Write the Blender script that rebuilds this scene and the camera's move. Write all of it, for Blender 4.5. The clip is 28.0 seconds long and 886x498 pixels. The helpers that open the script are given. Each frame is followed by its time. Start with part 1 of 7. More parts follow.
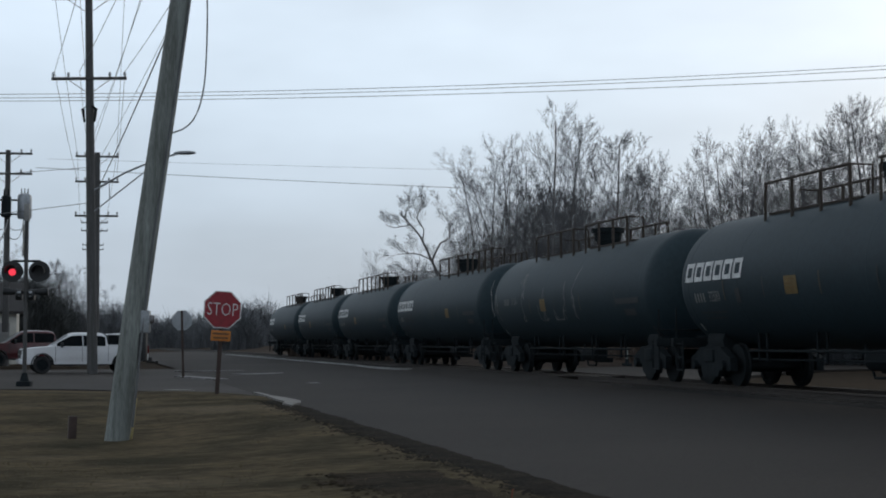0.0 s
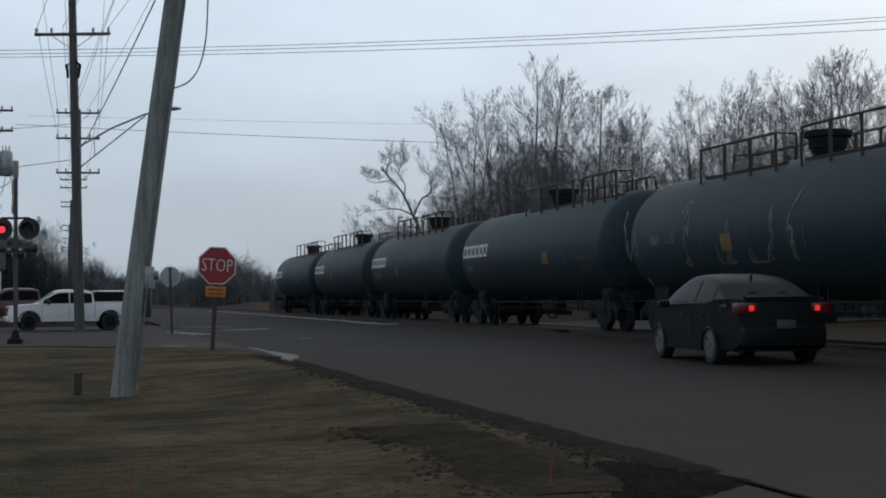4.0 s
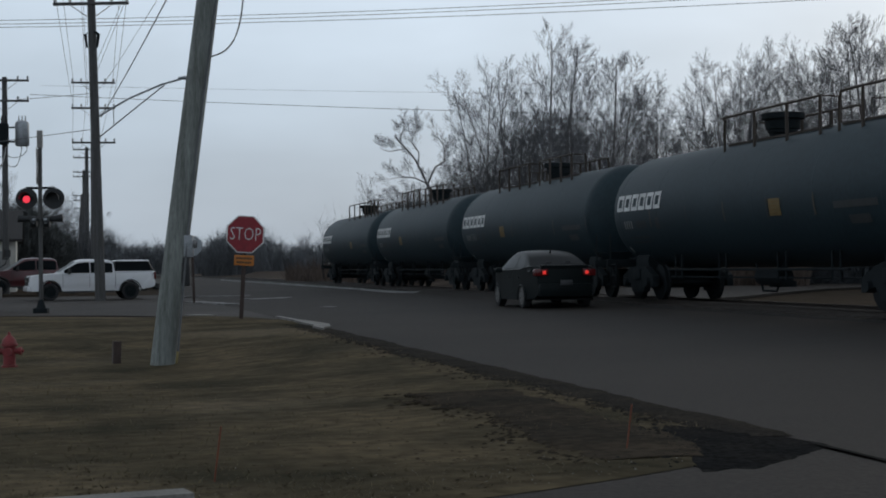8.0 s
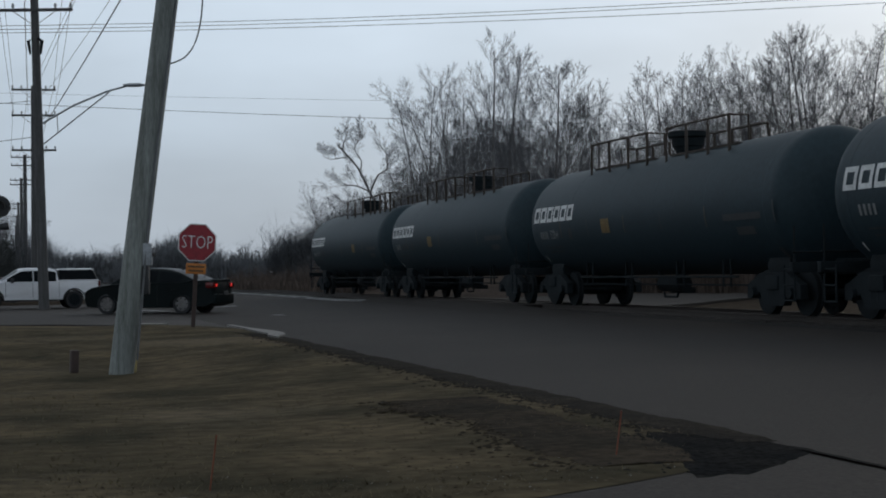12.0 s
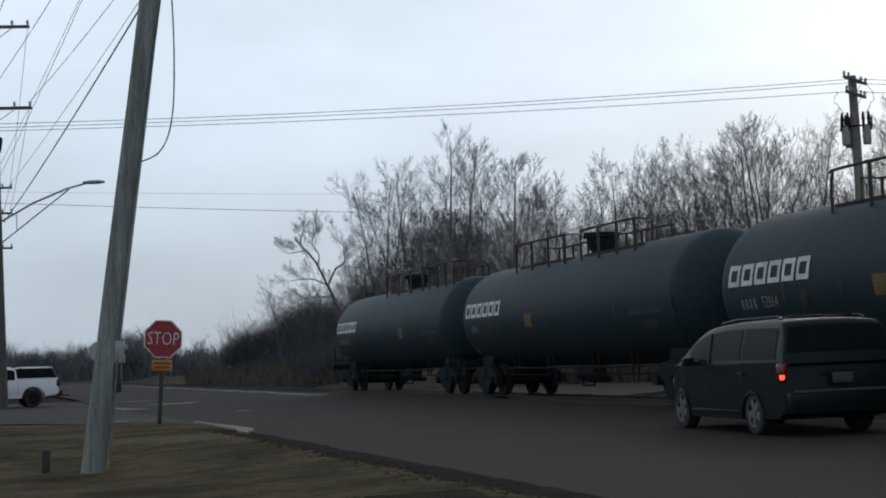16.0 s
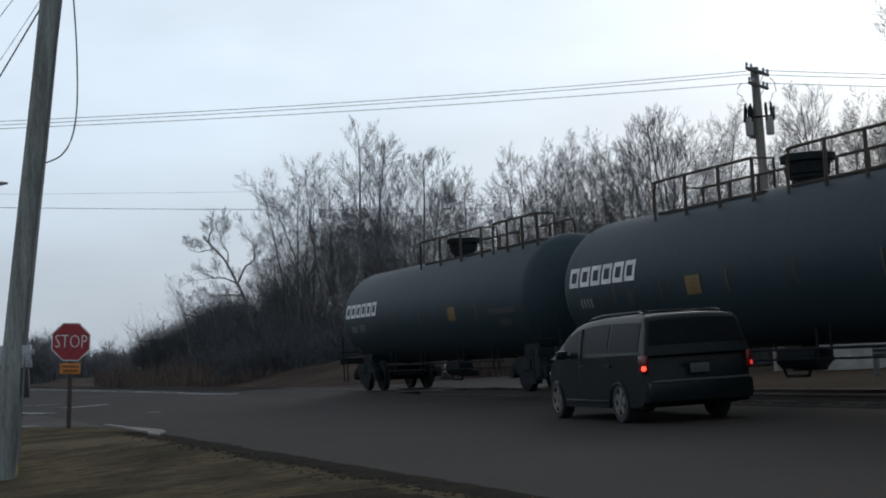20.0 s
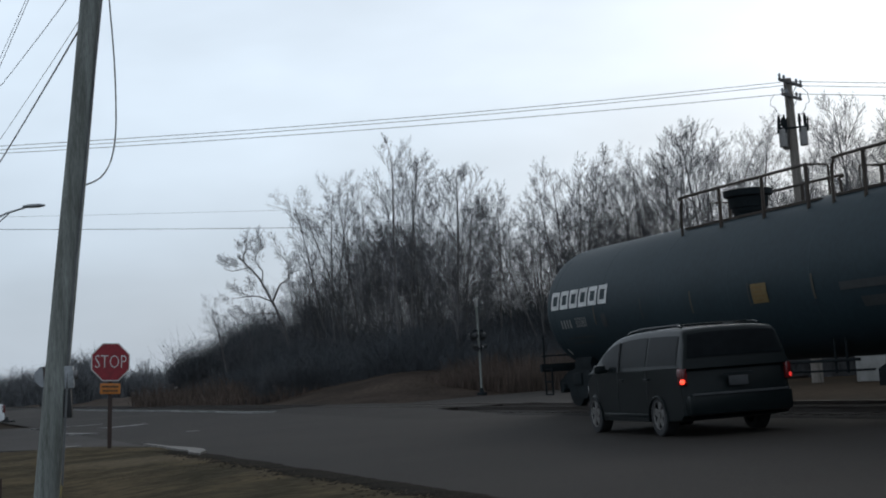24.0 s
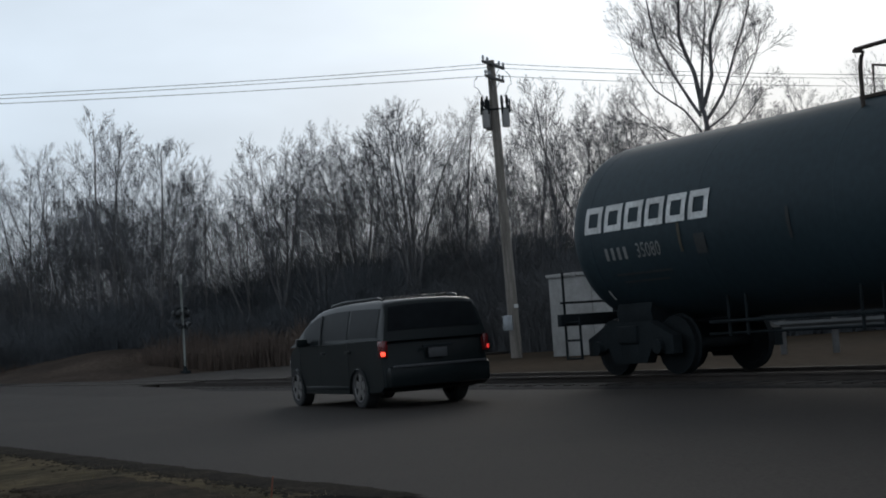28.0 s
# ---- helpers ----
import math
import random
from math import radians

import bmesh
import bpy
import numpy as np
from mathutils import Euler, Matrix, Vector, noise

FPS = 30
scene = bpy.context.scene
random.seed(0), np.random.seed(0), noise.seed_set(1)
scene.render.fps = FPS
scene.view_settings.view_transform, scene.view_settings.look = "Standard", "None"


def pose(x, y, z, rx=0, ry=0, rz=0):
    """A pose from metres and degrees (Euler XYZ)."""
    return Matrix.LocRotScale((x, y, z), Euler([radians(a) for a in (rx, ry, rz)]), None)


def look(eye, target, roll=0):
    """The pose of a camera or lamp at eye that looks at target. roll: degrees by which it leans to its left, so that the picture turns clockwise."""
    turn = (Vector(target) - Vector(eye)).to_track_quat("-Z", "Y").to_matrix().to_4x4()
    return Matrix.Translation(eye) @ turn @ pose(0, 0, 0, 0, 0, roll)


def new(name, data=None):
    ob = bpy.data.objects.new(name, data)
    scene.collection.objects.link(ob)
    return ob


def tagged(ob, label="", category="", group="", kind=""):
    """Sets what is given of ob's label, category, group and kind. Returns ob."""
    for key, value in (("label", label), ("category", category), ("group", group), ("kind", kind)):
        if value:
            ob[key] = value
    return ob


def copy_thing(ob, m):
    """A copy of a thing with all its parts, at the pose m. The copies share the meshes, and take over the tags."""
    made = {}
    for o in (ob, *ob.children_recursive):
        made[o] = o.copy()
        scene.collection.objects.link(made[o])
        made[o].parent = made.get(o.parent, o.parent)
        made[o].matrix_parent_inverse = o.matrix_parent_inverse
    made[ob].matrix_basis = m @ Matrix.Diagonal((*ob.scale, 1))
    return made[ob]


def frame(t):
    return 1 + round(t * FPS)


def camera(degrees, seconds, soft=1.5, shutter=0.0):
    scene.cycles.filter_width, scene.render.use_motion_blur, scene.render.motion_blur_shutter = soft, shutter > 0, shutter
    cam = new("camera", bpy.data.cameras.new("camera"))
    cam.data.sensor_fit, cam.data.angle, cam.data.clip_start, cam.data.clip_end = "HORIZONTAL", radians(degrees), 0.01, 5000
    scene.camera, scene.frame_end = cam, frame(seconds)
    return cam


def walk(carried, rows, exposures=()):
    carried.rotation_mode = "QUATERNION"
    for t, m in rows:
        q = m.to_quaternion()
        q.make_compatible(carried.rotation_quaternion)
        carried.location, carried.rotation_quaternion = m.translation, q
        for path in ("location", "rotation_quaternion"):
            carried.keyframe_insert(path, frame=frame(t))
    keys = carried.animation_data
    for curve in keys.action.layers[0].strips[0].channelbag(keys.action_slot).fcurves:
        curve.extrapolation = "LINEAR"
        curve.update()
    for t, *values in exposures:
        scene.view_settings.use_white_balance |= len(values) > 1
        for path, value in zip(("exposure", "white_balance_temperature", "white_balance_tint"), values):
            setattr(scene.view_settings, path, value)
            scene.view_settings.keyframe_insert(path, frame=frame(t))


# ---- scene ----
# ---------------------------------------------------------------- camera
cam = camera(31.8, 28.0, soft=1.9)
walk(cam, [
    (0.0, look((1.141, 0.022, 1.248), (1.865, 19.973, 2.452), -0.01)),
    (0.5, look((1.194, 0.066, 1.246), (0.923, 20.044, 2.137), 0.20)),
    (1.0, look((1.170, 0.090, 1.242), (0.639, 20.081, 1.501), 1.27)),
    (1.5, look((1.041, 0.058, 1.234), (1.339, 20.055, 1.424), 0.76)),
    (2.0, look((0.948, 0.035, 1.236), (1.373, 20.025, 1.686), 0.18)),
    (2.5, look((1.009, 0.063, 1.250), (0.804, 20.040, 2.191), -0.11)),
    (3.0, look((1.003, 0.049, 1.245), (1.210, 20.024, 2.211), -0.18)),
    (3.5, look((0.865, 0.004, 1.234), (1.794, 19.969, 1.971), -0.35)),
    (5.5, look((0.581, 0.174, 1.232), (1.695, 20.137, 1.719), -0.36)),
    (6.0, look((0.559, 0.209, 1.234), (1.755, 20.171, 1.543), 0.04)),
    (6.5, look((0.594, 0.232, 1.238), (1.247, 20.214, 1.756), -0.27)),
    (7.0, look((0.514, 0.188, 1.235), (1.397, 20.163, 1.728), -0.96)),
    (7.5, look((0.348, 0.088, 1.222), (1.895, 20.027, 1.449), -0.90)),
    (8.0, look((0.286, 0.019, 1.222), (1.195, 19.997, 1.445), -0.63)),
    (8.5, look((0.222, -0.010, 1.227), (0.417, 19.985, 1.658), -0.80)),
    (9.0, look((0.064, -0.017, 1.240), (0.052, 19.952, 2.350), -1.18)),
    (9.5, look((0.000, 0.000, 1.250), (-0.002, 19.965, 2.428), -0.26)),
    (10.0, look((0.090, 0.045, 1.245), (-0.386, 20.023, 2.049), -0.16)),
    (10.5, look((0.127, 0.070, 1.239), (-0.606, 20.053, 1.577), -0.83)),
    (11.0, look((0.070, 0.070, 1.234), (-0.160, 20.061, 1.797), -1.45)),
    (11.5, look((-0.055, 0.032, 1.224), (0.788, 20.002, 1.931), -1.10)),
    (12.0, look((-0.045, 0.042, 1.221), (1.652, 19.967, 1.539), -0.74)),
    (12.5, look((-0.003, 0.075, 1.226), (1.968, 19.969, 1.802), -0.94)),
    (13.0, look((-0.070, 0.112, 1.232), (2.341, 19.944, 2.166), -1.17)),
    (13.5, look((-0.244, 0.111, 1.229), (3.324, 19.757, 2.360), -0.90)),
    (15.5, look((-0.220, -0.030, 1.230), (2.329, 19.750, 2.728), -1.50)),
    (16.0, look((-0.317, -0.032, 1.235), (1.977, 19.781, 2.722), -1.64)),
    (16.5, look((-0.373, -0.036, 1.230), (2.465, 19.721, 2.489), -1.76)),
    (17.0, look((-0.275, -0.040, 1.215), (4.326, 19.389, 2.366), -2.91)),
    (17.5, look((-0.204, -0.055, 1.214), (6.039, 18.892, 2.643), -3.41)),
    (18.0, look((-0.179, -0.054, 1.219), (7.290, 18.445, 2.637), -3.41)),
    (18.5, look((-0.202, -0.035, 1.225), (7.125, 18.505, 2.826), -4.10)),
    (19.0, look((-0.265, -0.006, 1.235), (5.796, 18.981, 2.893), -3.91)),
    (19.5, look((-0.299, -0.010, 1.249), (4.291, 19.408, 2.623), -3.16)),
    (20.0, look((-0.317, -0.023, 1.262), (3.119, 19.631, 2.638), -2.88)),
    (20.5, look((-0.304, -0.045, 1.270), (2.214, 19.695, 3.263), -3.24)),
    (22.5, look((-0.299, -0.089, 1.294), (0.828, 19.845, 2.464), -5.14)),
    (23.0, look((-0.375, -0.099, 1.283), (3.067, 19.562, 2.542), -3.40)),
    (23.5, look((-0.390, -0.093, 1.273), (3.591, 19.454, 2.719), -3.04)),
    (24.0, look((-0.399, -0.092, 1.266), (2.629, 19.612, 2.868), -3.58)),
    (24.5, look((-0.403, -0.087, 1.258), (2.615, 19.635, 2.651), -3.38)),
    (25.0, look((-0.399, -0.045, 1.249), (3.819, 19.450, 2.715), -2.36)),
    (25.5, look((-0.394, -0.024, 1.234), (4.606, 19.272, 2.862), -2.25)),
    (26.0, look((-0.368, -0.002, 1.220), (5.125, 19.169, 2.734), -2.11)),
    (26.5, look((-0.337, 0.008, 1.208), (5.417, 19.105, 2.699), -2.06)),
    (27.0, look((-0.310, -0.004, 1.195), (5.416, 19.107, 2.608), -1.95)),
    (27.5, look((-0.297, -0.009, 1.179), (6.088, 18.915, 2.244), -2.11)),
    (28.0, look((-0.306, -0.019, 1.163), (6.336, 18.814, 2.258), -3.83)),
], exposures=[(0.0, -0.02), (1.0, -0.23), (3.0, -0.09), (6.0, -0.20), (7.0, -0.12), (8.0, -0.17), (9.0, -0.04), (11.0, -0.17), (12.0, -0.22), (13.0, -0.10), (16.0, -0.02), (17.0, -0.08), (18.0, -0.03), (20.0, 0.0), (26.0, 0.0), (27.0, -0.02), (28.0, -0.10)])

# ---------------------------------------------------------------- light
SUN_AZ, SUN_EL = 32.0, 16.0          # degrees to the right of +y, degrees up


def make_world():
    w = bpy.data.worlds.new("overcast_sky")
    scene.world = w
    w.use_nodes = True
    nt = w.node_tree
    nt.nodes.clear()
    n = nt.nodes.new
    out, bg = n("ShaderNodeOutputWorld"), n("ShaderNodeBackground")
    sky = n("ShaderNodeTexSky")
    sky.sky_type, sky.sun_disc = "NISHITA", False
    sky.sun_elevation, sky.sun_rotation = radians(SUN_EL), radians(SUN_AZ)
    sky.air_density, sky.dust_density = 1.0, 3.0
    sc = n("ShaderNodeVectorMath")
    sc.operation = "SCALE"
    sc.inputs[3].default_value = 0.09
    nt.links.new(sky.outputs[0], sc.inputs[0])
    tc = n("ShaderNodeTexCoord")
    sep = n("ShaderNodeSeparateXYZ")
    nt.links.new(tc.outputs["Generated"], sep.inputs[0])
    # the cloud sheet: grey-blue, brighter overhead and towards the hidden sun
    ramp = n("ShaderNodeValToRGB")
    el = ramp.color_ramp.elements
    el[0].position, el[0].color = 0.0, (0.44, 0.51, 0.59, 1)
    el[1].position, el[1].color = 1.0, (0.46, 0.52, 0.58, 1)
    for at, col in ((0.09, (0.55, 0.655, 0.77)), (0.19, (0.72, 0.845, 0.98)), (0.34, (0.67, 0.77, 0.89)), (0.60, (0.53, 0.60, 0.68))):
        e = el.new(at)
        e.color = (*col, 1)
    nt.links.new(sep.outputs[2], ramp.inputs[0])
    # soft cloud bands, stretched along the horizon
    mp = n("ShaderNodeMapping")
    mp.inputs["Scale"].default_value = (2.2, 2.2, 6.0)
    nt.links.new(tc.outputs["Generated"], mp.inputs[0])
    ns = n("ShaderNodeTexNoise")
    ns.inputs["Scale"].default_value, ns.inputs["Detail"].default_value = 1.6, 4
    ns.inputs["Roughness"].default_value = 0.52
    nt.links.new(mp.outputs[0], ns.inputs[0])
    mr = n("ShaderNodeMapRange")
    mr.inputs[1].default_value, mr.inputs[2].default_value = 0.3, 0.7
    mr.inputs[3].default_value, mr.inputs[4].default_value = 0.87, 1.13
    nt.links.new(ns.outputs[0], mr.inputs[0])
    cl = n("ShaderNodeVectorMath")
    cl.operation = "SCALE"
    nt.links.new(ramp.outputs[0], cl.inputs[0])
    nt.links.new(mr.outputs[0], cl.inputs[3])
    # broad veiled glow round the sun
    dot = n("ShaderNodeVectorMath")
    dot.operation = "DOT_PRODUCT"
    a, e2 = radians(SUN_AZ), radians(SUN_EL)
    dot.inputs[1].default_value = (math.sin(a) * math.cos(e2), math.cos(a) * math.cos(e2), math.sin(e2))
    nt.links.new(tc.outputs["Generated"], dot.inputs[0])
    gl = n("ShaderNodeMapRange")
    gl.interpolation_type = "SMOOTHSTEP"
    gl.inputs[1].default_value, gl.inputs[2].default_value = 0.84, 1.0
    gl.inputs[3].default_value, gl.inputs[4].default_value = 0.0, 1.0
    nt.links.new(dot.outputs["Value"], gl.inputs[0])
    glow = n("ShaderNodeVectorMath")
    glow.operation = "SCALE"
    glow.inputs[0].default_value = (0.055, 0.062, 0.073)
    nt.links.new(gl.outputs[0], glow.inputs[3])
    add = n("ShaderNodeVectorMath")
    add.operation = "ADD"
    nt.links.new(cl.outputs[0], add.inputs[0])
    nt.links.new(glow.outputs[0], add.inputs[1])
    mix = n("ShaderNodeMix")
    mix.data_type = "RGBA"
    mix.inputs[0].default_value = 0.94
    nt.links.new(sc.outputs[0], mix.inputs[6])
    nt.links.new(add.outputs[0], mix.inputs[7])
    nt.links.new(mix.outputs[2], bg.inputs[0])
    bg.inputs[1].default_value = 1.0
    nt.links.new(bg.outputs[0], out.inputs[0])


make_world()
sun = new("sun", bpy.data.lights.new("sun", "SUN"))
sun.data.energy, sun.data.angle, sun.data.color = 0.5, radians(25), (1.0, 0.93, 0.84)
sun.matrix_world = look((math.sin(radians(SUN_AZ)) * 100, math.cos(radians(SUN_AZ)) * 100, 100 * math.tan(radians(SUN_EL))), (0, 0, 0))


# ---------------------------------------------------------------- materials
def material(name, color, rough=0.8, metal=0.0, color2=None, scale=6.0, fine=60.0, bump=0.0, spec=0.5, emit=None, power=0.0,
             stretch=(1, 1, 1), coat=0.0, glass=False, mix=0.5, island=0.0, rand=0.0, third=None):
    """Procedural surface: two scales of colour variation, optional bump and variation from object to object."""
    m = bpy.data.materials.new(name)
    m.use_nodes = True
    nt = m.node_tree
    b = nt.nodes["Principled BSDF"]
    n = nt.nodes.new
    b.inputs["Roughness"].default_value, b.inputs["Metallic"].default_value = rough, metal
    b.inputs["Specular IOR Level"].default_value = spec
    b.inputs["Coat Weight"].default_value = coat
    if emit:
        b.inputs["Emission Color"].default_value = (*emit, 1)
        b.inputs["Emission Strength"].default_value = power
    c2 = color2 or tuple(v * 0.72 for v in color)
    tc = n("ShaderNodeTexCoord")
    mp = n("ShaderNodeMapping")
    mp.inputs["Scale"].default_value = stretch
    nt.links.new(tc.outputs["Object"], mp.inputs[0])
    big, small = n("ShaderNodeTexNoise"), n("ShaderNodeTexNoise")
    for node, s, d in ((big, scale, 4), (small, fine, 3)):
        node.inputs["Scale"].default_value, node.inputs["Detail"].default_value = s, d
        nt.links.new(mp.outputs[0], node.inputs[0])
    mx = n("ShaderNodeMix")
    mx.data_type = "RGBA"
    mx.inputs[6].default_value, mx.inputs[7].default_value = (*color, 1), (*c2, 1)
    mr = n("ShaderNodeMapRange")
    mr.inputs[1].default_value, mr.inputs[2].default_value = 0.35, 0.65
    nt.links.new(big.outputs[0], mr.inputs[0])
    nt.links.new(mr.outputs[0], mx.inputs[0])
    last = mx.outputs[2]
    if third:
        m3, r3 = n("ShaderNodeMix"), n("ShaderNodeMapRange")
        m3.data_type = "RGBA"
        m3.inputs[7].default_value = (*third, 1)
        r3.inputs[1].default_value, r3.inputs[2].default_value = 0.52, 0.68
        n3 = n("ShaderNodeTexNoise")
        n3.inputs["Scale"].default_value, n3.inputs["Detail"].default_value = scale * 0.31, 5
        nt.links.new(mp.outputs[0], n3.inputs[0])
        nt.links.new(n3.outputs[0], r3.inputs[0])
        nt.links.new(r3.outputs[0], m3.inputs[0])
        nt.links.new(last, m3.inputs[6])
        last = m3.outputs[2]
    hv = n("ShaderNodeHueSaturation")
    vr = n("ShaderNodeMapRange")
    vr.inputs[1].default_value, vr.inputs[2].default_value = 0.3, 0.7
    vr.inputs[3].default_value, vr.inputs[4].default_value = 1 - mix * 0.4, 1 + mix * 0.4
    nt.links.new(small.outputs[0], vr.inputs[0])
    nt.links.new(last, hv.inputs["Color"])
    val = vr.outputs[0]
    for amount, kind in ((rand, "obj"), (island, "isl")):
        if amount:
            src = n("ShaderNodeObjectInfo").outputs["Random"] if kind == "obj" else n("ShaderNodeNewGeometry").outputs["Random Per Island"]
            r2 = n("ShaderNodeMapRange")
            r2.inputs[3].default_value, r2.inputs[4].default_value = 1 - amount, 1 + amount
            nt.links.new(src, r2.inputs[0])
            mu = n("ShaderNodeMath")
            mu.operation = "MULTIPLY"
            nt.links.new(val, mu.inputs[0])
            nt.links.new(r2.outputs[0], mu.inputs[1])
            val = mu.outputs[0]
    nt.links.new(val, hv.inputs["Value"])
    nt.links.new(hv.outputs[0], b.inputs["Base Color"])
    if bump:
        bp = n("ShaderNodeBump")
        bp.inputs["Strength"].default_value, bp.inputs["Distance"].default_value = bump, 0.02
        nt.links.new(small.outputs[0], bp.inputs["Height"])
        nt.links.new(bp.outputs[0], b.inputs["Normal"])
    if glass:
        b.inputs["Transmission Weight"].default_value = 1.0
        b.inputs["IOR"].default_value = 1.1
    return m


M_ASPHALT = material("asphalt", (0.0212, 0.0176, 0.0150), 0.85, color2=(0.0160, 0.0135, 0.0116), scale=0.22, fine=30, bump=0.3, spec=0.14, third=(0.0272, 0.0226, 0.0196), mix=1.0)
M_PATCH = material("tar", (0.006, 0.006, 0.0065), 0.9, scale=2, fine=30, bump=0.2, spec=0.03)
M_LAWN = material("winter_lawn", (0.080, 0.062, 0.037), 0.95, color2=(0.030, 0.0265, 0.0160), scale=0.62, fine=5, bump=0.4, spec=0.02, third=(0.104, 0.083, 0.055), stretch=(1.0, 1.0, 1), mix=0.9)
M_LEAF = material("dead_leaves", (0.060, 0.046, 0.029), 0.95, color2=(0.040, 0.032, 0.021), scale=0.8, fine=6, spec=0.02, island=0.6)
M_DIRT = material("bare_earth", (0.0165, 0.0145, 0.0125), 0.95, color2=(0.026, 0.0220, 0.0170), scale=2.2, fine=25, bump=0.8, spec=0.02, mix=1.2)
# about twice the main asphalt's base: wet sheen seen at grazing angle, as colour
M_SIDEROAD = material("side_road_sheen", (0.040, 0.036, 0.033), 0.85, color2=(0.030, 0.027, 0.025), scale=0.22, fine=30, bump=0.3, spec=0.14, third=(0.052, 0.047, 0.043), mix=1.0)
M_FIELD = material("winter_field", (0.036, 0.026, 0.0175), 0.95, color2=(0.022, 0.017, 0.012), scale=0.08, fine=3.0, bump=0.3, spec=0.02, third=(0.046, 0.031, 0.020), mix=0.9)
M_BANK = material("bank_grass", (0.050, 0.038, 0.031), 0.95, color2=(0.030, 0.024, 0.020), scale=0.35, fine=5.0, bump=0.4, spec=0.02, third=(0.070, 0.054, 0.043), mix=0.9)
M_PLATELINE = material("faded_brown_print", (0.12, 0.055, 0.018), 0.7, scale=4, fine=30)
M_MUD = material("black_mud", (0.0150, 0.0150, 0.0152), 0.9, color2=(0.0215, 0.0205, 0.0195), scale=2.6, fine=22, bump=0.4, spec=0.0, mix=1.0)
M_WORN = material("worn_turf", (0.031, 0.024, 0.0165), 0.95, color2=(0.019, 0.0158, 0.0115), scale=1.4, fine=9, bump=0.6, spec=0.02, mix=1.0, third=(0.042, 0.032, 0.022))
M_GRAVEL = material("dark_ballast", (0.0150, 0.0140, 0.0135), 0.95, color2=(0.0100, 0.0092, 0.0088), scale=0.8, fine=14, bump=0.9, spec=0.2, mix=1.0)
M_RAIL = material("rusty_rail", (0.035, 0.027, 0.022), 0.75, 0.2, scale=3, fine=50)
M_TIE = material("railway_tie", (0.020, 0.015, 0.012), 0.95, scale=3, fine=40, bump=0.5, rand=0.3, stretch=(0.3, 3, 3))
M_CONCRETE = material("pale_concrete", (0.19, 0.18, 0.165), 0.9, color2=(0.10, 0.095, 0.085), scale=2.5, fine=40, bump=0.3)
M_PAINT = material("worn_road_paint", (0.17, 0.168, 0.165), 0.8, color2=(0.045, 0.043, 0.042), scale=1.6, fine=18, mix=1.0)
M_TANK = material("black_tank_paint", (0.0180, 0.0322, 0.0396), 0.58, color2=(0.0150, 0.0270, 0.0335), scale=0.5, fine=9, bump=0.015, spec=0.18, third=(0.0190, 0.0325, 0.0395), mix=0.3)
M_STEEL = material("sooty_steel", (0.0135, 0.0180, 0.0205), 0.8, 0.0, scale=3, fine=30, bump=0.15, spec=0.12)
M_WHEEL = material("wheel_steel", (0.0125, 0.0160, 0.0180), 0.75, 0.0, scale=4, fine=30, spec=0.12)
M_PLATE = material("dull_number_plate", (0.042, 0.045, 0.049), 0.6, scale=6, fine=40)
M_WHITE = material("white_lettering", (0.62, 0.63, 0.62), 0.6, color2=(0.42, 0.42, 0.41), scale=2.0, fine=20, mix=0.5)
M_DIM = material("faded_lettering", (0.21, 0.215, 0.21), 0.7, scale=5, fine=40)
M_SCRAWL = material("faded_spray_paint", (0.17, 0.175, 0.175), 0.7, color2=(0.06, 0.063, 0.063), scale=3, fine=25)
M_STENCIL = material("faint_stencil", (0.026, 0.029, 0.030), 0.7, scale=5, fine=40)
M_DIMY = material("dull_yellow_strip", (0.060, 0.050, 0.032), 0.7, scale=5, fine=40)
M_NOTICE = material("notice_print", (0.16, 0.085, 0.02), 0.7, scale=5, fine=40)
M_YELLOW = material("yellow_placard", (0.15, 0.098, 0.026), 0.6, scale=4, fine=30)
M_RUSTRAIL = material("brown_safety_rail", (0.046, 0.034, 0.026), 0.7, 0.2, scale=4, fine=30)
M_POLE = material("weathered_pole_wood", (0.205, 0.222, 0.210), 0.9, color2=(0.112, 0.120, 0.110), scale=3.0, fine=26, bump=0.5, stretch=(4, 4, 0.25), mix=0.8)
M_POLE3 = material("brown_pole_wood", (0.185, 0.168, 0.150), 0.9, color2=(0.118, 0.106, 0.092), scale=3.0, fine=26, bump=0.4, stretch=(4, 4, 0.25), mix=0.8)
M_POLE2 = material("dark_pole_wood", (0.080, 0.080, 0.080), 0.9, color2=(0.056, 0.055, 0.054), scale=3.0, fine=26, bump=0.4, stretch=(4, 4, 0.25), mix=0.8)
M_GUARDRAIL = material("dull_guardrail_zinc", (0.034, 0.037, 0.038), 0.7, scale=2, fine=20)
M_WIRE = material("cable_grey", (0.12, 0.125, 0.13), 0.7)
M_GREYM = material("galvanised_metal", (0.32, 0.34, 0.36), 0.5, 0.5, scale=3, fine=30)
M_RED = material("sign_red", (0.23, 0.008, 0.018), 0.5, color2=(0.19, 0.007, 0.015), scale=2, fine=20)
M_ORANGE = material("orange_plate", (0.45, 0.15, 0.015), 0.5, scale=3, fine=30)
M_RUSTPOST = material("brown_post", (0.048, 0.031, 0.026), 0.8, scale=3, fine=30)
M_BLACK = material("matt_black", (0.015, 0.017, 0.019), 0.6, scale=3, fine=30)
M_TYRE = material("tyre_rubber", (0.020, 0.021, 0.023), 0.85, scale=5, fine=50, bump=0.2)
M_ALLOY = material("alloy_rim", (0.19, 0.185, 0.18), 0.42, 0.5, scale=5, fine=40)
M_GLASS = material("tinted_glass", (0.0075, 0.0095, 0.0112), 0.28, spec=0.03, scale=1, fine=8)
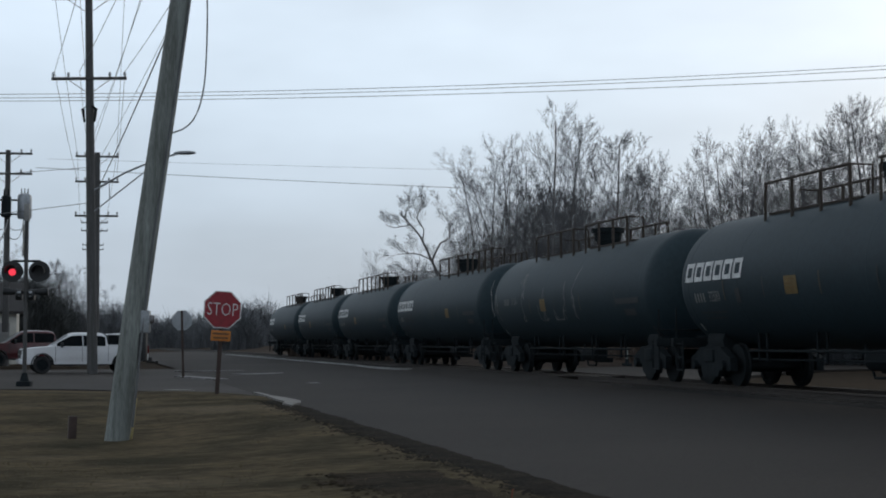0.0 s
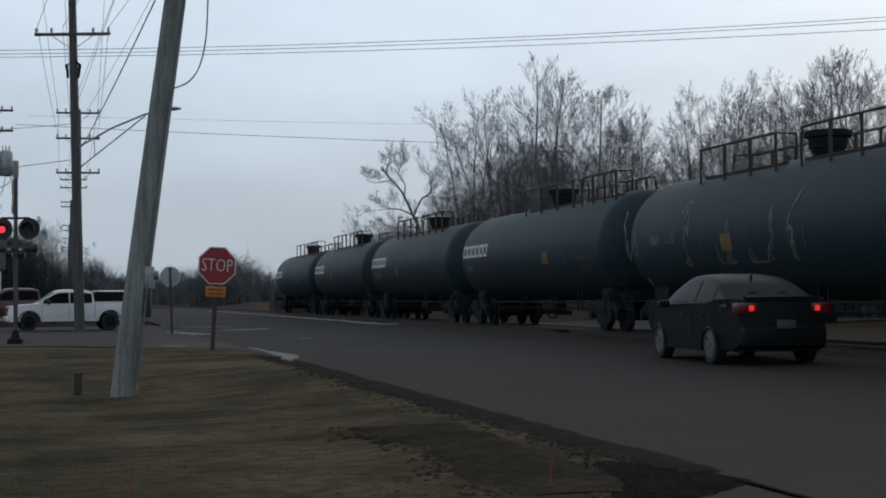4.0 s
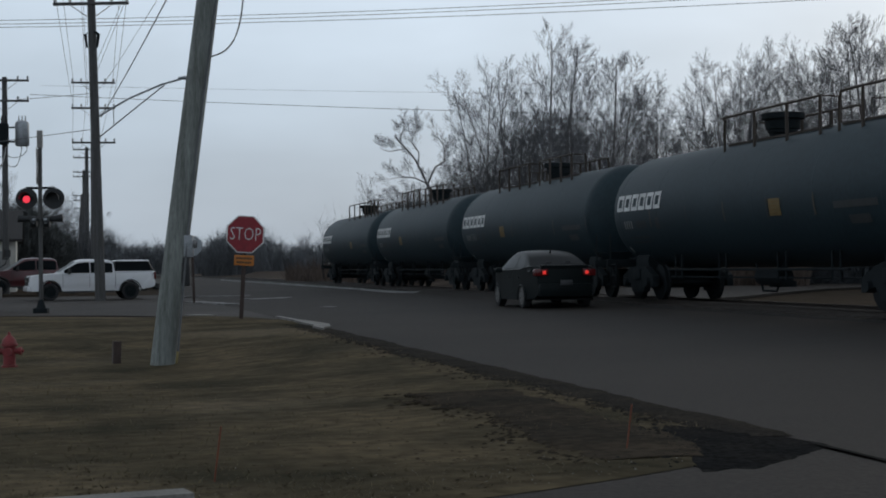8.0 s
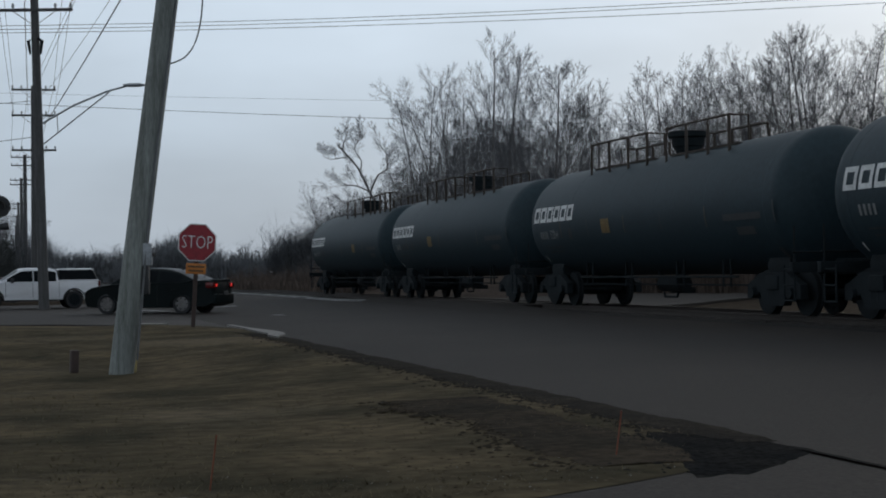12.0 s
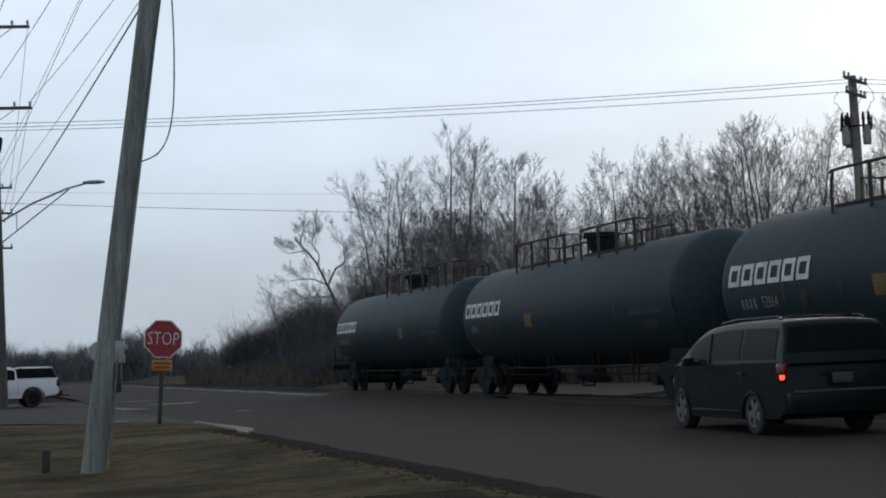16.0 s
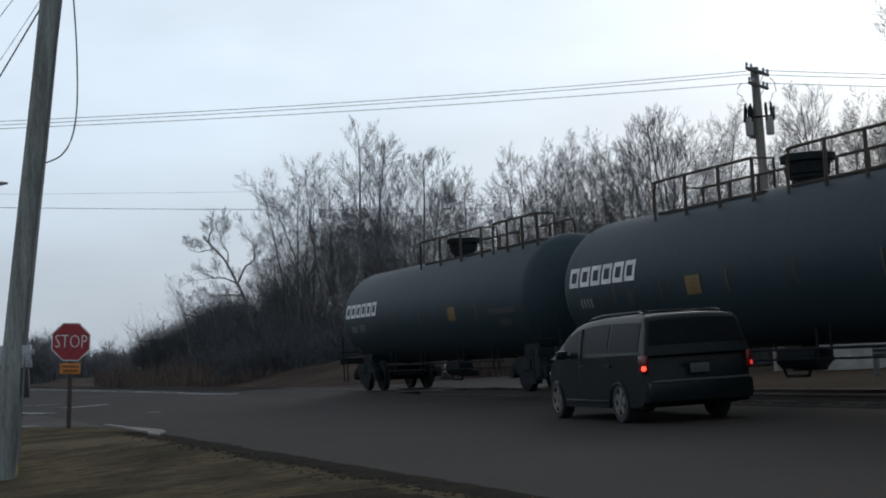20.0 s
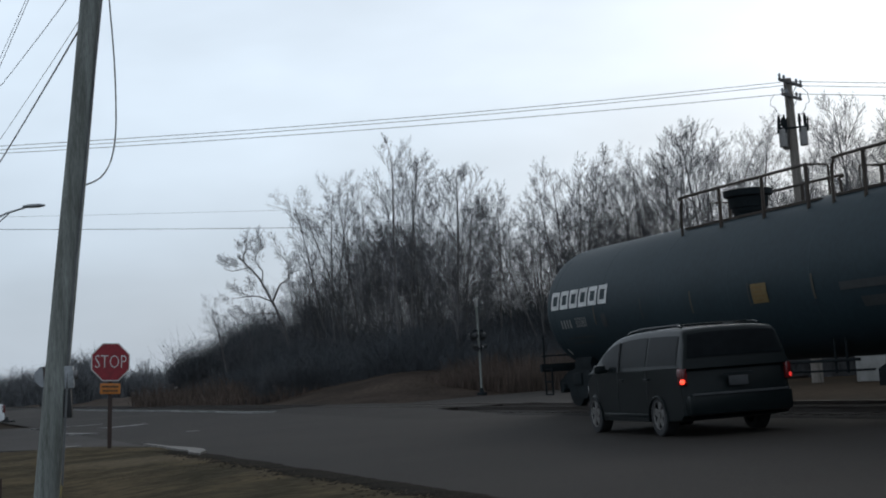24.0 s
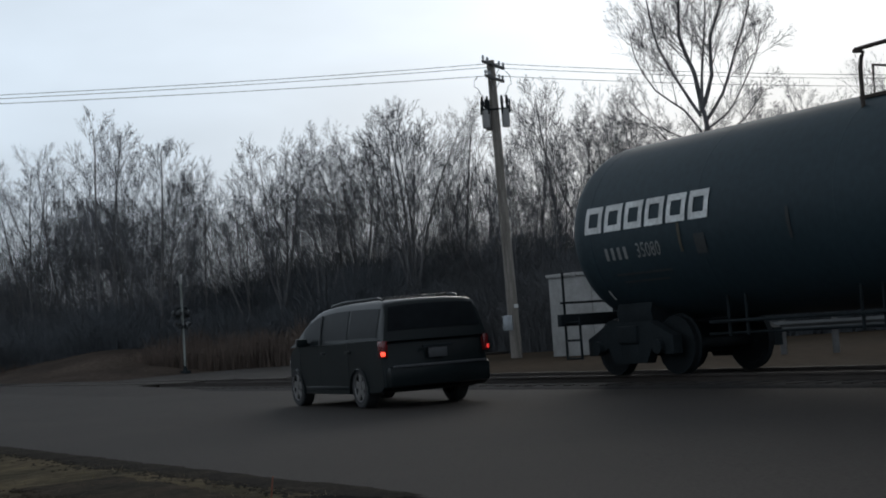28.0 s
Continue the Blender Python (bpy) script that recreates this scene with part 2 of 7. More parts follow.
M_BRAKE = material("lit_tail_lamp", (0.5, 0.01, 0.01), 0.3, emit=(1.0, 0.06, 0.03), power=2.8)
M_BRAKE2 = material("dim_tail_lamp", (0.4, 0.012, 0.012), 0.3, emit=(1.0, 0.05, 0.04), power=0.6)
M_TAIL = material("red_lens", (0.11, 0.007, 0.008), 0.25, scale=4, fine=30)
M_LAMP = material("clear_lens", (0.16, 0.16, 0.165), 0.25, scale=4, fine=30)
M_SIGRED = material("lit_crossing_lamp", (0.5, 0.01, 0.02), 0.4, emit=(1.0, 0.05, 0.09), power=1.0)
M_BARK = material("grey_bark", (0.128, 0.124, 0.125), 0.95, color2=(0.085, 0.082, 0.083), scale=1.5, fine=14, bump=0.4, island=0.25)
# lighter, bluish tint: the haze over the wood is put into the twigs
M_TWIG = material("hazed_twigs", (0.108, 0.112, 0.122), 0.95, scale=1.0, fine=6, island=0.35)
M_BRUSH = material("brush_stems", (0.056, 0.063, 0.071), 0.95, color2=(0.047, 0.053, 0.060), scale=0.15, fine=2, island=0.05, third=(0.062, 0.061, 0.062))
M_REED = material("dry_reeds", (0.090, 0.066, 0.053), 0.95, color2=(0.060, 0.044, 0.036), scale=0.5, fine=3, island=0.35)
M_GRASS = material("dry_grass_blades", (0.11, 0.085, 0.047), 0.95, color2=(0.075, 0.060, 0.033), scale=0.5, fine=4, island=0.3)
M_TRUCK = material("white_truck_paint", (0.60, 0.60, 0.61), 0.35, color2=(0.62, 0.63, 0.65), scale=1, fine=10, coat=0.3, mix=0.1)
M_MAROON = material("maroon_paint", (0.085, 0.012, 0.016), 0.35, scale=1, fine=10, coat=0.4, mix=0.1)
M_BUS = material("school_bus_yellow", (0.48, 0.235, 0.062), 0.45, color2=(0.42, 0.205, 0.054), scale=1, fine=10, mix=0.2)
M_BUSROOF = material("bus_roof_white", (0.62, 0.62, 0.60), 0.5, scale=1, fine=10, mix=0.2)
M_DARKCAR = material("dark_green_black_paint", (0.0095, 0.0130, 0.0138), 0.36, scale=1, fine=10, spec=0.055, mix=0.1)
M_GUARD = material("yellow_cable_guard", (0.36, 0.29, 0.12), 0.6, scale=4, fine=30)
M_FLAG = material("faded_orange_wire", (0.20, 0.06, 0.03), 0.8, scale=4, fine=30)
M_VAN = material("black_van_paint", (0.0085, 0.0120, 0.0130), 0.28, scale=1, fine=10, spec=0.11, mix=0.1)
M_HYDRANT = material("faded_red_hydrant", (0.20, 0.025, 0.028), 0.7, color2=(0.13, 0.02, 0.02), scale=6, fine=40, bump=0.2)
M_WALL = material("cream_siding", (0.55, 0.53, 0.48), 0.8, scale=1, fine=12, mix=0.15)
M_KERB = material("worn_pale_kerb", (0.20, 0.20, 0.195), 0.8, color2=(0.10, 0.10, 0.098), scale=0.3, fine=9, mix=0.8)
M_BRICKW = material("grey_wall", (0.085, 0.085, 0.084), 0.9, scale=1.5, fine=12)
M_PILASTER = material("pale_grey_pier", (0.092, 0.092, 0.090), 0.9, scale=1.5, fine=12)
M_ROOF = material("grey_shingle_roof", (0.030, 0.028, 0.028), 0.95, scale=1.2, fine=16, bump=0.4)
M_SCREEN = material("reflecting_windscreen", (0.06, 0.07, 0.078), 0.5, scale=1, fine=10, spec=0.1)
M_DARKWIN = material("dark_window", (0.015, 0.017, 0.02), 0.3, scale=1, fine=10, spec=0.15)
M_CABINET = material("pale_cabinet", (0.24, 0.238, 0.232), 0.6, scale=2, fine=20, color2=(0.19, 0.187, 0.18), spec=0.3)
M_EVERGREEN = material("dark_evergreen", (0.076, 0.082, 0.082), 0.95, scale=0.6, fine=5, island=0.4)
# paler and bluer than the near brush: distance haze put into the colour
M_FARHAZE = material("far_wood", (0.125, 0.132, 0.142), 0.95, scale=0.05, fine=0.6, island=0.3)


# ---------------------------------------------------------------- mesh helpers
RAILS = pose(0, 0, 0, 0, 0, 10.6)     # local x: across the track, local y: along it, away from the eye


def thing(name, m=None, label="", category="", group="", kind=""):
    ob = new(name)
    if m is not None:
        ob.matrix_world = m
    return tagged(ob, label, category, group, kind)




def part(name, bm, mat, parent, label=""):
    me = bpy.data.meshes.new(name)
    bmesh.ops.recalc_face_normals(bm, faces=bm.faces)
    bm.to_mesh(me)
    bm.free()
    me.materials.append(mat)
    me.set_sharp_from_angle(angle=radians(40))
    ob = new(name, me)
    ob.parent = parent
    return tagged(ob, label)


def solo(name, bm, mat, label="", category="", group="", kind="", m=None):
    ob = part(name, bm, mat, None)
    if m is not None:
        ob.matrix_world = m
    return tagged(ob, label, category, group, kind)


def nb():
    return bmesh.new()


def box(bm, x0, x1, y0, y1, z0, z1, bevel=0.0, m=None):
    r = bmesh.ops.create_cube(bm, size=1.0)
    vs = r["verts"]
    for v in vs:
        v.co = Vector((x0 + (v.co.x + 0.5) * (x1 - x0), y0 + (v.co.y + 0.5) * (y1 - y0), z0 + (v.co.z + 0.5) * (z1 - z0)))
    if bevel:
        es = list({e for v in vs for e in v.link_edges})
        r2 = bmesh.ops.bevel(bm, geom=es, offset=bevel, segments=2, affect="EDGES", profile=0.6)
        vs = list(set(r2["verts"]) | {v for v in vs if v.is_valid})
    if m is not None:
        for v in vs:
            v.co = m @ v.co
    return bm


def smooth_all(bm):
    for f in bm.faces:
        f.smooth = True
    return bm


def tube(bm, pts, radii, seg=8, caps=True):
    """A tapered tube through points."""
    pts = [Vector(p) for p in pts]
    if not isinstance(radii, (list, tuple)):
        radii = [radii] * len(pts)
    rings = []
    for i, p in enumerate(pts):
        d = (pts[min(i + 1, len(pts) - 1)] - pts[max(i - 1, 0)]).normalized()
        ref = Vector((0, 0, 1)) if abs(d.z) < 0.9 else Vector((1, 0, 0))
        a = d.cross(ref).normalized()
        b = d.cross(a)
        rings.append([bm.verts.new(p + radii[i] * (math.cos(2 * math.pi * k / seg) * a + math.sin(2 * math.pi * k / seg) * b)) for k in range(seg)])
    for r0, r1 in zip(rings, rings[1:]):
        for k in range(seg):
            f = bm.faces.new((r0[k], r0[(k + 1) % seg], r1[(k + 1) % seg], r1[k]))
            f.smooth = True
    if caps and seg > 2:
        bm.faces.new(rings[0][::-1])
        bm.faces.new(rings[-1])
    return bm


def rounded(pts, steps=4):
    """A smooth line through points."""
    pts = [Vector(p) for p in pts]
    out = []
    for i in range(len(pts) - 1):
        a, b, c, d = pts[max(i - 1, 0)], pts[i], pts[i + 1], pts[min(i + 2, len(pts) - 1)]
        for k in range(steps):
            u = k / steps
            out.append(0.5 * (2 * b + (c - a) * u + (2 * a - 5 * b + 4 * c - d) * u * u + (3 * b - a - 3 * c + d) * u ** 3))
    return out + [pts[-1]]


def loft(bm, rings, caps=True, smooth=True, closed=True):
    vs = [[bm.verts.new(p) for p in r] for r in rings]
    n = len(vs[0])
    for a, b in zip(vs, vs[1:]):
        for k in range(n if closed else n - 1):
            f = bm.faces.new((a[k], a[(k + 1) % n], b[(k + 1) % n], b[k]))
            f.smooth = smooth
    if caps:
        bm.faces.new(vs[0][::-1])
        bm.faces.new(vs[-1])
    return bm


def poly(bm, pts, z0, z1):
    """An upright prism over a plan polygon."""
    a = [bm.verts.new((x, y, z0)) for x, y in pts]
    b = [bm.verts.new((x, y, z1)) for x, y in pts]
    bm.faces.new(b)
    bm.faces.new(a[::-1])
    n = len(pts)
    for k in range(n):
        bm.faces.new((a[k], a[(k + 1) % n], b[(k + 1) % n], b[k]))
    return bm


def text_mesh(bm, body, size, m, depth=0.004, squeeze=1.0, bold=0.0):
    """Letters of the built-in font as mesh, laid in the plane of m (local x to the right, y up)."""
    cu = bpy.data.curves.new("letters", "FONT")
    cu.body, cu.size, cu.extrude, cu.resolution_u = body, size, depth, 2
    cu.offset = bold
    cu.align_x, cu.align_y = "CENTER", "CENTER"
    ob = bpy.data.objects.new("letters", cu)
    scene.collection.objects.link(ob)
    me = bpy.data.meshes.new_from_object(ob.evaluated_get(bpy.context.evaluated_depsgraph_get()))
    bpy.data.objects.remove(ob)
    bpy.data.curves.remove(cu)
    t = bmesh.new()
    t.from_mesh(me)
    bpy.data.meshes.remove(me)
    t.transform(m @ Matrix.Diagonal((squeeze, 1, 1, 1)))
    tmp = bpy.data.meshes.new("letters")
    t.to_mesh(tmp)
    t.free()
    bm.from_mesh(tmp)
    bpy.data.meshes.remove(tmp)
    return bm


# ---------------------------------------------------------------- ground and roads
def road_z(p):
    return 0.02 + max(0.0, min(p, 14.3) - 5.0) * 0.012


def sheet(name, pts_fn, nx, ny, mat, label, kind="structure", m=RAILS, category=""):
    """A grid sheet: pts_fn(u, v) gives the place."""
    bm = nb()
    g = [[bm.verts.new(pts_fn(i / nx, j / ny)) for i in range(nx + 1)] for j in range(ny + 1)]
    for j in range(ny):
        for i in range(nx):
            f = bm.faces.new((g[j][i], g[j][i + 1], g[j + 1][i + 1], g[j + 1][i]))
            f.smooth = True
    me = bpy.data.meshes.new(name)
    bm.to_mesh(me)
    bm.free()
    me.materials.append(mat)
    ob = new(name, me)
    ob.matrix_world = m
    return tagged(ob, label, category, "", kind)


def lawn_z(p, s):
    """The lawn sinks into a shallow swale between the road and the driveway."""
    u = max(0.0, min(1.0, (4.7 - p) / 3.4))
    u = u * u * (3 - 2 * u)
    return 0.03 - 0.235 * u * math.exp(-((s - 22.5) / 9.0) ** 2) + 0.07 * math.exp(-((s - 37.0) / 3.2) ** 2 - ((p - 3.2) / 1.6) ** 2)


def ground():
    ps = [-1500, -900, -500, -250, -120, -60, -37.5, -34, -20, -8, 0, 3.6, 4.6, 12, 30, 60, 120, 250, 500, 900, 1500]
    ss = [-600, -300, -120, -40, 0, 8.6, 10.5, 20, 32, 36.5, 38, 46, 60, 80, 120, 200, 400, 800, 1600, 2800]
    bm = nb()
    g = [[bm.verts.new((p, s, -0.9 if (-34 <= p <= 3.6 and 10.5 <= s <= 36.5) else -0.06)) for p in ps] for s in ss]
    for j in range(len(ss) - 1):
        for i in range(len(ps) - 1):
            bm.faces.new((g[j][i], g[j][i + 1], g[j + 1][i + 1], g[j + 1][i]))
    solo("ground", bm, M_FIELD, "brown winter field reaching to the horizon", "ground", kind="structure", m=RAILS)


ground()
sheet("road", lambda u, v: (5.0 + 9.3 * u, -60 + 260 * v, road_z(5.0 + 9.3 * u)), 10, 60, M_ASPHALT, "grey asphalt road running beside the railway track", category="road")


def rise(a, lo, hi):
    u = max(0.0, min(1.0, (a - lo) / (hi - lo)))
    return u * u * (3 - 2 * u)


def bank_z(p, s):
    """Low uneven bank of winter grass between the track and the wood."""
    start = 69.0 + max(0.0, p - 17.4) * 0.62
    up = rise(p, 19.0, 31.0) * rise(s, start, start + 16.0)
    up *= 1 - 0.62 * rise(s, 104.0, 128.0)
    return -0.10 + up * (1.75 + 0.55 * noise.noise((p * 0.07, s * 0.045, 4)) + 0.22 * noise.noise((p * 0.25, s * 0.2, 7)))


sheet("field_bank", lambda u, v: (18.6 + 70 * u, 68 + 300 * v * v, bank_z(18.6 + 70 * u, 68 + 300 * v * v)), 60, 90, M_BANK, "low bank of brown winter grass beyond the track", category="bank")


def cross_road():
    bm = nb()
    poly(bm, [(-90, 44.0), (-4, 44.0), (1.0, 42.2), (3.2, 39.6), (4.2, 36.8), (4.75, 32.0), (5.0, 32.0), (5.0, 74), (-90, 74)], -0.05, 0.016)
    solo("road_junction", bm, M_SIDEROAD, "grey asphalt side road meeting the crossing", "road", kind="structure", m=RAILS)
    bm = nb()
    poly(bm, [(17.4, 44.6), (19.5, 47.2), (22.7, 50.5), (27.4, 56.8), (32.7, 63.5), (38.7, 67.6), (47, 70.5), (60, 73), (90, 78), (90, 87), (40, 82), (27, 74), (21, 68.5), (17.4, 65)], -0.05, 0.05)
    solo("road_crossing", bm, M_ASPHALT, "grey asphalt road beyond the railway crossing", "road", kind="structure", m=RAILS)
    bm = nb()
    box(bm, 14.3, 17.4, 43.4, 63.2, 0.0, 0.27)
    # asphalt ramps up to the rails on both sides
    prev = None
    for k in range(-1, 10):
        s = 43.4 + 2.2 * k if k >= 0 else 37.5
        top = 0.268 if k >= 0 else 0.136
        w, far = 1.7 - 0.14 * k, max(17.9, 19.0 - 0.1 * k)
        p = 14.3 - w
        cur = [bm.verts.new(v) for v in ((p, s, road_z(p) + 0.003), (14.3, s, top), (17.4, s, top), (far, s, 0.03))]
        if prev:
            bm.faces.new((prev[0], prev[1], cur[1], cur[0]))
            bm.faces.new((prev[2], prev[3], cur[3], cur[2]))
        prev = cur
    solo("road_planking", bm, M_ASPHALT, "asphalt filling between the rails at the crossing", "road", kind="structure", m=RAILS)
    bm = nb()
    poly(bm, [(-30, -25), (5.0, -25), (5.0, 9.6), (4.2, 9.0), (3.3, 8.4), (1.7, 7.8), (-30, 7.6)], -0.05, 0.012)
    solo("driveway", bm, M_ASPHALT, "grey asphalt driveway beside the lawn", "driveway", kind="structure", m=RAILS)


cross_road()


def lawn():
    bm = nb()
    nx, ny = 70, 90
    g = []
    for j in range(ny + 1):
        row = []
        for i in range(nx + 1):
            u, v = i / nx, j / ny
            lo = 7.4 + 2.1 * max(0.0, (-37 + 41.0 * u) / 4) ** 1.5
            hi = 44.0 if u < 0.74 else 44.0 - 8.0 * ((u - 0.74) / 0.26) ** 2
            p = -36 + 41.0 * u
            s = lo + (hi - lo) * v
            edge = min((1 - u) * 41 / 0.5, (1 - v) * 36 / 0.8, v * 36 / 0.4, 1.0)
            z = 0.0 + lawn_z(p, s) * edge + 0.016 * (1 - edge) + 0.015 * noise.noise((p * 0.25, s * 0.25, 0)) * edge + 0.010 * noise.noise((p * 1.3, s * 1.3, 3)) * edge
            if u > 0.995:
                p += 0.18 * noise.noise((s * 0.7, 0, 9))
            row.append(bm.verts.new((p, s, z)))
        g.append(row)
    for j in range(ny):
        for i in range(nx):
            f = bm.faces.new((g[j][i], g[j][i + 1], g[j + 1][i + 1], g[j + 1][i]))
            f.smooth = True
    ob = part("lawn", bm, M_LAWN, None)
    ob.matrix_world = RAILS
    tagged(ob, "brown and olive winter lawn with worn patches", "lawn", kind="structure")


lawn()


def lawn_top(p, s):
    """Height of the lawn's surface near the road and the driveway corner."""
    lo = 7.4 + 2.1 * max(0.0, (p - 1) / 4) ** 1.5
    edge = max(0.0, min((5.0 - p) / 0.5, (s - lo) / 0.4, 1.0))
    z = lawn_z(p, s) * edge + 0.016 * (1 - edge)
    return z + (0.015 * noise.noise((p * 0.25, s * 0.25, 0)) + 0.010 * noise.noise((p * 1.3, s * 1.3, 3))) * edge


def bed(p, s):
    """Height of whatever surface lies at this place."""
    return max(0.012, lawn_top(p, s), road_z(p) if p > 4.98 else 0.0)


def clod(bm, rng, p, s, r):
    """A flat crumb of earth on the ground."""
    z = bed(p, s)
    k = rng.uniform(0.5, 1.0)
    ring = [bm.verts.new((p + r * k * math.cos(a) * rng.uniform(0.6, 1.2), s + r * math.sin(a) * rng.uniform(0.6, 1.3), z - 0.004)) for a in (0, 1.05, 2.1, 3.14, 4.2, 5.25)]
    tip = bm.verts.new((p, s, z + min(0.012, r * 0.3)))
    for i in range(6):
        bm.faces.new((ring[i], ring[(i + 1) % 6], tip))


def verge_strip(name, inner, outer, s0, s1, mat, label, seed, step=0.08):
    """A ragged strip of bare earth along the road that thins out into the lawn."""
    bm = nb()
    rng = random.Random(11)
    prev = None
    s = s0
    while s <= s1:
        a = inner + 0.22 * noise.noise((s * 0.45, seed, 0)) + 0.16 * noise.noise((s * 2.1, seed, 2)) + 0.08 * noise.noise((s * 6.0, seed, 4))
        b = outer + 0.09 * noise.noise((s * 0.5, seed, 5)) + 0.06 * noise.noise((s * 2.3, seed, 8)) + 0.03 * noise.noise((s * 7, seed, 9))
        cur = []
        for f, up in ((0.0, -0.006), (0.12, 0.004), (0.35, 0.008), (0.6, 0.010), (0.88, 0.006), (1.0, -0.004)):
            p = a + (b - a) * f
            cur.append(bm.verts.new((p, s, bed(p, s) + up + 0.004 * noise.noise((p * 6, s * 6, 1)))))
        if prev:
            for i in range(5):
                bm.faces.new((prev[i], prev[i + 1], cur[i + 1], cur[i])).smooth = True
        prev = cur
        for k in range(3):
            clod(bm, rng, a + 0.12 - abs(rng.gauss(0, 0.18)), s + rng.uniform(-0.06, 0.06), rng.uniform(0.02, 0.07))
        s += step
    return solo(name, bm, mat, label, "verge", kind="structure", m=RAILS)


verge_strip("verge", 4.62, 5.15, 9.9, 33.0, M_DIRT, "bare dark earth edge between lawn and road", 1.0)
verge_strip("worn_edge", 3.35, 4.36, 9.0, 14.5, M_WORN, "worn brown turf near the driveway corner", 4.0)


def tar_patch():
    bm = nb()
    rng = random.Random(4)
    # a thin ragged smear that runs out to a tip beside the road
    outline = [(4.55, 10.9), (4.90, 10.5), (5.03, 9.95), (5.12, 9.36), (4.88, 9.14), (4.55, 8.80), (4.22, 8.52), (3.84, 8.42), (3.90, 8.90), (4.12, 9.45), (4.25, 10.1), (4.35, 10.6)]
    ring = []
    for (p0, s0), (p1, s1) in zip(outline, outline[1:] + outline[:1]):
        for k in range(6):
            ring.append((p0 + (p1 - p0) * k / 6, s0 + (s1 - s0) * k / 6))
    cp, cs = 4.52, 9.55
    rows = []
    for f, up in ((1.0, -0.004), (0.9, 0.004), (0.7, 0.008), (0.45, 0.010), (0.15, 0.011)):
        row = []
        for p, s in ring:
            j = 1 + (0.10 * noise.noise((p * 4, s * 4, 1)) + 0.07 * noise.noise((p * 13, s * 13, 4))) * f
            p, s = cp + (p - cp) * f * j, cs + (s - cs) * f * j
            row.append((p, s, bed(p, s) + up))
        rows.append(row)
    loft(bm, rows)
    for k in range(160):
        q = rng.uniform(0, 1)
        clod(bm, rng, 4.35 - 0.45 * q + rng.gauss(0, 0.15), 10.7 - 1.8 * q + rng.gauss(0, 0.2), rng.uniform(0.02, 0.06))
    solo("earth_patch", bm, M_MUD, "dark muddy patch at the driveway corner", "mud", kind="structure", m=RAILS)
    bm = nb()
    prev = None
    for k in range(60):
        s = 9.5 - k * 0.12
        p = 5.01 + 0.03 * noise.noise((s * 1.5, 3, 0))
        w = (0.017 + 0.010 * noise.noise((s * 2, 9, 0))) * (1 + 1.2 * max(0.0, 1 - k / 6))
        z = road_z(p + w) + 0.007
        cur = [bm.verts.new((p - w, s, z)), bm.verts.new((p + w, s, z))]
        if prev:
            bm.faces.new((prev[0], prev[1], cur[1], cur[0]))
        prev = cur
    solo("tar_seam", bm, M_PATCH, "black tar seam across the asphalt", "tar", kind="structure", m=RAILS)


tar_patch()


def pebbles():
    """Small stones and leaf litter along the edge of the lawn."""
    for name, mat, count, lab, lo, hi in (("pebbles", M_CONCRETE, 260, "scattered pale pebbles at the edge of the lawn", 0.003, 0.008), ("leaf_litter", M_LEAF, 1800, "dead brown leaves lying in the grass", 0.006, 0.021)):
        rng = random.Random(len(name))
        bm = nb()
        for k in range(count):
            p = 4.9 - 6.5 * rng.random() ** 1.3
            s = 7.4 + 2.1 * max(0.0, (p - 1) / 4) ** 1.5 + 0.15 + abs(rng.gauss(0, 0.9 if name == "pebbles" else 2.0))
            r = rng.uniform(lo, hi)
            z = lawn_top(p, s) + 0.003
            flat = 0.6 if name == "pebbles" else 0.25
            ring = [bm.verts.new((p + r * math.cos(a) * rng.uniform(0.6, 1.2), s + r * math.sin(a) * rng.uniform(0.6, 1.2), z)) for a in (0, 1.26, 2.5, 3.77, 5.03)]
            tip = bm.verts.new((p, s, z + r * flat))
            for i in range(5):
                bm.faces.new((ring[i], ring[(i + 1) % 5], tip))
        solo(name, bm, mat, lab, "litter", kind="stuff", m=RAILS)


pebbles()


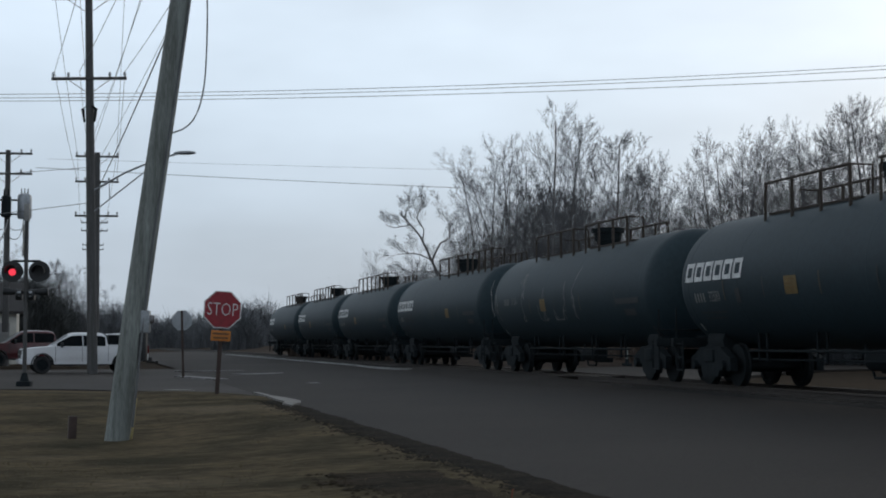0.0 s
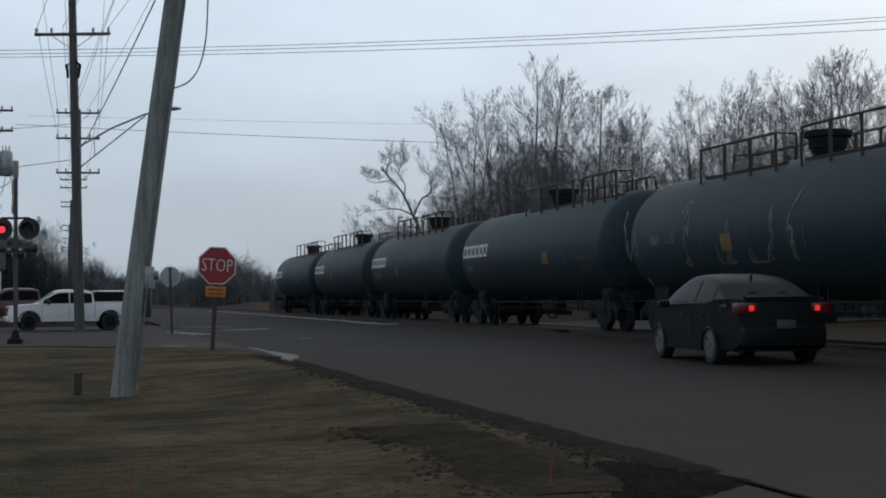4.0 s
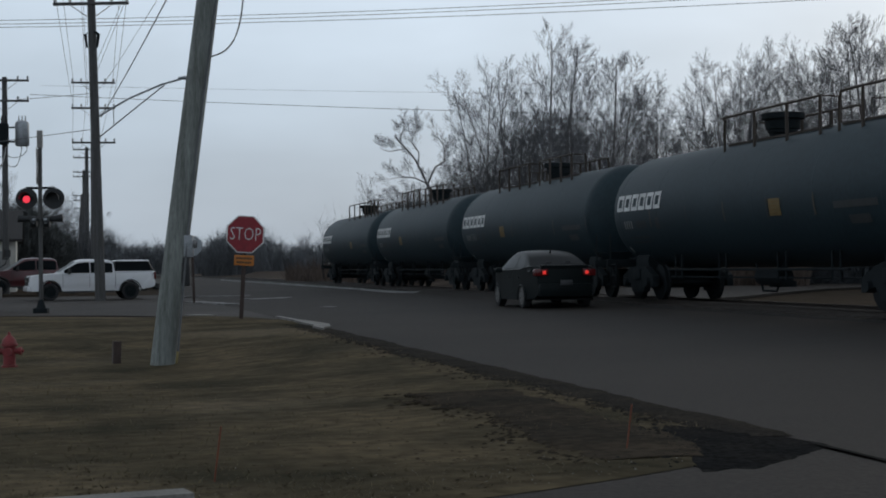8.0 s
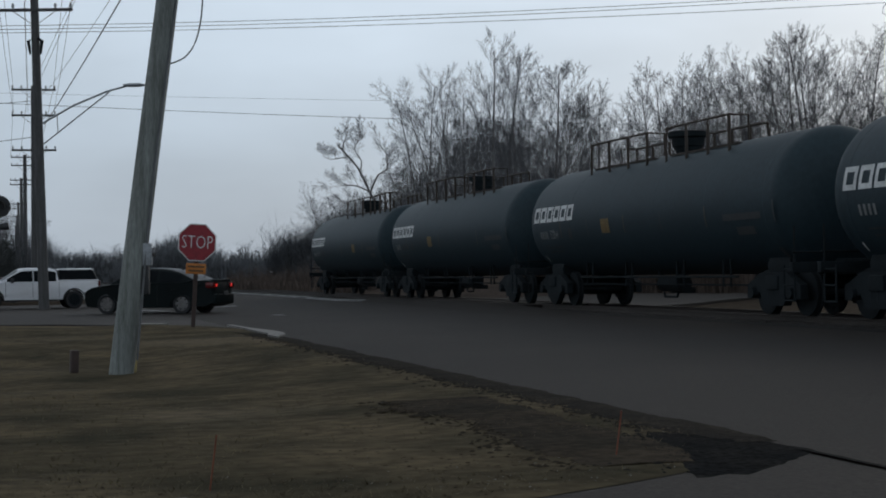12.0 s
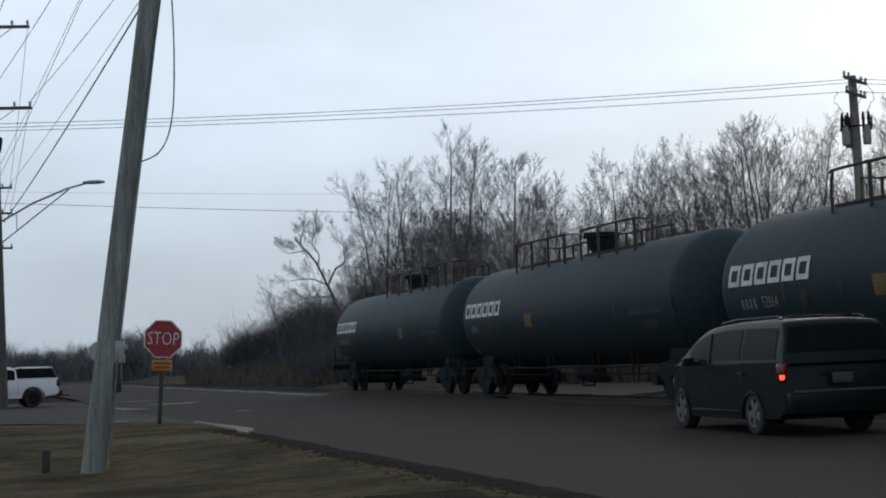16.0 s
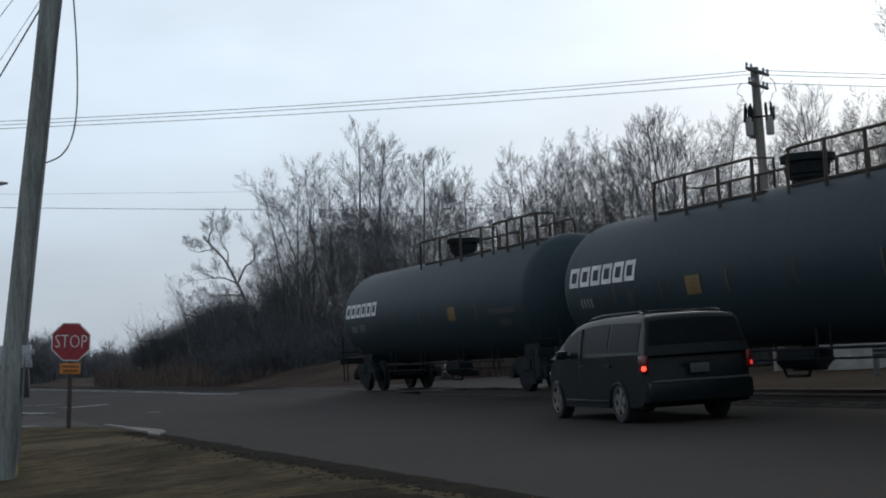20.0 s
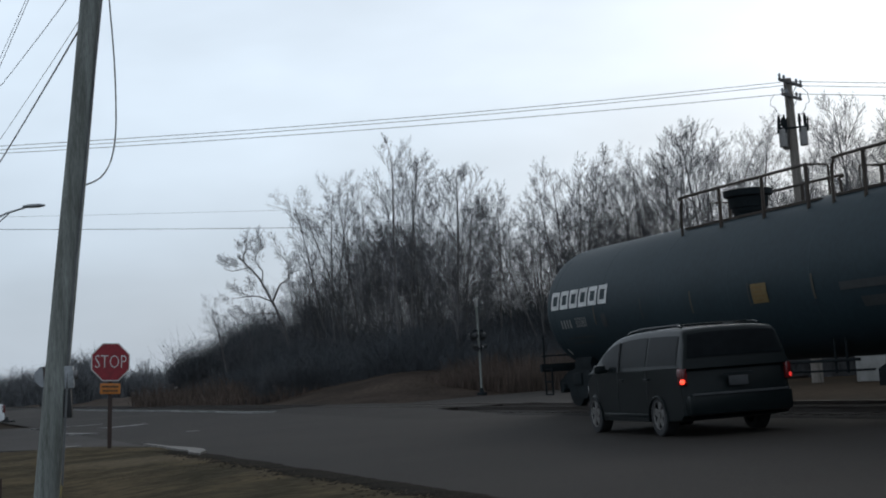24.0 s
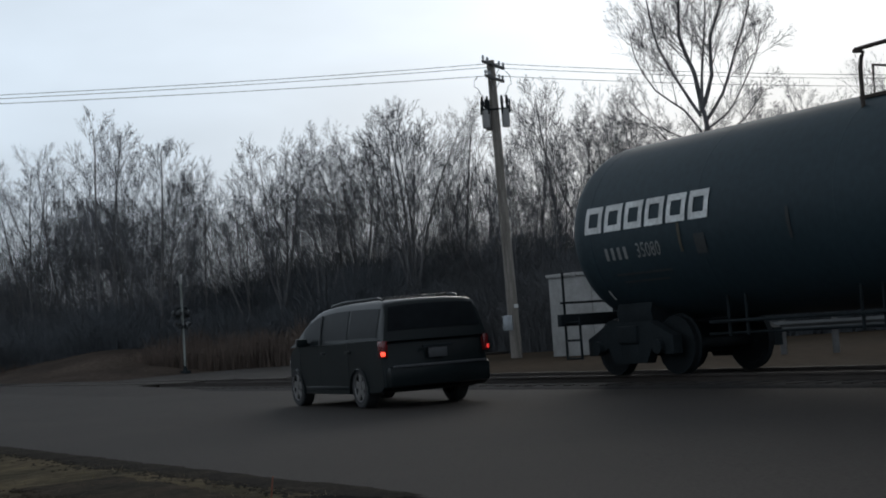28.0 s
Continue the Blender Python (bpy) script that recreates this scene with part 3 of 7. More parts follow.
def paving():
    bm = nb()
    ring = [(4.93, 37.6), (5.06, 37.6), (5.12, 35.0), (5.30, 33.2), (5.34, 31.9), (5.16, 30.6), (4.98, 30.2), (4.86, 29.6), (4.80, 30.6), (4.98, 31.6), (4.92, 32.8), (4.98, 35.0)]
    poly(bm, ring, 0.0, 0.062)
    solo("kerb_slab", bm, M_CONCRETE, "broken pale concrete slab at the lawn corner", "slab", m=RAILS, kind="structure")
    bm = nb()
    poly(bm, [(2.85, 38.9), (3.1, 39.3), (3.42, 39.1), (3.6, 38.6), (3.3, 38.3), (3.05, 38.4)], 0.0, 0.09)
    solo("kerb_stub", bm, M_CONCRETE, "short pale concrete kerb piece by the sign", "kerb", m=RAILS, kind="structure")
    bm = nb()
    rings = []
    for k in range(176):
        s = 62.6 + 0.5 * k
        p = 13.62 + 1.0 * math.exp(-(s - 62.6) / 0.5) - 0.30 * math.exp(-((s - 67.5) / 5.0) ** 2)
        h = 0.065 + 0.02 * noise.noise((s * 0.3, 1, 1)) + 0.012 * noise.noise((s * 1.7, 5, 1))
        rings.append([(p - 0.08, s, 0.08), (p - 0.06, s, 0.125 + h), (p + 0.09, s, 0.13 + h), (p + 0.12, s, 0.08)])
    loft(bm, rings, smooth=False)
    solo("edge_kerb", bm, M_KERB, "low pale kerb along the pavement edge by the track", "kerb", m=RAILS, kind="structure")
    # worn road markings of the junction
    for name, pts in (("stop_line", [(4.0, 56.5), (5.0, 51.8), (5.55, 51.9), (4.6, 56.7)]), ("stop_line", [(6.6, 58.6), (9.8, 62.5), (9.4, 63.2), (6.2, 59.3)]),
                      ("lane_mark", [(7.4, 45.6), (7.75, 45.7), (7.7, 46.3), (7.35, 46.2)]), ("stop_line", [(4.6, 66.5), (7.6, 67.5), (7.5, 68.1), (4.5, 67.1)])):
        bm = nb()
        poly(bm, pts, 0.01, 0.062)
        solo(name, bm, M_PAINT, "worn white paint on the asphalt", "road marking", m=RAILS, kind="structure")


paving()


# ---------------------------------------------------------------- railway track
TRACK_P, RAIL_Z = 15.7, 0.30


def track():
    tr = thing("railway_track", RAILS, "single railway track on dark ballast", "railway track", kind="structure")
    bm = nb()
    ys = [-70 + 5 * k for k in range(0, 90)]
    rings = []
    for y in ys:
        j = 0.05 * noise.noise((y, 0, 0))
        rings.append([(13.80 + j, y, -0.05), (14.20 + j, y, 0.15), (14.7, y, 0.18), (16.7, y, 0.17), (17.3, y, 0.12), (18.3 - j, y, -0.05)])
    loft(bm, rings, caps=False, closed=False)
    part("ballast", bm, M_GRAVEL, tr)
    for x in (TRACK_P - 0.7175, TRACK_P + 0.7175):
        bm = nb()
        prof = [(-0.07, 0.15), (0.07, 0.15), (0.07, 0.165), (0.012, 0.185), (0.012, 0.26), (0.036, 0.268), (0.036, 0.30), (-0.036, 0.30), (-0.036, 0.268), (-0.012, 0.26), (-0.012, 0.185), (-0.07, 0.165)]
        loft(bm, [[(x + a, y, z) for a, z in prof] for y in (-70, 375)], smooth=False)
        part("rail", bm, M_RAIL, tr)
    bm = nb()
    box(bm, -1.25, 1.25, -0.11, 0.11, -0.1, 0.07, 0.015)
    tie = part("tie", bm, M_TIE, tr)
    tie.location = (TRACK_P, 2.0, 0.115)
    for k in range(1, 150):
        o = tie.copy()
        scene.collection.objects.link(o)
        o.location = (TRACK_P + 0.03 * math.sin(k * 5.1), 2.0 + 0.55 * k, 0.115)
        o.rotation_euler = (0, 0, 0.02 * math.sin(k * 2.3))


track()


# ---------------------------------------------------------------- tank cars
TANK_R, TANK_Z, TANK_HALF = 1.475, 2.30, 7.95


def wheelset(parent, y, z=0.46):
    bm = nb()
    prof = [(0.0, 0.46), (0.09, 0.455), (0.11, 0.49), (0.135, 0.49), (0.14, 0.40), (0.10, 0.36), (0.09, 0.18), (0.12, 0.14), (0.12, 0.09)]
    for side in (-1, 1):
        x0 = side * 0.80
        rings = []
        for a, r in prof:
            rings.append([(x0 - side * a, r * math.cos(2 * math.pi * k / 20), r * math.sin(2 * math.pi * k / 20)) for k in range(20)])
        loft(bm, rings)
    tube(bm, [(-0.95, 0, 0), (0.95, 0, 0)], 0.085, 10)
    ob = part("wheelset", bm, M_WHEEL, parent)
    ob.location = (0, y, z)
    return ob


def bogie(parent, yc):
    """Two wheelsets, two side frames, a bolster."""
    made = []
    for side in (-1, 1):
        bm = nb()
        x0, x1 = side * 0.93, side * 1.10
        pro = [(-1.12, 0.34), (-1.12, 0.62), (-0.90, 0.70), (-0.55, 0.86), (0.55, 0.86), (0.90, 0.70), (1.12, 0.62), (1.12, 0.34), (0.90, 0.34), (0.58, 0.46),
               (0.42, 0.20), (-0.42, 0.20), (-0.58, 0.46), (-0.90, 0.34)]
        loft(bm, [[(x, yc + a, z) for a, z in pro] for x in (x0, x1)], smooth=False)
        part("side_frame", bm, M_STEEL, parent)
        bm = nb()
        for k in (-0.22, 0.0, 0.22):
            tube(bm, [(side * 1.02, yc + k, 0.33), (side * 1.02, yc + k, 0.60)], 0.085, 10)
        part("spring_group", bm, M_STEEL, parent)
        for a in (-0.80, 0.80):
            bm = nb()
            tube(bm, [(side * 1.02, yc + a, 0.46), (side * 1.19, yc + a, 0.46)], 0.115, 12)
            part("axle_cap", bm, M_STEEL, parent)
    bm = nb()
    box(bm, -1.15, 1.15, yc - 0.25, yc + 0.25, 0.52, 0.80, 0.03)
    part("bolster", bm, M_STEEL, parent)
    for a in (-0.42, 0.42):
        bm = nb()
        box(bm, -0.86, 0.86, yc + a - 0.07, yc + a + 0.07, 0.30, 0.50, 0.02)
        part("brake_beam", bm, M_STEEL, parent)
    for a in (-0.80, 0.80):
        made.append(wheelset(parent, yc + a))
    return made


def bend_to_tank(bm, y, ang, extra=0.006):
    """Wrap flat marks (x along, y up, z out) round the tank shell."""
    for v in bm.verts:
        a = radians(ang) + v.co.y / TANK_R
        r = TANK_R + extra + v.co.z
        v.co = Vector((-r * math.cos(a), y - v.co.x, TANK_Z + r * math.sin(a)))
    return bm


def name_block(h, w, t, x):
    """One plain white block of the owner's mark: a square frame round a small slot."""
    bm = nb()
    xs, ys = [0, t, w - t, w], [0, t, h / 2, h - t, h]
    made = {}

    def corner(i, j):
        if (i, j) not in made:
            px, py = xs[i], ys[j]
            made[i, j] = bm.verts.new((x + px + 0.10 * (py - h / 2), py, 0))
        return made[i, j]
    for i in range(3):
        for j in range(4):
            if i != 1 or j in (0, 3):
                bm.faces.new((corner(i, j), corner(i + 1, j), corner(i + 1, j + 1), corner(i, j + 1)))
    return bm


def plate(bm, x0, x1, y0, y1, z=0.0):
    """A thin sheet, split so that it can follow the tank's curve."""
    nx, ny = 2, max(2, int((y1 - y0) / 0.06))
    g = [[bm.verts.new((x0 + (x1 - x0) * i / nx, y0 + (y1 - y0) * j / ny, z)) for i in range(nx + 1)] for j in range(ny + 1)]
    for j in range(ny):
        for i in range(nx):
            bm.faces.new((g[j][i], g[j][i + 1], g[j + 1][i + 1], g[j + 1][i]))
    return bm


def flat_text(bm, body, size, cx, cy, squeeze=1.0):
    t = bmesh.new()
    text_mesh(t, body, size, Matrix.Translation((cx, cy, 0)), 0.0, squeeze)
    bmesh.ops.subdivide_edges(t, edges=[e for e in t.edges if e.calc_length() > 0.15], cuts=1)
    me = bpy.data.meshes.new("letters")
    t.to_mesh(me)
    t.free()
    bm.from_mesh(me)
    bpy.data.meshes.remove(me)
    return bm


def tank_car(label, kind_of_marks="name", dome=-1.5, sections=(), notice=1.63, strips=(), group="tank cars of the train"):
    car = thing("tank_car", pose(0, 0, 0), label, "tank car", group)
    # shell with dished ends
    bm = nb()
    rings = []
    prof = [(-TANK_HALF, 0.12)] + [(-TANK_HALF + 0.78 * (1 - math.cos(a)), TANK_R * max(0.12, math.sin(a) ** 0.8)) for a in [math.pi / 2 * k / 9 for k in range(1, 10)]]
    prof += [(-2.0, TANK_R), (2.0, TANK_R)] + [(-y, r) for y, r in prof[::-1]]
    for y, r in prof:
        rings.append([(r * math.cos(2 * math.pi * k / 40), y, TANK_Z + r * math.sin(2 * math.pi * k / 40)) for k in range(40)])
    loft(bm, rings)
    part("tank_shell", bm, M_TANK, car)
    # weld bands
    for y in (-6.9, -4.2, -1.4, 1.4, 4.2, 6.9):
        bm = nb()
        loft(bm, [[((TANK_R + h) * math.cos(2 * math.pi * k / 40), y + d, TANK_Z + (TANK_R + h) * math.sin(2 * math.pi * k / 40)) for k in range(40)] for d, h in ((-0.02, 0.0), (-0.012, 0.002), (0.012, 0.002), (0.02, 0.0))], caps=False)
        part("weld_band", bm, M_TANK, car)
    # saddles and stub sills
    for s in (-1, 1):
        bm = nb()
        loft(bm, [[(-0.92, y, 0.82), (0.92, y, 0.82), (0.98, y, 1.00), (0.90, y, 1.25), (-0.90, y, 1.25), (-0.98, y, 1.00)] for y in (s * 6.55 - 0.45, s * 6.55 + 0.45)], smooth=False)
        part("saddle", bm, M_STEEL, car)
        bm = nb()
        box(bm, -0.30, 0.30, min(s * 5.0, s * 8.05), max(s * 5.0, s * 8.05), 0.82, 1.12, 0.02)
        part("stub_sill", bm, M_STEEL, car)
        bm = nb()
        box(bm, -1.45, 1.45, min(s * 7.9, s * 8.03), max(s * 7.9, s * 8.03), 0.86, 1.06, 0.01)
        part("end_beam", bm, M_STEEL, car)
        bm = nb()
        box(bm, -0.11, 0.11, min(s * 8.0, s * 8.5), max(s * 8.0, s * 8.5), 0.80, 1.02, 0.03)
        part("coupler", bm, M_STEEL, car)
        for x in (-1.36, 1.36):
            bm = nb()
            for dy in (0.0, 0.42):
                tube(bm, [(x, s * (7.93 - dy), 0.30), (x, s * (7.93 - dy), 1.75 if dy == 0 else 1.0)], 0.022, 6)
            for z in (0.32, 0.62, 0.92):
                tube(bm, [(x, s * 7.93, z), (x, s * 7.51, z)], 0.02, 6)
            part("ladder", bm, M_STEEL, car)
        bm = nb()
        tube(bm, [(-1.42, s * 7.95, 1.25), (1.42, s * 7.95, 1.25)], 0.022, 6)
        part("grab_rail", bm, M_STEEL, car)
    sets = []
    for s in (-1, 1):
        sets += bogie(car, s * 6.55)
    # brake rigging under the tank, and the side running pipes
    bm = nb()
    tube(bm, [(-0.55, -1.1, 0.62), (-0.55, 0.1, 0.62)], 0.19, 12)
    part("air_reservoir", bm, M_STEEL, car)
    bm = nb()
    tube(bm, [(-0.95, -4.7, 0.78), (-0.95, 4.7, 0.78)], 0.03, 6)
    part("brake_pipe", bm, M_STEEL, car)
    bm = nb()
    tube(bm, [(-0.8, -4.9, 0.60), (-0.8, 4.9, 0.60)], 0.022, 6)
    part("brake_rod", bm, M_STEEL, car)
    for y in (-4.3, -3.95, -1.9, -1.5, 1.2, 1.6, 3.9, 4.3):
        bm = nb()
        tube(bm, [(-0.92, y, 0.56), (-0.92, y, 1.2)], 0.026, 6)
        part("pipe_hanger", bm, M_STEEL, car)
    bm = nb()
    for a, b in ((-0.75, -0.35), (0.75, 0.35)):
        tube(bm, [(-0.5, -0.2 + a, 0.98), (-0.5, -0.2 + b, 0.30)], 0.03, 6)
    tube(bm, [(-0.5, -0.55, 0.30), (-0.5, 0.15, 0.30)], 0.03, 6)
    part("outlet_guard", bm, M_STEEL, car)
    bm = nb()
    tube(bm, [(-0.1, 0, 0.45), (-0.1, 0, 1.0)], 0.13, 12)
    box(bm, -0.32, 0.12, -0.25, 0.25, 0.38, 0.52, 0.02)
    part("bottom_outlet", bm, M_STEEL, car)
    # platforms, railings and fitting housing on the top
    top = TANK_Z + TANK_R
    for y0, y1 in sections:
        for x in (-0.44, 0.44):
            bm = nb()
            box(bm, x - 0.22, x + 0.22, y0, y1, top - 0.14, top - 0.10, 0.006)
            part("walkway", bm, M_RUSTRAIL, car)
        # the near rail starts with a bend, the far one ends with it
        for x, a, b, bend_a in ((-0.86, y0 - 0.25, y1, True), (0.86, y0 + 0.75, y1 + 1.5, False)):
            foot, high = top - 0.38, top + 0.50
            for y in (a, a + (b - a) * 0.34, a + (b - a) * 0.68, b):
                if y == (a if bend_a else b):
                    continue
                bm = nb()
                tube(bm, [(x, y, foot), (x, y, high)], 0.036, 6)
                part("rail_post", bm, M_RUSTRAIL, car)
            e, o, q = (a, b, -1) if bend_a else (b, a, 1)
            bm = nb()
            tube(bm, rounded([(x, e, foot), (x, e, high - 0.28), (x, e + q * 0.07, high - 0.07), (x, e + q * 0.28, high), (x, o, high)]), 0.030, 6)
            part("hand_rail", bm, M_RUSTRAIL, car)
        for x, y in ((-1, y1), (1, y0 + 0.75)):
            bm = nb()
            tube(bm, [(x * 0.86, y, top + 0.50), (x * 0.4, y, top + 0.50), (x * 0.4, y, top - 0.05)], 0.024, 6)
            part("end_rail", bm, M_RUSTRAIL, car)
    bm = nb()
    pr = [(0.42, -0.12), (0.42, 0.05), (0.48, 0.06), (0.48, 0.14), (0.54, 0.16), (0.57, 0.40), (0.68, 0.42), (0.69, 0.56), (0.63, 0.58), (0.2, 0.60)]
    loft(bm, [[(r * 0.70 * math.cos(2 * math.pi * k / 20), dome + r * 0.76 * math.sin(2 * math.pi * k / 20), top + z * 0.86) for k in range(20)] for r, z in pr])
    part("valve_housing", bm, M_STEEL, car)
    # marks
    if kind_of_marks == "name":
        for k in range(6):
            part("name_block", bend_to_tank(name_block(0.42, 0.445, 0.098, k * 0.525), 7.0, 0, 0.012), M_WHITE, car, "plain white block of the owner's mark" if k == 0 else "")
        for k in range(4):
            part("code_bar", bend_to_tank(plate(nb(), 0.40 + k * 0.16, 0.475 + k * 0.16, -0.10, 0.10), 6.95, -14, 0.012), M_DIM, car)
        for a, b, y in ((0.5, 1.9, -0.42), (0.6, 1.75, -0.56)):
            bm = nb()
            plate(bm, a, b, y, y + 0.04)
            bend_to_tank(bm, 6.95, -12, 0.012)
            part("stencil_bar", bm, M_STENCIL, car)
        bm = nb()
        plate(bm, -0.12, 0.12, -0.15, 0.15)
        bend_to_tank(bm, 4.2, -14, 0.012)
        part("test_stencil", bm, M_STENCIL, car)
    else:
        rng = random.Random(8)
        for x0 in (0.15, 2.85, 5.6, 6.3, 8.3):
            bm = nb()
            px, py = x0, -0.55
            pts = [Vector((px, py, 0))]
            for k in range(16):
                qx, qy = px + rng.uniform(-0.24, 0.27), max(-0.6, min(0.9, py + rng.uniform(-0.6, 0.66)))
                if abs(qx - px) + abs(qy - py) > 0.05:
                    pts += [Vector((px + (qx - px) * j / 3, py + (qy - py) * j / 3, 0.0004 * k)) for j in (1, 2, 3)]
                px, py = qx, qy
            prev = None
            for k, v in enumerate(pts):
                d = pts[min(k + 1, len(pts) - 1)] - pts[max(k - 1, 0)]
                n = Vector((-d.y, d.x, 0)).normalized() * 0.022
                cur = (bm.verts.new(v - n), bm.verts.new(v + n))
                if prev:
                    bm.faces.new((prev[0], cur[0], cur[1], prev[1]))
                prev = cur
            bend_to_tank(bm, 6.9, -4)
            part("spray_scrawl", bm, M_SCRAWL, car, "white spray-paint scrawl")
        for k in range(4):
            part("code_bar", bend_to_tank(plate(nb(), 0.95 + k * 0.15, 1.05 + k * 0.15, -0.10, 0.10), 6.9, -2, 0.012), M_SCRAWL, car)
        bm = nb()
        flat_text(bm, "210361", 0.33, 2.15, 0.0, 0.66)
        part("car_number", bend_to_tank(bm, 6.9, -2, 0.012), M_SCRAWL, car, "faded white car number")
    # placard and reflective stripes
    part("placard", bend_to_tank(plate(nb(), -0.27, 0.27, -0.18, 0.18), notice, -9, 0.012), M_YELLOW, car, "square yellow notice")
    for k in range(4):
        bm = plate(nb(), -0.22, 0.22 - 0.1 * (k % 2), 0.10 - 0.08 * k, 0.12 - 0.08 * k)
        part("notice_line", bend_to_tank(bm, notice, -9, 0.016), M_NOTICE, car)
    for k, y in enumerate(strips):
        part("reflector_strip", bend_to_tank(plate(nb(), -0.03, 0.03, -0.22, 0.22), y, -9, 0.012), M_STENCIL if k % 2 else M_DIMY, car)
    part("test_stencil", bend_to_tank(plate(nb(), -0.85, 0.85, 0.0, 0.14), -5.9, -14, 0.012), M_STENCIL, car)
    part("test_stencil", bend_to_tank(plate(nb(), -0.35, 0.45, -0.32, -0.14), -5.9, -14, 0.012), M_STENCIL, car)
    part("red_tag", bend_to_tank(plate(nb(), -0.07, 0.07, -0.16, 0.16), -7.0, -45, 0.014), M_STENCIL, car)
    part("white_tag", bend_to_tank(plate(nb(), -0.025, 0.025, -0.1, 0.1), 6.9, -42, 0.014), M_WHITE, car)
    return car, sets


def car_number(car, digits):
    """The number beside the code: figures where they are known, else bars."""
    if digits:
        bm = nb()
        flat_text(bm, digits, 0.33, 1.50, 0.0, 0.74)
        part("car_number", bend_to_tank(bm, 6.95, -14, 0.012), M_DIM, car, "faded white car number")
    else:
        for k in range(5):
            part("number_bar", bend_to_tank(plate(nb(), 1.30 + k * 0.14, 1.38 + k * 0.14, -0.09, 0.09), 6.95, -14, 0.012), M_STENCIL, car)


TRAIN = []


def train():
    long_rail = ((4.3, 0.3), (-0.6, -4.2))
    a, _ = tank_car("black tank car with white name blocks and two top railings", "name", -0.2, long_rail, 1.63, (4.9, 2.9, 0.4, -1.8, -4.2, -7.3))
    c, _ = tank_car("black tank car with white name blocks, railing round its valve housing", "name", 0.1, ((1.6, -3.4), (-3.95, -7.0)), -2.5, (4.65, 2.3, 0.1, -2.13, -4.26))
    b, _ = tank_car("black tank car with white spray scrawls on its side", "scrawl", -0.2, ((4.55, 0.4), (-0.5, -4.3)), 1.6, (3.0, 0.4, -2.0, -5.0))
    used = set()
    for k in range(9):           # 0 is the tail of the train
        src = {0: c, 3: c, 4: b}.get(k, a)
        TRAIN.append((k, copy_thing(src, pose(0, 0, 0)) if src in used else src))
        used.add(src)
    for k, car in TRAIN:
        if k != 4:
            car_number(car, {0: "35080", 2: "52864", 5: "32580"}.get(k))


train()


# ---------------------------------------------------------------- poles, signs and signals
def pole_shaft(bm, base, top, r0, r1, seg=14, n=8, wob=0.0, seed=0):
    b, t = Vector(base), Vector(top)
    pts, rr = [], []
    for k in range(n + 1):
        u = k / n
        off = Vector((noise.noise((u * 3, seed, 0)), noise.noise((u * 3, seed, 5)), 0)) * wob
        pts.append(b.lerp(t, u) + off)
        rr.append(r0 + (r1 - r0) * u)
    return smooth_all(tube(bm, pts, rr, seg))


def wire(name, a, b, sag, r=0.012, label="thin black overhead power wire", n=18, parent=None):
    a, b = Vector(a), Vector(b)
    pts = []
    for k in range(n + 1):
        u = k / n
        q = a.lerp(b, u)
        q.z -= sag * 4 * u * (1 - u)
        pts.append(q)
    bm = tube(nb(), pts, r, 5, False)
    if parent:
        return part(name, bm, M_WIRE, parent)
    return solo(name, bm, M_WIRE, label, "wire")


def leaning_pole():
    ob = thing("leaning_pole", pose(-2.895, 23.4, -0.20), "weathered grey wooden pole leaning over the lawn", "utility pole")
    bm = nb()
    pole_shaft(bm, (0, 0, -0.3), (1.52, 0.5, 11.9), 0.183, 0.142, 18, 14, 0.03, 2)
    part("shaft", bm, M_POLE, ob)
    bm = nb()
    tube(bm, [(0.28, -0.09, 0.2), (0.43, -0.03, 1.9), (0.55, 0.02, 3.1), (1.42, 0.3, 9.5), (1.71, 0.4, 11.9)], 0.018, 6)
    part("down_cable", bm, M_WIRE, ob)
    bm = nb()
    box(bm, 0.37, 0.505, -0.05, 0.12, 1.60, 1.93, 0.02)
    part("meter_box", bm, M_GREYM, ob, "small grey metal box")
    bm = nb()
    tube(bm, [(0.50, 0.03, 1.80), (0.56, 0.03, 1.80)], 0.065, 12)
    part("meter_dial", bm, M_LAMP, ob)
    bm = nb()
    box(bm, 0.33, 0.46, -0.04, 0.12, 1.17, 1.60, 0.02)
    part("switch_box", bm, M_BLACK, ob, "dark metal box")
    bm = nb()
    tube(bm, [(0.20, 0.20, -0.05), (0.27, 0.22, 0.62)], 0.030, 8)
    part("guard", bm, M_GUARD, ob, "yellow cable guard")
    bm = nb()
    pts = [(1.22, 0.38, 8.9), (1.22, 0.36, 8.2), (1.25, 0.34, 7.4), (1.28, 0.32, 6.6), (1.28, 0.28, 5.9), (1.25, 0.24, 5.35), (1.16, 0.20, 4.95), (1.0, 0.18, 4.72), (0.78, 0.17, 4.62)]
    tube(bm, rounded(pts), 0.012, 5)
    part("loop_wire", bm, M_WIRE, ob)


leaning_pole()


def octagon(bm, r, y0, y1, z, x=0.0):
    loft(bm, [[(x + r * math.cos(math.pi / 8 + math.pi / 4 * k), y, z + r * math.sin(math.pi / 8 + math.pi / 4 * k)) for k in range(8)] for y in (y0, y1)], smooth=False)
    return bm


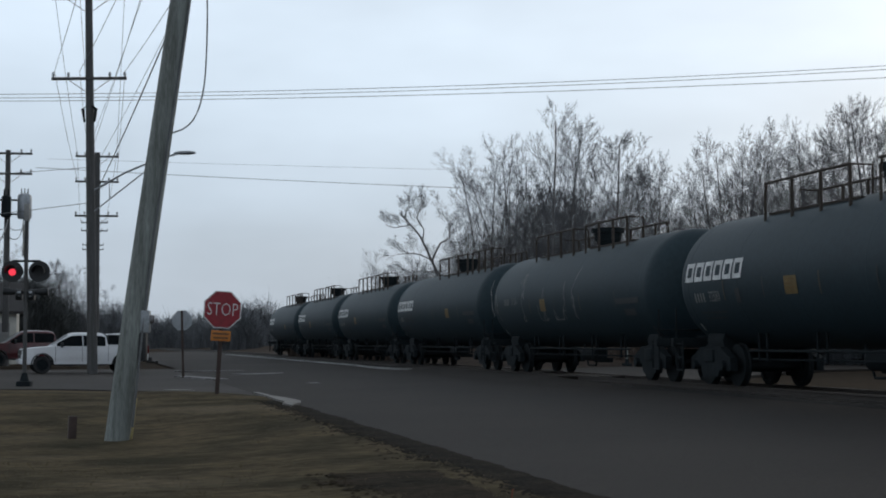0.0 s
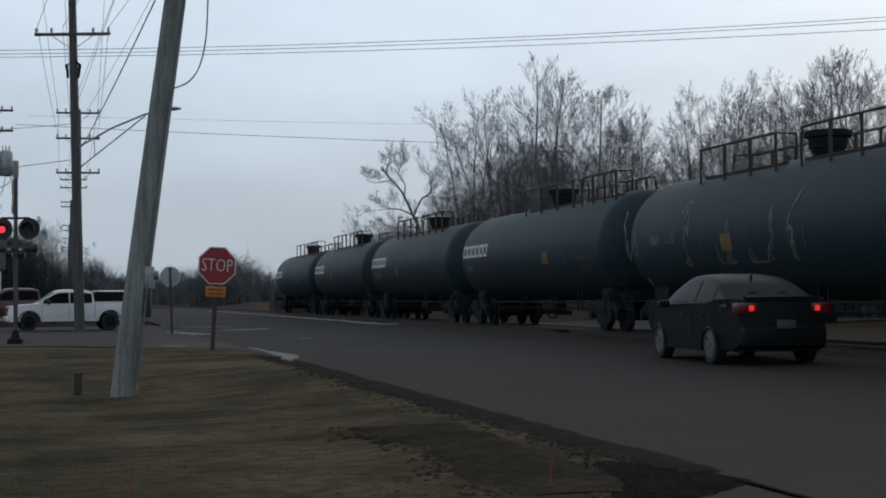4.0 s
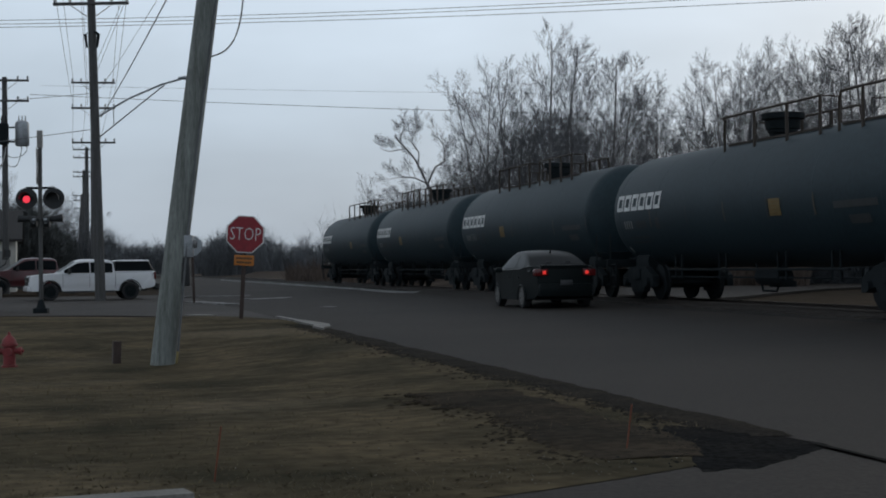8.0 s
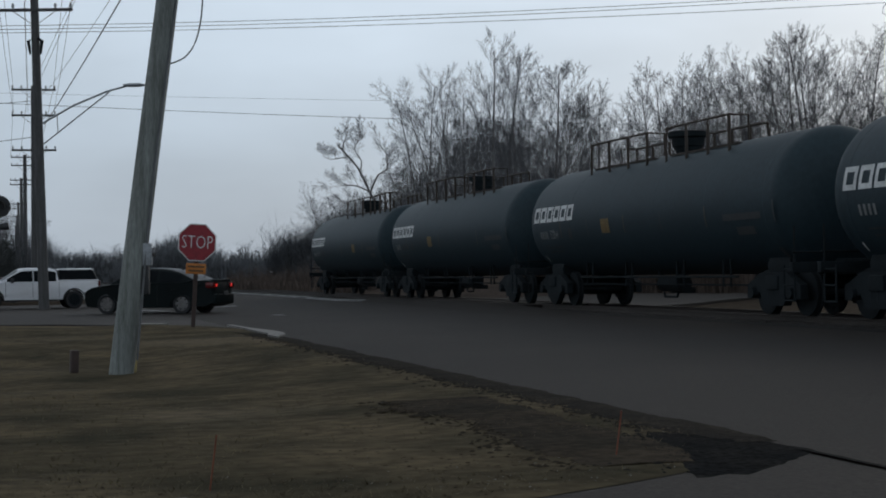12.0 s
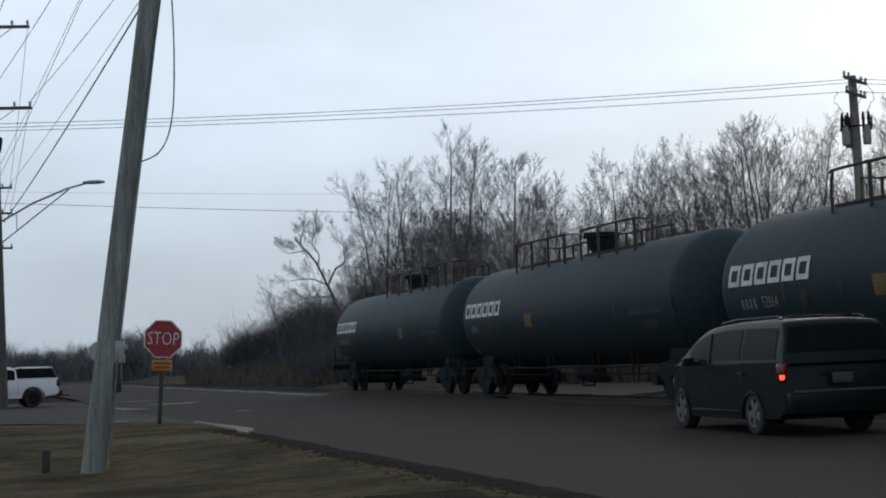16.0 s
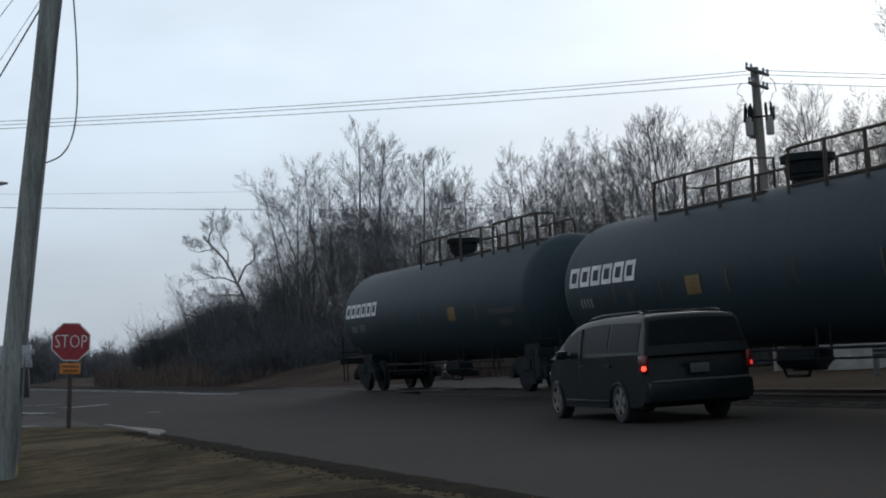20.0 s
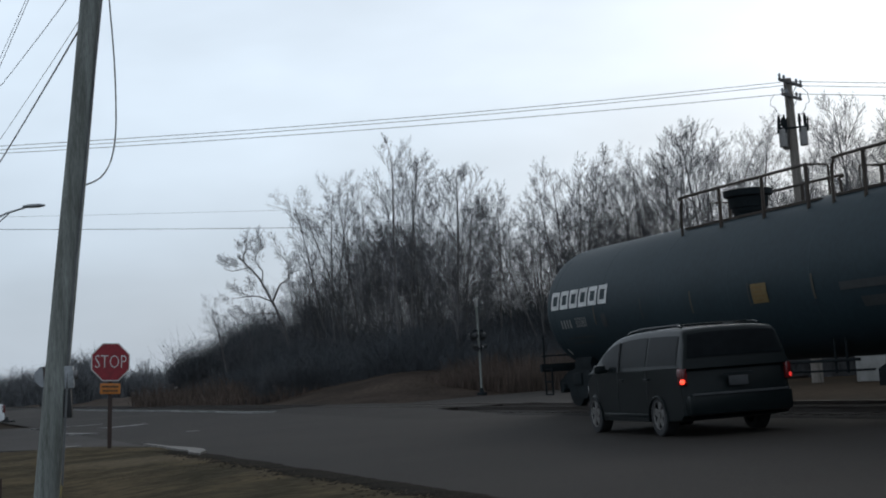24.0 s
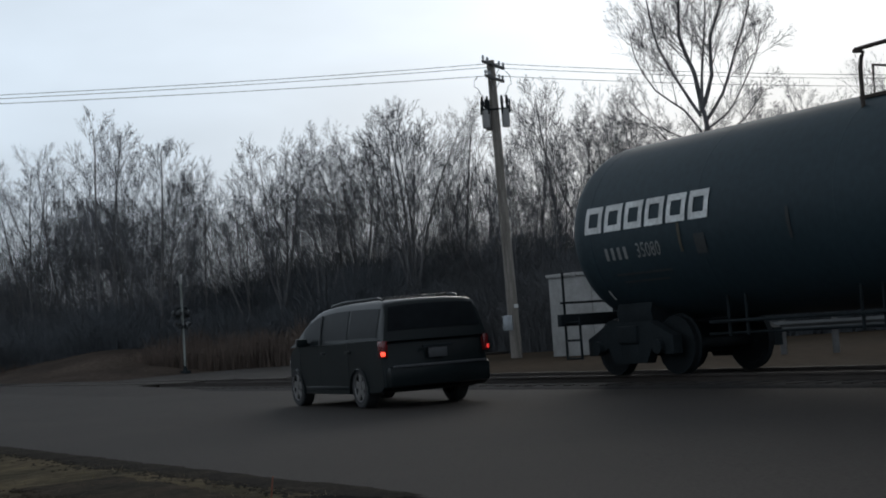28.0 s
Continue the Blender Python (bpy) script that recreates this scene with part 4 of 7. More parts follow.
def stop_sign():
    ob = thing("stop_sign", pose(-2.74, 35.9, 0.03, 0, 3.4, 4), "red octagonal stop sign on a brown leaning post", "stop sign")
    bm = nb()
    box(bm, -0.048, 0.048, 0.01, 0.07, -0.3, 2.35, 0.006)
    part("post", bm, M_RUSTPOST, ob)
    bm = nb()
    octagon(bm, 0.462, -0.012, 0.0, 1.98)
    part("border", bm, M_WHITE, ob, "white sign border")
    bm = nb()
    octagon(bm, 0.435, -0.018, -0.012, 1.98)
    part("face", bm, M_RED, ob)
    bm = nb()
    text_mesh(bm, "STOP", 0.43, Matrix.Translation((0, -0.021, 1.975)) @ pose(0, 0, 0, 90, 0, 0), 0.002, 0.70, -0.006)
    part("lettering", bm, M_WHITE, ob)
    bm = nb()
    box(bm, -0.225, 0.225, -0.012, 0.0, 1.26, 1.50, 0.004)
    part("plate", bm, M_ORANGE, ob, "small orange plate below")
    bm = nb()
    for z, a in ((1.405, 0.19), (1.31, 0.17)):
        box(bm, -a, a, -0.017, -0.012, z, z + 0.045)
    part("plate_line", bm, M_PLATELINE, ob)


stop_sign()


def far_stop_sign():
    ob = thing("road_sign", pose(-6.0, 55.2, 0.0, 0, 1.8, 186), "grey back of a stop sign on a thin post", "stop sign")
    bm = nb()
    box(bm, -0.04, 0.04, 0.004, 0.06, -0.1, 2.38, 0.005)
    part("post", bm, M_RUSTPOST, ob)
    bm = nb()
    octagon(bm, 0.375, -0.012, 0.0, 2.04)
    part("panel", bm, M_GREYM, ob)


far_stop_sign()


def marker_post():
    ob = thing("marker_post", RAILS @ pose(19.6, 122.0, -0.12, 0, 1.5, 0), "thin dark marker post with a pale cap beside the track", "post")
    bm = nb()
    tube(bm, [(0, 0, 0), (0, 0, 1.62)], [0.075, 0.065], 8)
    part("post", bm, M_RUSTPOST, ob)
    bm = nb()
    tube(bm, [(0, 0, 1.60), (0, 0, 1.72)], [0.11, 0.09], 8)
    part("cap", bm, M_CABINET, ob, "pale weathered cap")


def pipe_frame():
    ob = thing("pipe_frame", RAILS @ pose(21.0, 150.0, -0.12, 0, 0, 12), "bent pale metal frame lying beside the track", "scrap metal")
    for a, b, r in (((-0.85, 0, 0.0), (-0.95, 0.05, 0.72), 0.06), ((0.85, 0, 0.0), (0.75, 0.05, 0.80), 0.06), ((-0.95, 0.05, 0.70), (0.75, 0.05, 0.78), 0.055), ((-0.8, -0.5, 0.12), (0.95, -0.4, 0.16), 0.07)):
        bm = nb()
        tube(bm, [a, b], r, 6)
        part("bar", bm, M_KERB, ob)


marker_post()
pipe_frame()


def signal_head(parent, x, z, lit, y=0.0, face=-1):
    bm = nb()
    f = face
    loft(bm, [[(x + 0.305 * math.cos(2 * math.pi * k / 28), y + f * d, z + 0.305 * math.sin(2 * math.pi * k / 28)) for k in range(28)] for d in (0.02, 0.035)])
    disc = part("background_disc", bm, M_BLACK, parent)
    bm = nb()
    loft(bm, [[(x + 0.100 * math.cos(2 * math.pi * k / 20), y + f * d, z - 0.02 + 0.100 * math.sin(2 * math.pi * k / 20)) for k in range(20)] for d in (0.036, 0.05)])
    part("lens", bm, M_SIGRED if lit else M_BLACK, disc, "glowing red lens" if lit else "")
    bm = nb()
    ring = []
    for d, r in ((0.036, 0.165), (0.30, 0.175)):
        ring.append([(x + r * math.cos(math.pi * (-0.1 + 1.2 * k / 16)), y + f * d, z + r * math.sin(math.pi * (-0.1 + 1.2 * k / 16))) for k in range(17)])
    loft(bm, ring, caps=False, closed=False)
    part("hood", bm, M_BLACK, disc)
    bm = nb()
    loft(bm, [[(x + r * math.cos(2 * math.pi * k / 16), y - f * d, z + r * math.sin(2 * math.pi * k / 16)) for k in range(16)] for d, r in ((-0.02, 0.19), (0.10, 0.19), (0.2, 0.12))])
    part("lamp_housing", bm, M_BLACK, disc)


def crossing_signal(name, m, lit, label, h=5.05, lamp_z=3.28, face=-1):
    ob = thing(name, m, label, "crossing signal")
    bm = nb()
    smooth_all(tube(bm, [(0, 0, -0.2), (0, 0, h)], 0.06, 12))
    part("mast", bm, M_POLE if lit is None else M_POLE2, ob)
    bm = nb()
    box(bm, -0.20, 0.20, -0.20, 0.20, -0.15, 0.16, 0.03)
    tube(bm, [(0, 0, 0.16), (0, 0, 0.4)], [0.14, 0.07], 12)
    part("base", bm, M_STEEL, ob)
    bm = nb()
    tube(bm, [(-0.40, 0, lamp_z + 0.30), (0.40, 0, lamp_z + 0.30)], 0.035, 8)
    tube(bm, [(-0.36, 0, lamp_z + 0.30), (-0.36, 0, lamp_z + 0.1)], 0.03, 8)
    tube(bm, [(0.36, 0, lamp_z + 0.30), (0.36, 0, lamp_z + 0.1)], 0.03, 8)
    part("lamp_arm", bm, M_STEEL, ob)
    signal_head(ob, -0.38, lamp_z, lit == "left", 0, face)
    signal_head(ob, 0.38, lamp_z, lit == "right", 0, face)
    # the second pair below faces along the other road
    for sx in (-1, 1):
        bm = nb()
        loft(bm, [[(sx * d, 0.30 * math.cos(2 * math.pi * k / 24) * 0.55, lamp_z - 0.66 + 0.16 * math.sin(2 * math.pi * k / 24)) for k in range(24)] for d in (0.10, 0.26)])
        tube(bm, [(sx * 0.0, 0, lamp_z - 0.60), (sx * 0.62, 0.04, lamp_z - 0.56)], [0.05, 0.12], 10)
        part("side_lamp", bm, M_BLACK, ob)
        bm = nb()
        box(bm, sx * 0.16 - 0.05, sx * 0.16 + 0.05, -0.16, -0.06, lamp_z - 0.72, lamp_z - 0.56, 0.02)
        part("junction_box", bm, M_GREYM, ob)
    # crossbuck seen edge-on
    for a in (-1, 1) if lit else ():
        bm = nb()
        box(bm, -0.012, 0.012, -0.62, 0.62, -0.11, 0.11, 0.004, Matrix.Translation((-0.085, 0.0, h - 0.85)) @ pose(0, 0, 0, 45 * a, 0, 8))
        part("crossbuck_board", bm, M_CABINET, ob)
    bm = nb()
    box(bm, -0.075, 0.075, -0.075, 0.075, h - 0.32, h + 0.17, 0.015)
    part("mast_cap", bm, M_CABINET, ob, "pale box on the mast top")
    return ob


crossing_signal("crossing_signal", pose(-9.15, 44.8, 0.0, 0, 0, 2), "left", "railway crossing signal with one red lamp lit")
crossing_signal("crossing_signal", pose(14.0, 83.0, 0.0, 0, 0, 42), None, "railway crossing signal at the far side of the track", h=5.1, lamp_z=3.2, face=1)


def crossarm(parent, z, half, tilt=0.0, y=-0.13, pins=(-0.95, -0.55, 0.55, 0.95), yaw=0.0):
    m = pose(0, 0, z, 0, tilt, yaw)
    bm = nb()
    box(bm, -half, half, y - 0.05, y + 0.05, -0.06, 0.06, 0.01, m)
    arm = part("crossarm", bm, M_POLE2, parent)
    for s in (-1, 1):
        bm = nb()
        tube(bm, [m @ Vector((s * half * 0.55, y, -0.05)), m @ Vector((0, y * 0.6, -0.62))], 0.018, 5)
        part("brace", bm, M_GREYM, arm)
    for p in pins:
        bm = nb()
        smooth_all(tube(bm, [m @ Vector((p * half, y, 0.06)), m @ Vector((p * half, y, 0.16)), m @ Vector((p * half, y, 0.26))], [0.03, 0.065, 0.035], 8))
        part("insulator", bm, M_GREYM, arm)
    return arm


def line_pole(name, m, h, arms, label, r=0.17, mat=None, half=1.48):
    ob = thing(name, m, label, "utility pole", "poles along the road")
    bm = nb()
    pole_shaft(bm, (0, 0, -0.3), (0, 0, h), r, r * 0.68, 14)
    part("shaft", bm, mat or M_POLE2, ob)
    for z in arms:
        crossarm(ob, z, half)
    return ob


# the nearest pole of the line, with two arms and a switch
up = line_pole("utility_pole", pose(-10.5, 62.3, -0.05, 0, -1.3, 3), 15.4, [11.85, 15.1], "tall dark utility pole with two crossarms", 0.21)
bm = nb()
for sx in (-1, 1):
    tube(bm, [(sx * 0.1, -0.1, 10.75), (sx * 0.26, -0.14, 10.62), (sx * 0.20, -0.14, 10.1)], [0.05, 0.07, 0.04], 8)
part("cable_clamp", bm, M_STEEL, up)
bm = nb()
tube(bm, [(0.1, -0.05, 7.35), (1.4, -0.2, 8.05), (2.7, -0.4, 8.55), (3.5, -0.45, 8.75)], 0.04, 8)
tube(bm, [(0.1, -0.05, 6.5), (1.5, -0.25, 7.55), (2.8, -0.4, 8.52)], 0.028, 8)
tube(bm, [(0.75, -0.1, 7.0), (0.75, -0.1, 7.72)], 0.02, 6)
arm = part("lamp_arm", bm, M_GREYM, up, "long metal street lamp arm")
bm = nb()
loft(bm, [[(x, -0.45 + w * math.cos(2 * math.pi * k / 10), 8.78 + hgt * math.sin(2 * math.pi * k / 10)) for k in range(10)] for x, w, hgt in ((3.35, 0.05, 0.04), (3.6, 0.14, 0.08), (3.95, 0.15, 0.08), (4.2, 0.05, 0.04))])
part("lamp_head", bm, M_GREYM, arm)
# the rest of the line, one behind the other
LINE = ((-16.6, 95.6, 12.94, [12.69, 11.14, 9.04], 1.30),
         (-27.9, 155.5, 13.47, [13.22, 12.42], 1.30),
         (-35.4, 194.8, 13.70, [13.45, 12.88], 1.30),
         (-46.6, 253.8, 13.58, [13.33, 12.59], 1.30),
         (-56.6, 306.8, 13.63, [13.38, 12.48], 1.30),
         (-66.5, 358.9, 13.58, [13.33, 12.55], 1.30))
for x, y, h, arms, half in LINE:
    line_pole("utility_pole", pose(x, y, -0.05, 0, 0, 6), h, arms, "weathered utility pole of the line along the road", 0.25, M_POLE2, half)


def transformer_pole():
    ob = thing("transformer_pole", pose(-20.3, 88.5, -0.05, 0, 0, 6), "utility pole carrying three grey transformers", "utility pole")
    bm = nb()
    pole_shaft(bm, (0, 0, -0.3), (0, 0, 12.2), 0.21, 0.14, 14)
    part("shaft", bm, M_POLE2, ob)
    crossarm(ob, 12.0, 1.35)
    crossarm(ob, 10.85, 1.35)
    for x, y in ((-0.96, -0.1), (0.96, -0.1)):
        bm = nb()
        smooth_all(tube(bm, [(x, y, 8.3), (x, y, 8.36), (x, y, 9.55), (x, y, 9.67), (x, y, 9.74)], [0.34, 0.39, 0.39, 0.34, 0.15], 18))
        for d in (-0.18, 0.0, 0.18):
            tube(bm, [(x + d, y, 9.66), (x + d, y, 10.02)], [0.05, 0.03], 8)
        part("transformer", bm, M_GREYM, ob, "grey can transformer")
    bm = nb()
    smooth_all(tube(bm, [(0, -0.45, 8.35), (0, -0.45, 8.4), (0, -0.45, 9.5), (0, -0.45, 9.6)], [0.22, 0.27, 0.27, 0.14], 16))
    for d in (-0.12, 0.12):
        tube(bm, [(d, -0.45, 9.6), (d, -0.45, 9.95)], [0.05, 0.03], 8)
    part("transformer", bm, M_STEEL, ob, "dark can transformer on the shaft")
    for z in (8.55, 9.35):
        bm = nb()
        box(bm, -0.9, 0.9, -0.16, -0.08, z - 0.05, z + 0.05, 0.01)
        part("mounting_bar", bm, M_STEEL, ob)
    for s, z in ((-1, 7.75), (1, 7.75), (-0.75, 7.3), (0.75, 7.25)):
        bm = nb()
        tube(bm, rounded([(s * 1.1, -0.1, 8.5), (s * 1.22, -0.1, 8.1), (s * 0.9, -0.1, z), (s * 0.4, -0.12, z - 0.1), (0.1, -0.1, z + 0.1)]), 0.022, 6)
        part("cable_loop", bm, M_WIRE, ob)
    bm = nb()
    box(bm, -0.25, 0.25, -0.24, -0.2, 1.2, 1.9, 0.01)
    part("notice", bm, M_CABINET, ob, "pale notice nailed to the pole")
    return ob


transformer_pole()


def right_pole():
    ob = thing("utility_pole", pose(24.75, 62.4, -0.05, 0, -1.2, -14), "utility pole beyond the track with transformer gear", "utility pole")
    bm = nb()
    pole_shaft(bm, (0, 0, -0.3), (0, 0, 12.95), 0.245, 0.175, 14)
    part("shaft", bm, M_POLE3, ob)
    crossarm(ob, 12.75, 1.3, yaw=62)
    crossarm(ob, 12.15, 1.1, yaw=62)
    for a, y, z in ((0.44, -0.1, 10.0), (-0.42, -0.1, 10.0), (-0.22, 0.36, 9.95)):
        bm = nb()
        smooth_all(tube(bm, [(a, y, z), (a, y, z + 0.04), (a, y, z + 0.74), (a, y, z + 0.85)], [0.14, 0.175, 0.175, 0.09], 14))
        part("transformer", bm, M_CABINET, ob, "grey can transformer")
        bm = nb()
        for d in (-0.11, 0.11):
            tube(bm, [(a + d, y, z + 0.8), (a + d, y, z + 1.05), (a + d, y, z + 1.07), (a + d, y, z + 1.4)], [0.06, 0.06, 0.085, 0.04], 8)
        part("bushing", bm, M_STEEL, ob)
    bm = nb()
    for a in (-0.62, -0.3, 0.3, 0.62):
        tube(bm, [(a, -0.2, 10.6), (a + 0.04, -0.2, 11.2)], [0.05, 0.035], 8)
    tube(bm, [(-0.64, -0.2, 10.8), (0.64, -0.2, 10.8)], 0.04, 6)
    part("fuse_rack", bm, M_STEEL, ob)
    for a, b in ((-1, 12.2), (1, 12.35)):
        bm = nb()
        tube(bm, [(a * 0.42, -0.2, 11.3), (a * 0.60, -0.2, 11.55), (a * 0.66, -0.15, 11.75), (a * 0.82, -0.12, 11.85), (a * 0.78, -0.1, b - 0.1), (a * 0.6, -0.1, b + 0.1)], 0.015, 5)
        part("jumper", bm, M_WIRE, ob)
    bm = nb()
    box(bm, -0.5, -0.1, -0.34, -0.2, 1.2, 1.85, 0.02)
    part("meter_box", bm, M_GREYM, ob, "grey box low on the pole")
    bm = nb()
    box(bm, 0.05, 0.22, -0.25, -0.2, 2.15, 2.3, 0.01)
    part("tag", bm, M_WHITE, ob)
    return ob


right_pole()

# wires: the pair crossing over everything, ending at the pole beyond the track
for dz, dy, left, sag in ((12.80, -0.35, 12.72, 0.95), (12.74, 0.25, 12.70, 0.92), (12.33, 0.0, 12.42, 0.78)):
    wire("overhead_wire", (24.4, 62.4 + dy, dz - 0.1), (-46, 70.0 + dy * 2, left), sag, 0.013)
    wire("overhead_wire", (24.4, 62.4 + dy, dz - 0.1), (75, 58 + dy, dz - 0.6), 0.8, 0.013)
# a thinner pair farther off
wire("overhead_wire", (-70, 128, 13.9), (-30.7, 95.2, 11.3), 0.3, 0.014)
wire("overhead_wire", (-30.7, 95.2, 11.3), (-10.55, 62.2, 8.25), 0.15, 0.012)
wire("overhead_wire", (-24, 112, 13.8), (48, 132, 13.55), 0.4, 0.020)
wire("overhead_wire", (-24, 116, 14.9), (48, 132, 15.5), 0.2, 0.009)
wire("overhead_wire", (-60, 112, 6.9), (-10.8, 62.2, 6.8), 0.2, 0.014)
# service drops at the building by the junction
for pts, r in (([(-20.2, 88.3, 8.2), (-18.5, 80.0, 6.6), (-18.73, 77.8, 5.28), (-19.38, 77.6, 4.27), (-20.5, 77.4, 3.6)], 0.035),
               ([(-26.0, 74.0, 7.0), (-23.5, 74.4, 7.13), (-22.3, 74.8, 7.27), (-21.89, 74.9, 7.22), (-21.61, 75.0, 6.92), (-21.47, 75.0, 6.34)], 0.035),
               ([(-21.47, 75.0, 6.34), (-21.0, 75.1, 5.45), (-20.3, 75.3, 4.5), (-20.6, 76.4, 3.8)], 0.012)):
    solo("service_drop", tube(nb(), rounded(pts), r, 6), M_WIRE, "black service cable hanging to the building", "cable")
# wires of the pole line towards the eye and away
for x, xe in ((-1.4, -2.55), (-0.4, -1.15), (1.4, 0.37)):
    wire("overhead_wire", (-10.75 + x, 62.2, 12.1), (-16.6 + x * 0.85, 95.5, 11.3), 0.25, 0.011)
    wire("overhead_wire", (-10.8 + x, 62.2, 15.35), (-16.6 + x * 0.85, 95.5, 12.8), 0.25, 0.011)
    wire("overhead_wire", (-16.6 + x * 0.85, 95.5, 12.8), (-28.1 + x * 0.85, 155.5, 13.3), 0.6, 0.012)
    wire("overhead_wire", (-10.75 + x, 62.2, 12.1), (xe, 23.9, 11.0), 0.25, 0.011)
for x, z, xe, ze, rad in ((-10.4, 7.3, -1.44, 8.0, 0.017), (-10.3, 8.6, -1.05, 8.6, 0.007), (-10.6, 9.0, -1.68, 10.0, 0.008), (-10.6, 9.4, -1.23, 11.0, 0.007)):
    wire("overhead_wire", (x, 62.2, z), (xe, 23.9, ze), 0.15, rad)


# ---------------------------------------------------------------- vehicles
def side_prof(bm, prof, w, edge=0.05, x_in=0.0):
    """A body from a side outline (y, z) with rounded flanks; half width w."""
    cy = sum(p[0] for p in prof) / len(prof)
    cz = sum(p[1] for p in prof) / len(prof)
    rings = []
    for x, k in ((-w, 0.05), (-w + edge * 0.35, 0.015), (-w + edge, 0.0), (w - edge, 0.0), (w - edge * 0.35, 0.015), (w, 0.05)):
        ring = []
        for y, z in prof:
            d = Vector((y - cy, z - cz))
            f = 1 - k * 1.2 / max(d.length, 0.4)
            ring.append((x, cy + d.x * f, cz + d.y * f))
        rings.append(ring)
    return loft(bm, rings, smooth=True)


def arch(yc, r, z0, n=9):
    """Points of a wheel opening, from front to rear along the sill."""
    return [(yc + r * math.cos(math.pi * k / (n - 1)), z0 + max(0.0, r * math.sin(math.pi * k / (n - 1)))) for k in range(n)]


def frustum(bm, belt, roof, zb, zr, wb, wr, n=3):
    """Glasshouse: belt and roof give (rear y, front y)."""
    def ring(y0, y1, w, z, c):
        pts = []
        for (sx, sy) in ((1, 1), (-1, 1), (-1, -1), (1, -1)):
            cx, cy = sx * (w - c), (y1 - c if sy > 0 else y0 + c)
            a0 = {(1, 1): 0, (-1, 1): 90, (-1, -1): 180, (1, -1): 270}[(sx, sy)]
            for k in range(n + 1):
                a = radians(a0 + 90 * k / n)
                pts.append((cx + c * math.cos(a), cy + c * math.sin(a), z))
        return pts
    mid = 0.55
    lerp = lambda a, b: a + (b - a) * mid
    loft(bm, [ring(*belt, wb, zb, 0.10), ring(lerp(belt[0], roof[0]), lerp(belt[1], roof[1]), lerp(wb, wr) + 0.02, lerp(zb, zr), 0.13), ring(*roof, wr, zr, 0.16)])
    return bm


def roof_cap(bm, y0, y1, z, w, h=0.07, c=0.18):
    rings = []
    for f, dz in ((1.0, -0.02), (1.0, 0.015), (0.96, 0.045), (0.86, 0.065), (0.5, 0.08)):
        ring = []
        for k in range(28):
            a = 2 * math.pi * k / 28
            ca, sa = math.cos(a), math.sin(a)
            ex = 0.35
            ring.append((w * f * math.copysign(abs(ca) ** ex, ca), (y0 + y1) / 2 + (y1 - y0) / 2 * f * math.copysign(abs(sa) ** ex, sa), z + dz * h / 0.08))
        rings.append(ring)
    return loft(bm, rings)


def road_wheel(parent, x, y, r, width=0.22, rim_mat=None, spokes=5, side=-1):
    """Tyre with rim and spokes; the wheel turns about x."""
    bm = nb()
    pr = [(-0.5, 0.66), (-0.5, 0.93), (-0.40, 1.0), (0.40, 1.0), (0.5, 0.93), (0.5, 0.66)]
    rings = [[(a * width, rr * r * math.cos(2 * math.pi * k / 28), rr * r * math.sin(2 * math.pi * k / 28)) for k in range(28)] for a, rr in pr]
    loft(bm, rings, caps=False)
    tyre = part("wheel", bm, M_TYRE, parent)
    tyre.location = (x, y, r)
    bm = nb()
    sx = side
    rings = [[(sx * a * width, rr * r * math.cos(2 * math.pi * k / 24), rr * r * math.sin(2 * math.pi * k / 24)) for k in range(24)] for a, rr in ((0.46, 0.70), (0.49, 0.66), (0.40, 0.61), (0.10, 0.58), (0.08, 0.0 + 0.02))]
    loft(bm, rings, caps=False)
    part("rim", bm, M_STEEL, tyre)
    bm = nb()
    if not spokes:
        rings = [[(sx * a * width, rr * r * math.cos(2 * math.pi * k / 20), rr * r * math.sin(2 * math.pi * k / 20)) for k in range(20)] for a, rr in ((0.30, 0.60), (0.18, 0.40), (0.34, 0.26), (0.40, 0.12), (0.41, 0.02))]
        loft(bm, rings, caps=False)
        part("hub", bm, rim_mat or M_ALLOY, tyre)
        return tyre
    for k in range(spokes):
        a = 2 * math.pi * k / spokes
        m = pose(0, 0, 0, math.degrees(a), 0, 0)
        box(bm, sx * 0.36 * width - 0.015, sx * 0.44 * width + 0.012, -0.062 * r / 0.35, 0.062 * r / 0.35, 0.05 * r, 0.64 * r, 0.01, m)
    tube(bm, [(sx * 0.3 * width, 0, 0), (sx * 0.5 * width, 0, 0)], 0.17 * r, 12)
    rings = [[(sx * a * width, rr * r * math.cos(2 * math.pi * k / 24), rr * r * math.sin(2 * math.pi * k / 24)) for k in range(24)] for a, rr in ((0.42, 0.62), (0.50, 0.64), (0.50, 0.70), (0.42, 0.70))]
    loft(bm, rings, caps=False)
    part("hub", bm, rim_mat or M_ALLOY, tyre)
    return tyre


def strip(bm, pts, w, t=0.012):
    """A flat pillar through points, w wide along y."""
    vs = []
    for p in pts:
        p = Vector(p)
        vs.append([(p.x, p.y - w / 2, p.z), (p.x, p.y + w / 2, p.z), (p.x + t, p.y + w / 2, p.z), (p.x + t, p.y - w / 2, p.z)])
    return loft(bm, vs, smooth=False)


